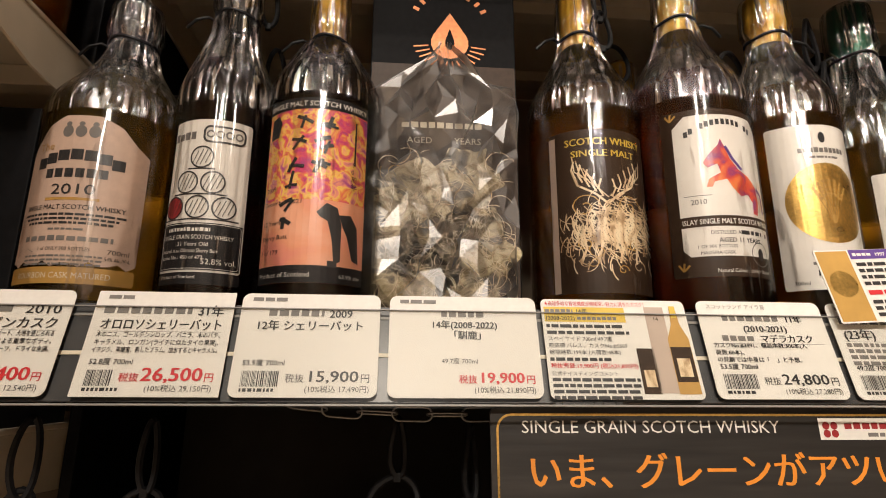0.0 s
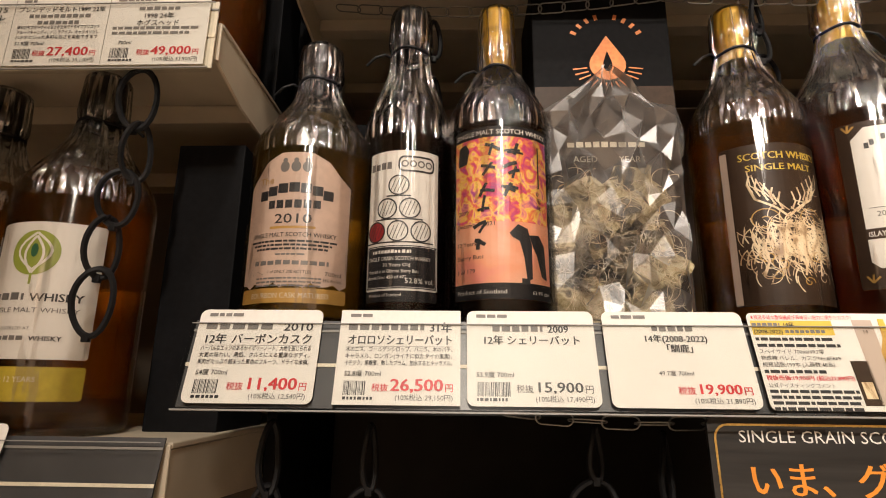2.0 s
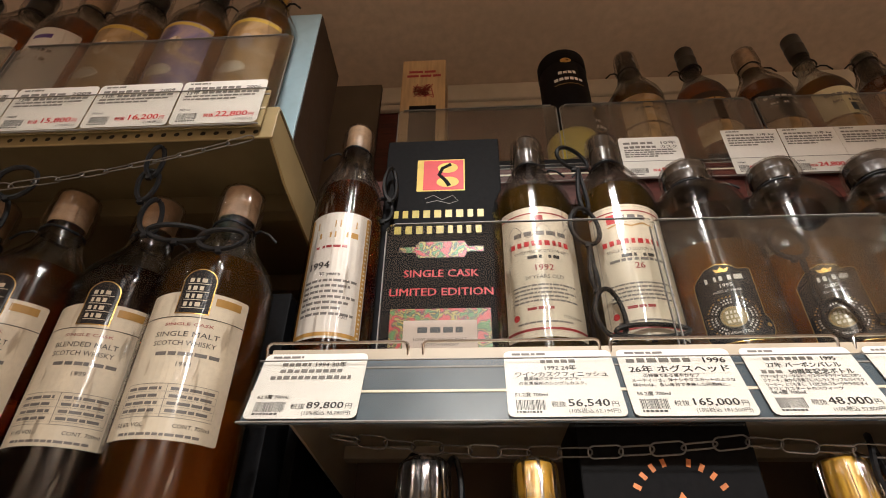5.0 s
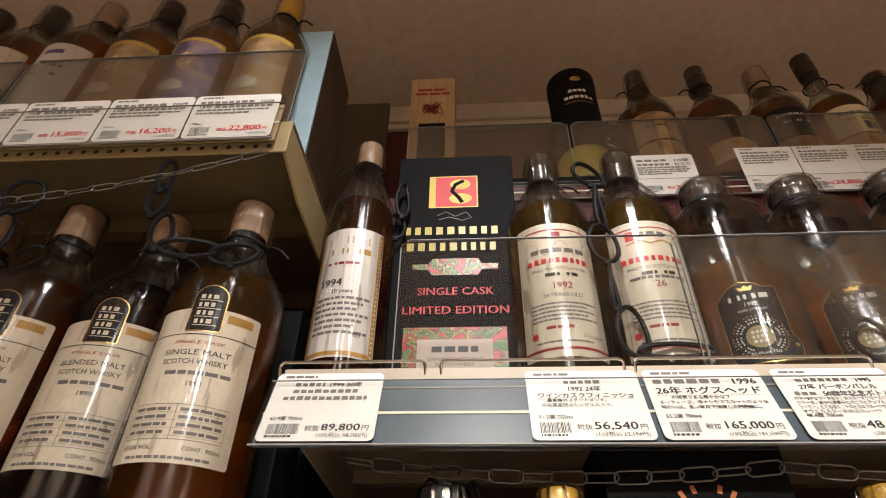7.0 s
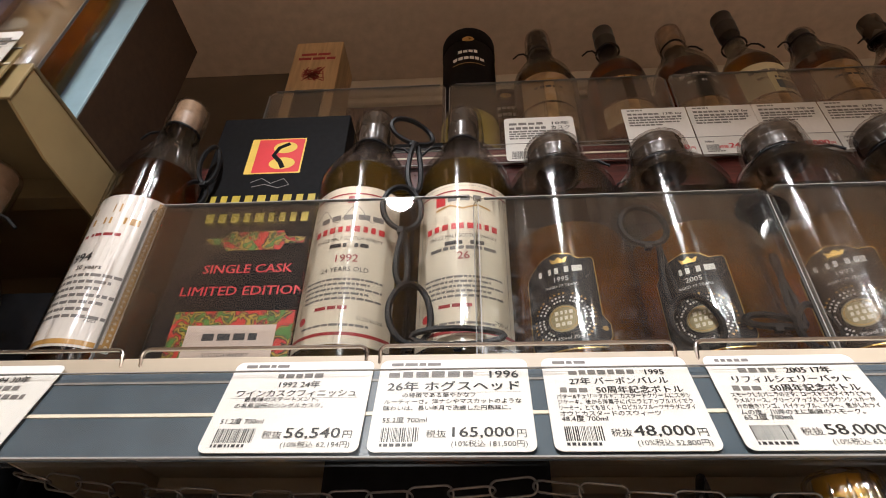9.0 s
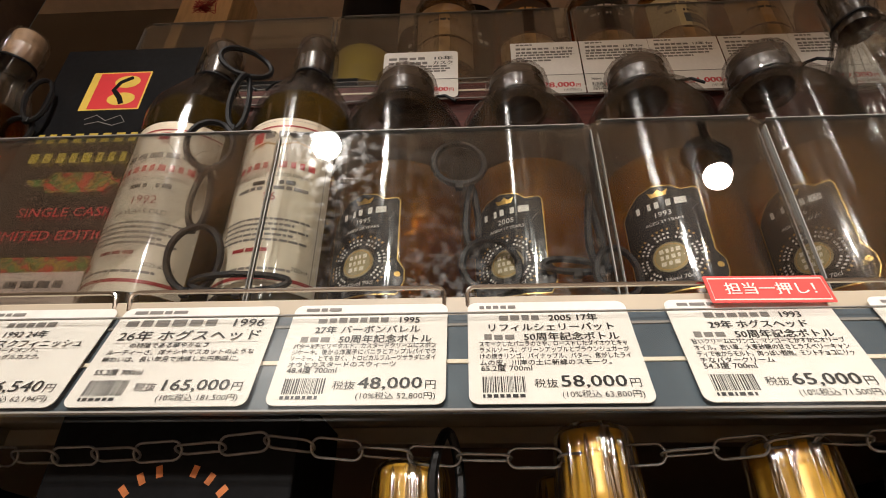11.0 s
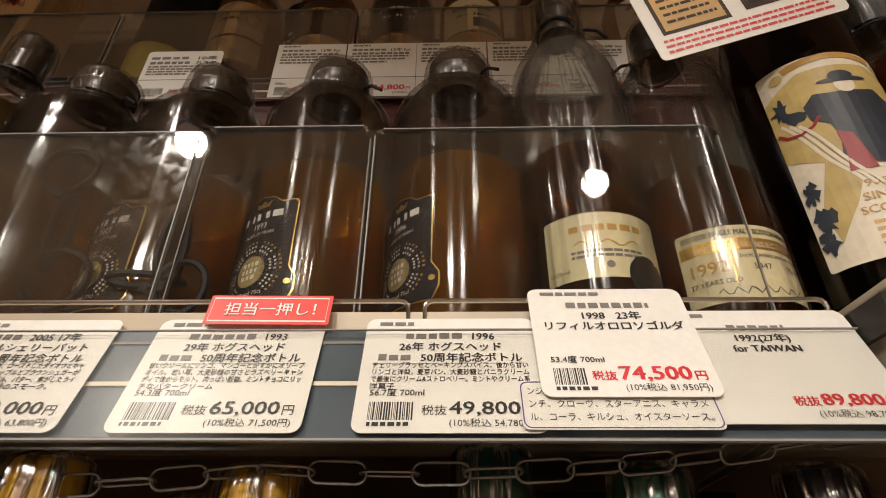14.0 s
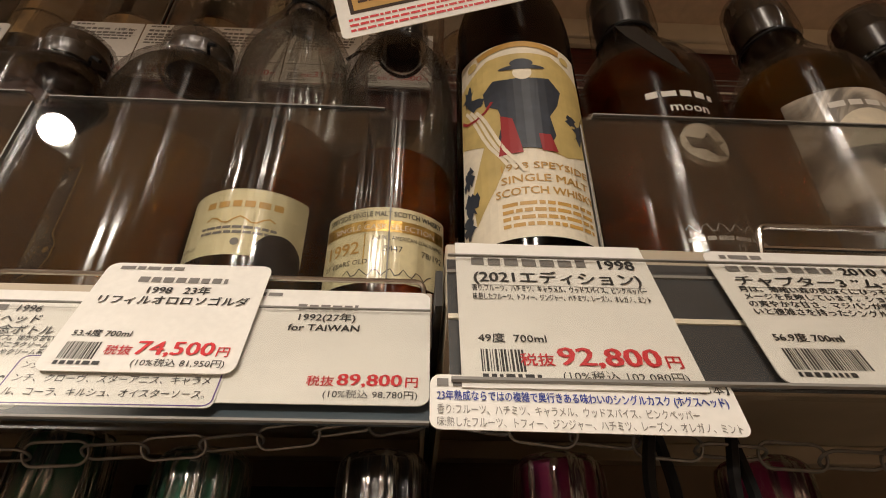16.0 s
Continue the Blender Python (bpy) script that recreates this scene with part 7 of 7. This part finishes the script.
ties([(0.375, 0.110, 1.665, 0.008, 0.026, 20), (0.385, 0.110, 1.625, 0.012, 0.020, 40)])
ties([(0.165, 0.090, 1.685, 0.008, 0.020, 40), (0.166, 0.092, 1.655, 0.010, 0.018, 20)])
ties([(0.672, 0.050, 1.690, 0.007, 0.018, 40), (0.672, 0.052, 1.655, 0.007, 0.020, 10), (0.700, 0.050, 1.690, 0.005, 0.018, 40)])
ties([(-0.346, 0.022, 1.5650, 0.0130, 0.0250, 20), (-0.342, 0.024, 1.5230, 0.0110, 0.0230, 60), (-0.348, 0.020, 1.4850, 0.0130, 0.0210, 20), (-0.352, 0.018, 1.4480, 0.0110, 0.0220, 50), (-0.350, 0.014, 1.4080, 0.0130, 0.0230, 10)])
ties([(-0.475, 0.020, 1.530, 0.018, 0.020, 10), (-0.470, 0.022, 1.490, 0.010, 0.022, 50)])
ties([(-0.392, 0.030, 1.9350, 0.0060, 0.0180, 40), (-0.392, 0.032, 1.9080, 0.0080, 0.0170, 10), (-0.380, 0.036, 1.8760, 0.0080, 0.0180, 50), (-0.350, 0.034, 1.8560, 0.0240, 0.0080, 10), (-0.312, 0.036, 1.8500, 0.0200, 0.0100, 0)])
ties([(-0.515, 0.030, 1.9150, 0.0160, 0.0180, 10), (-0.520, 0.032, 1.8800, 0.0080, 0.0200, 60), (-0.545, 0.034, 1.850, 0.020, 0.012, 10), (-0.545, 0.036, 1.790, 0.012, 0.026, 30), (-0.55, 0.034, 1.74, 0.014, 0.024, 10)])
ties([(0.045, 0.070, 1.300, 0.0050, 0.0240, 40), (0.045, 0.072, 1.262, 0.012, 0.016, 0)])
ties([(-0.004, 0.070, 1.310, 0.0060, 0.0180, 40), (-0.006, 0.072, 1.275, 0.016, 0.016, 0)])
ties([(-0.165, 0.070, 1.305, 0.0050, 0.0220, 40), (-0.167, 0.072, 1.268, 0.014, 0.016, 0)])
ties([(-0.235, 0.060, 1.305, 0.0070, 0.0240, 40), (-0.236, 0.062, 1.268, 0.010, 0.018, 0)])
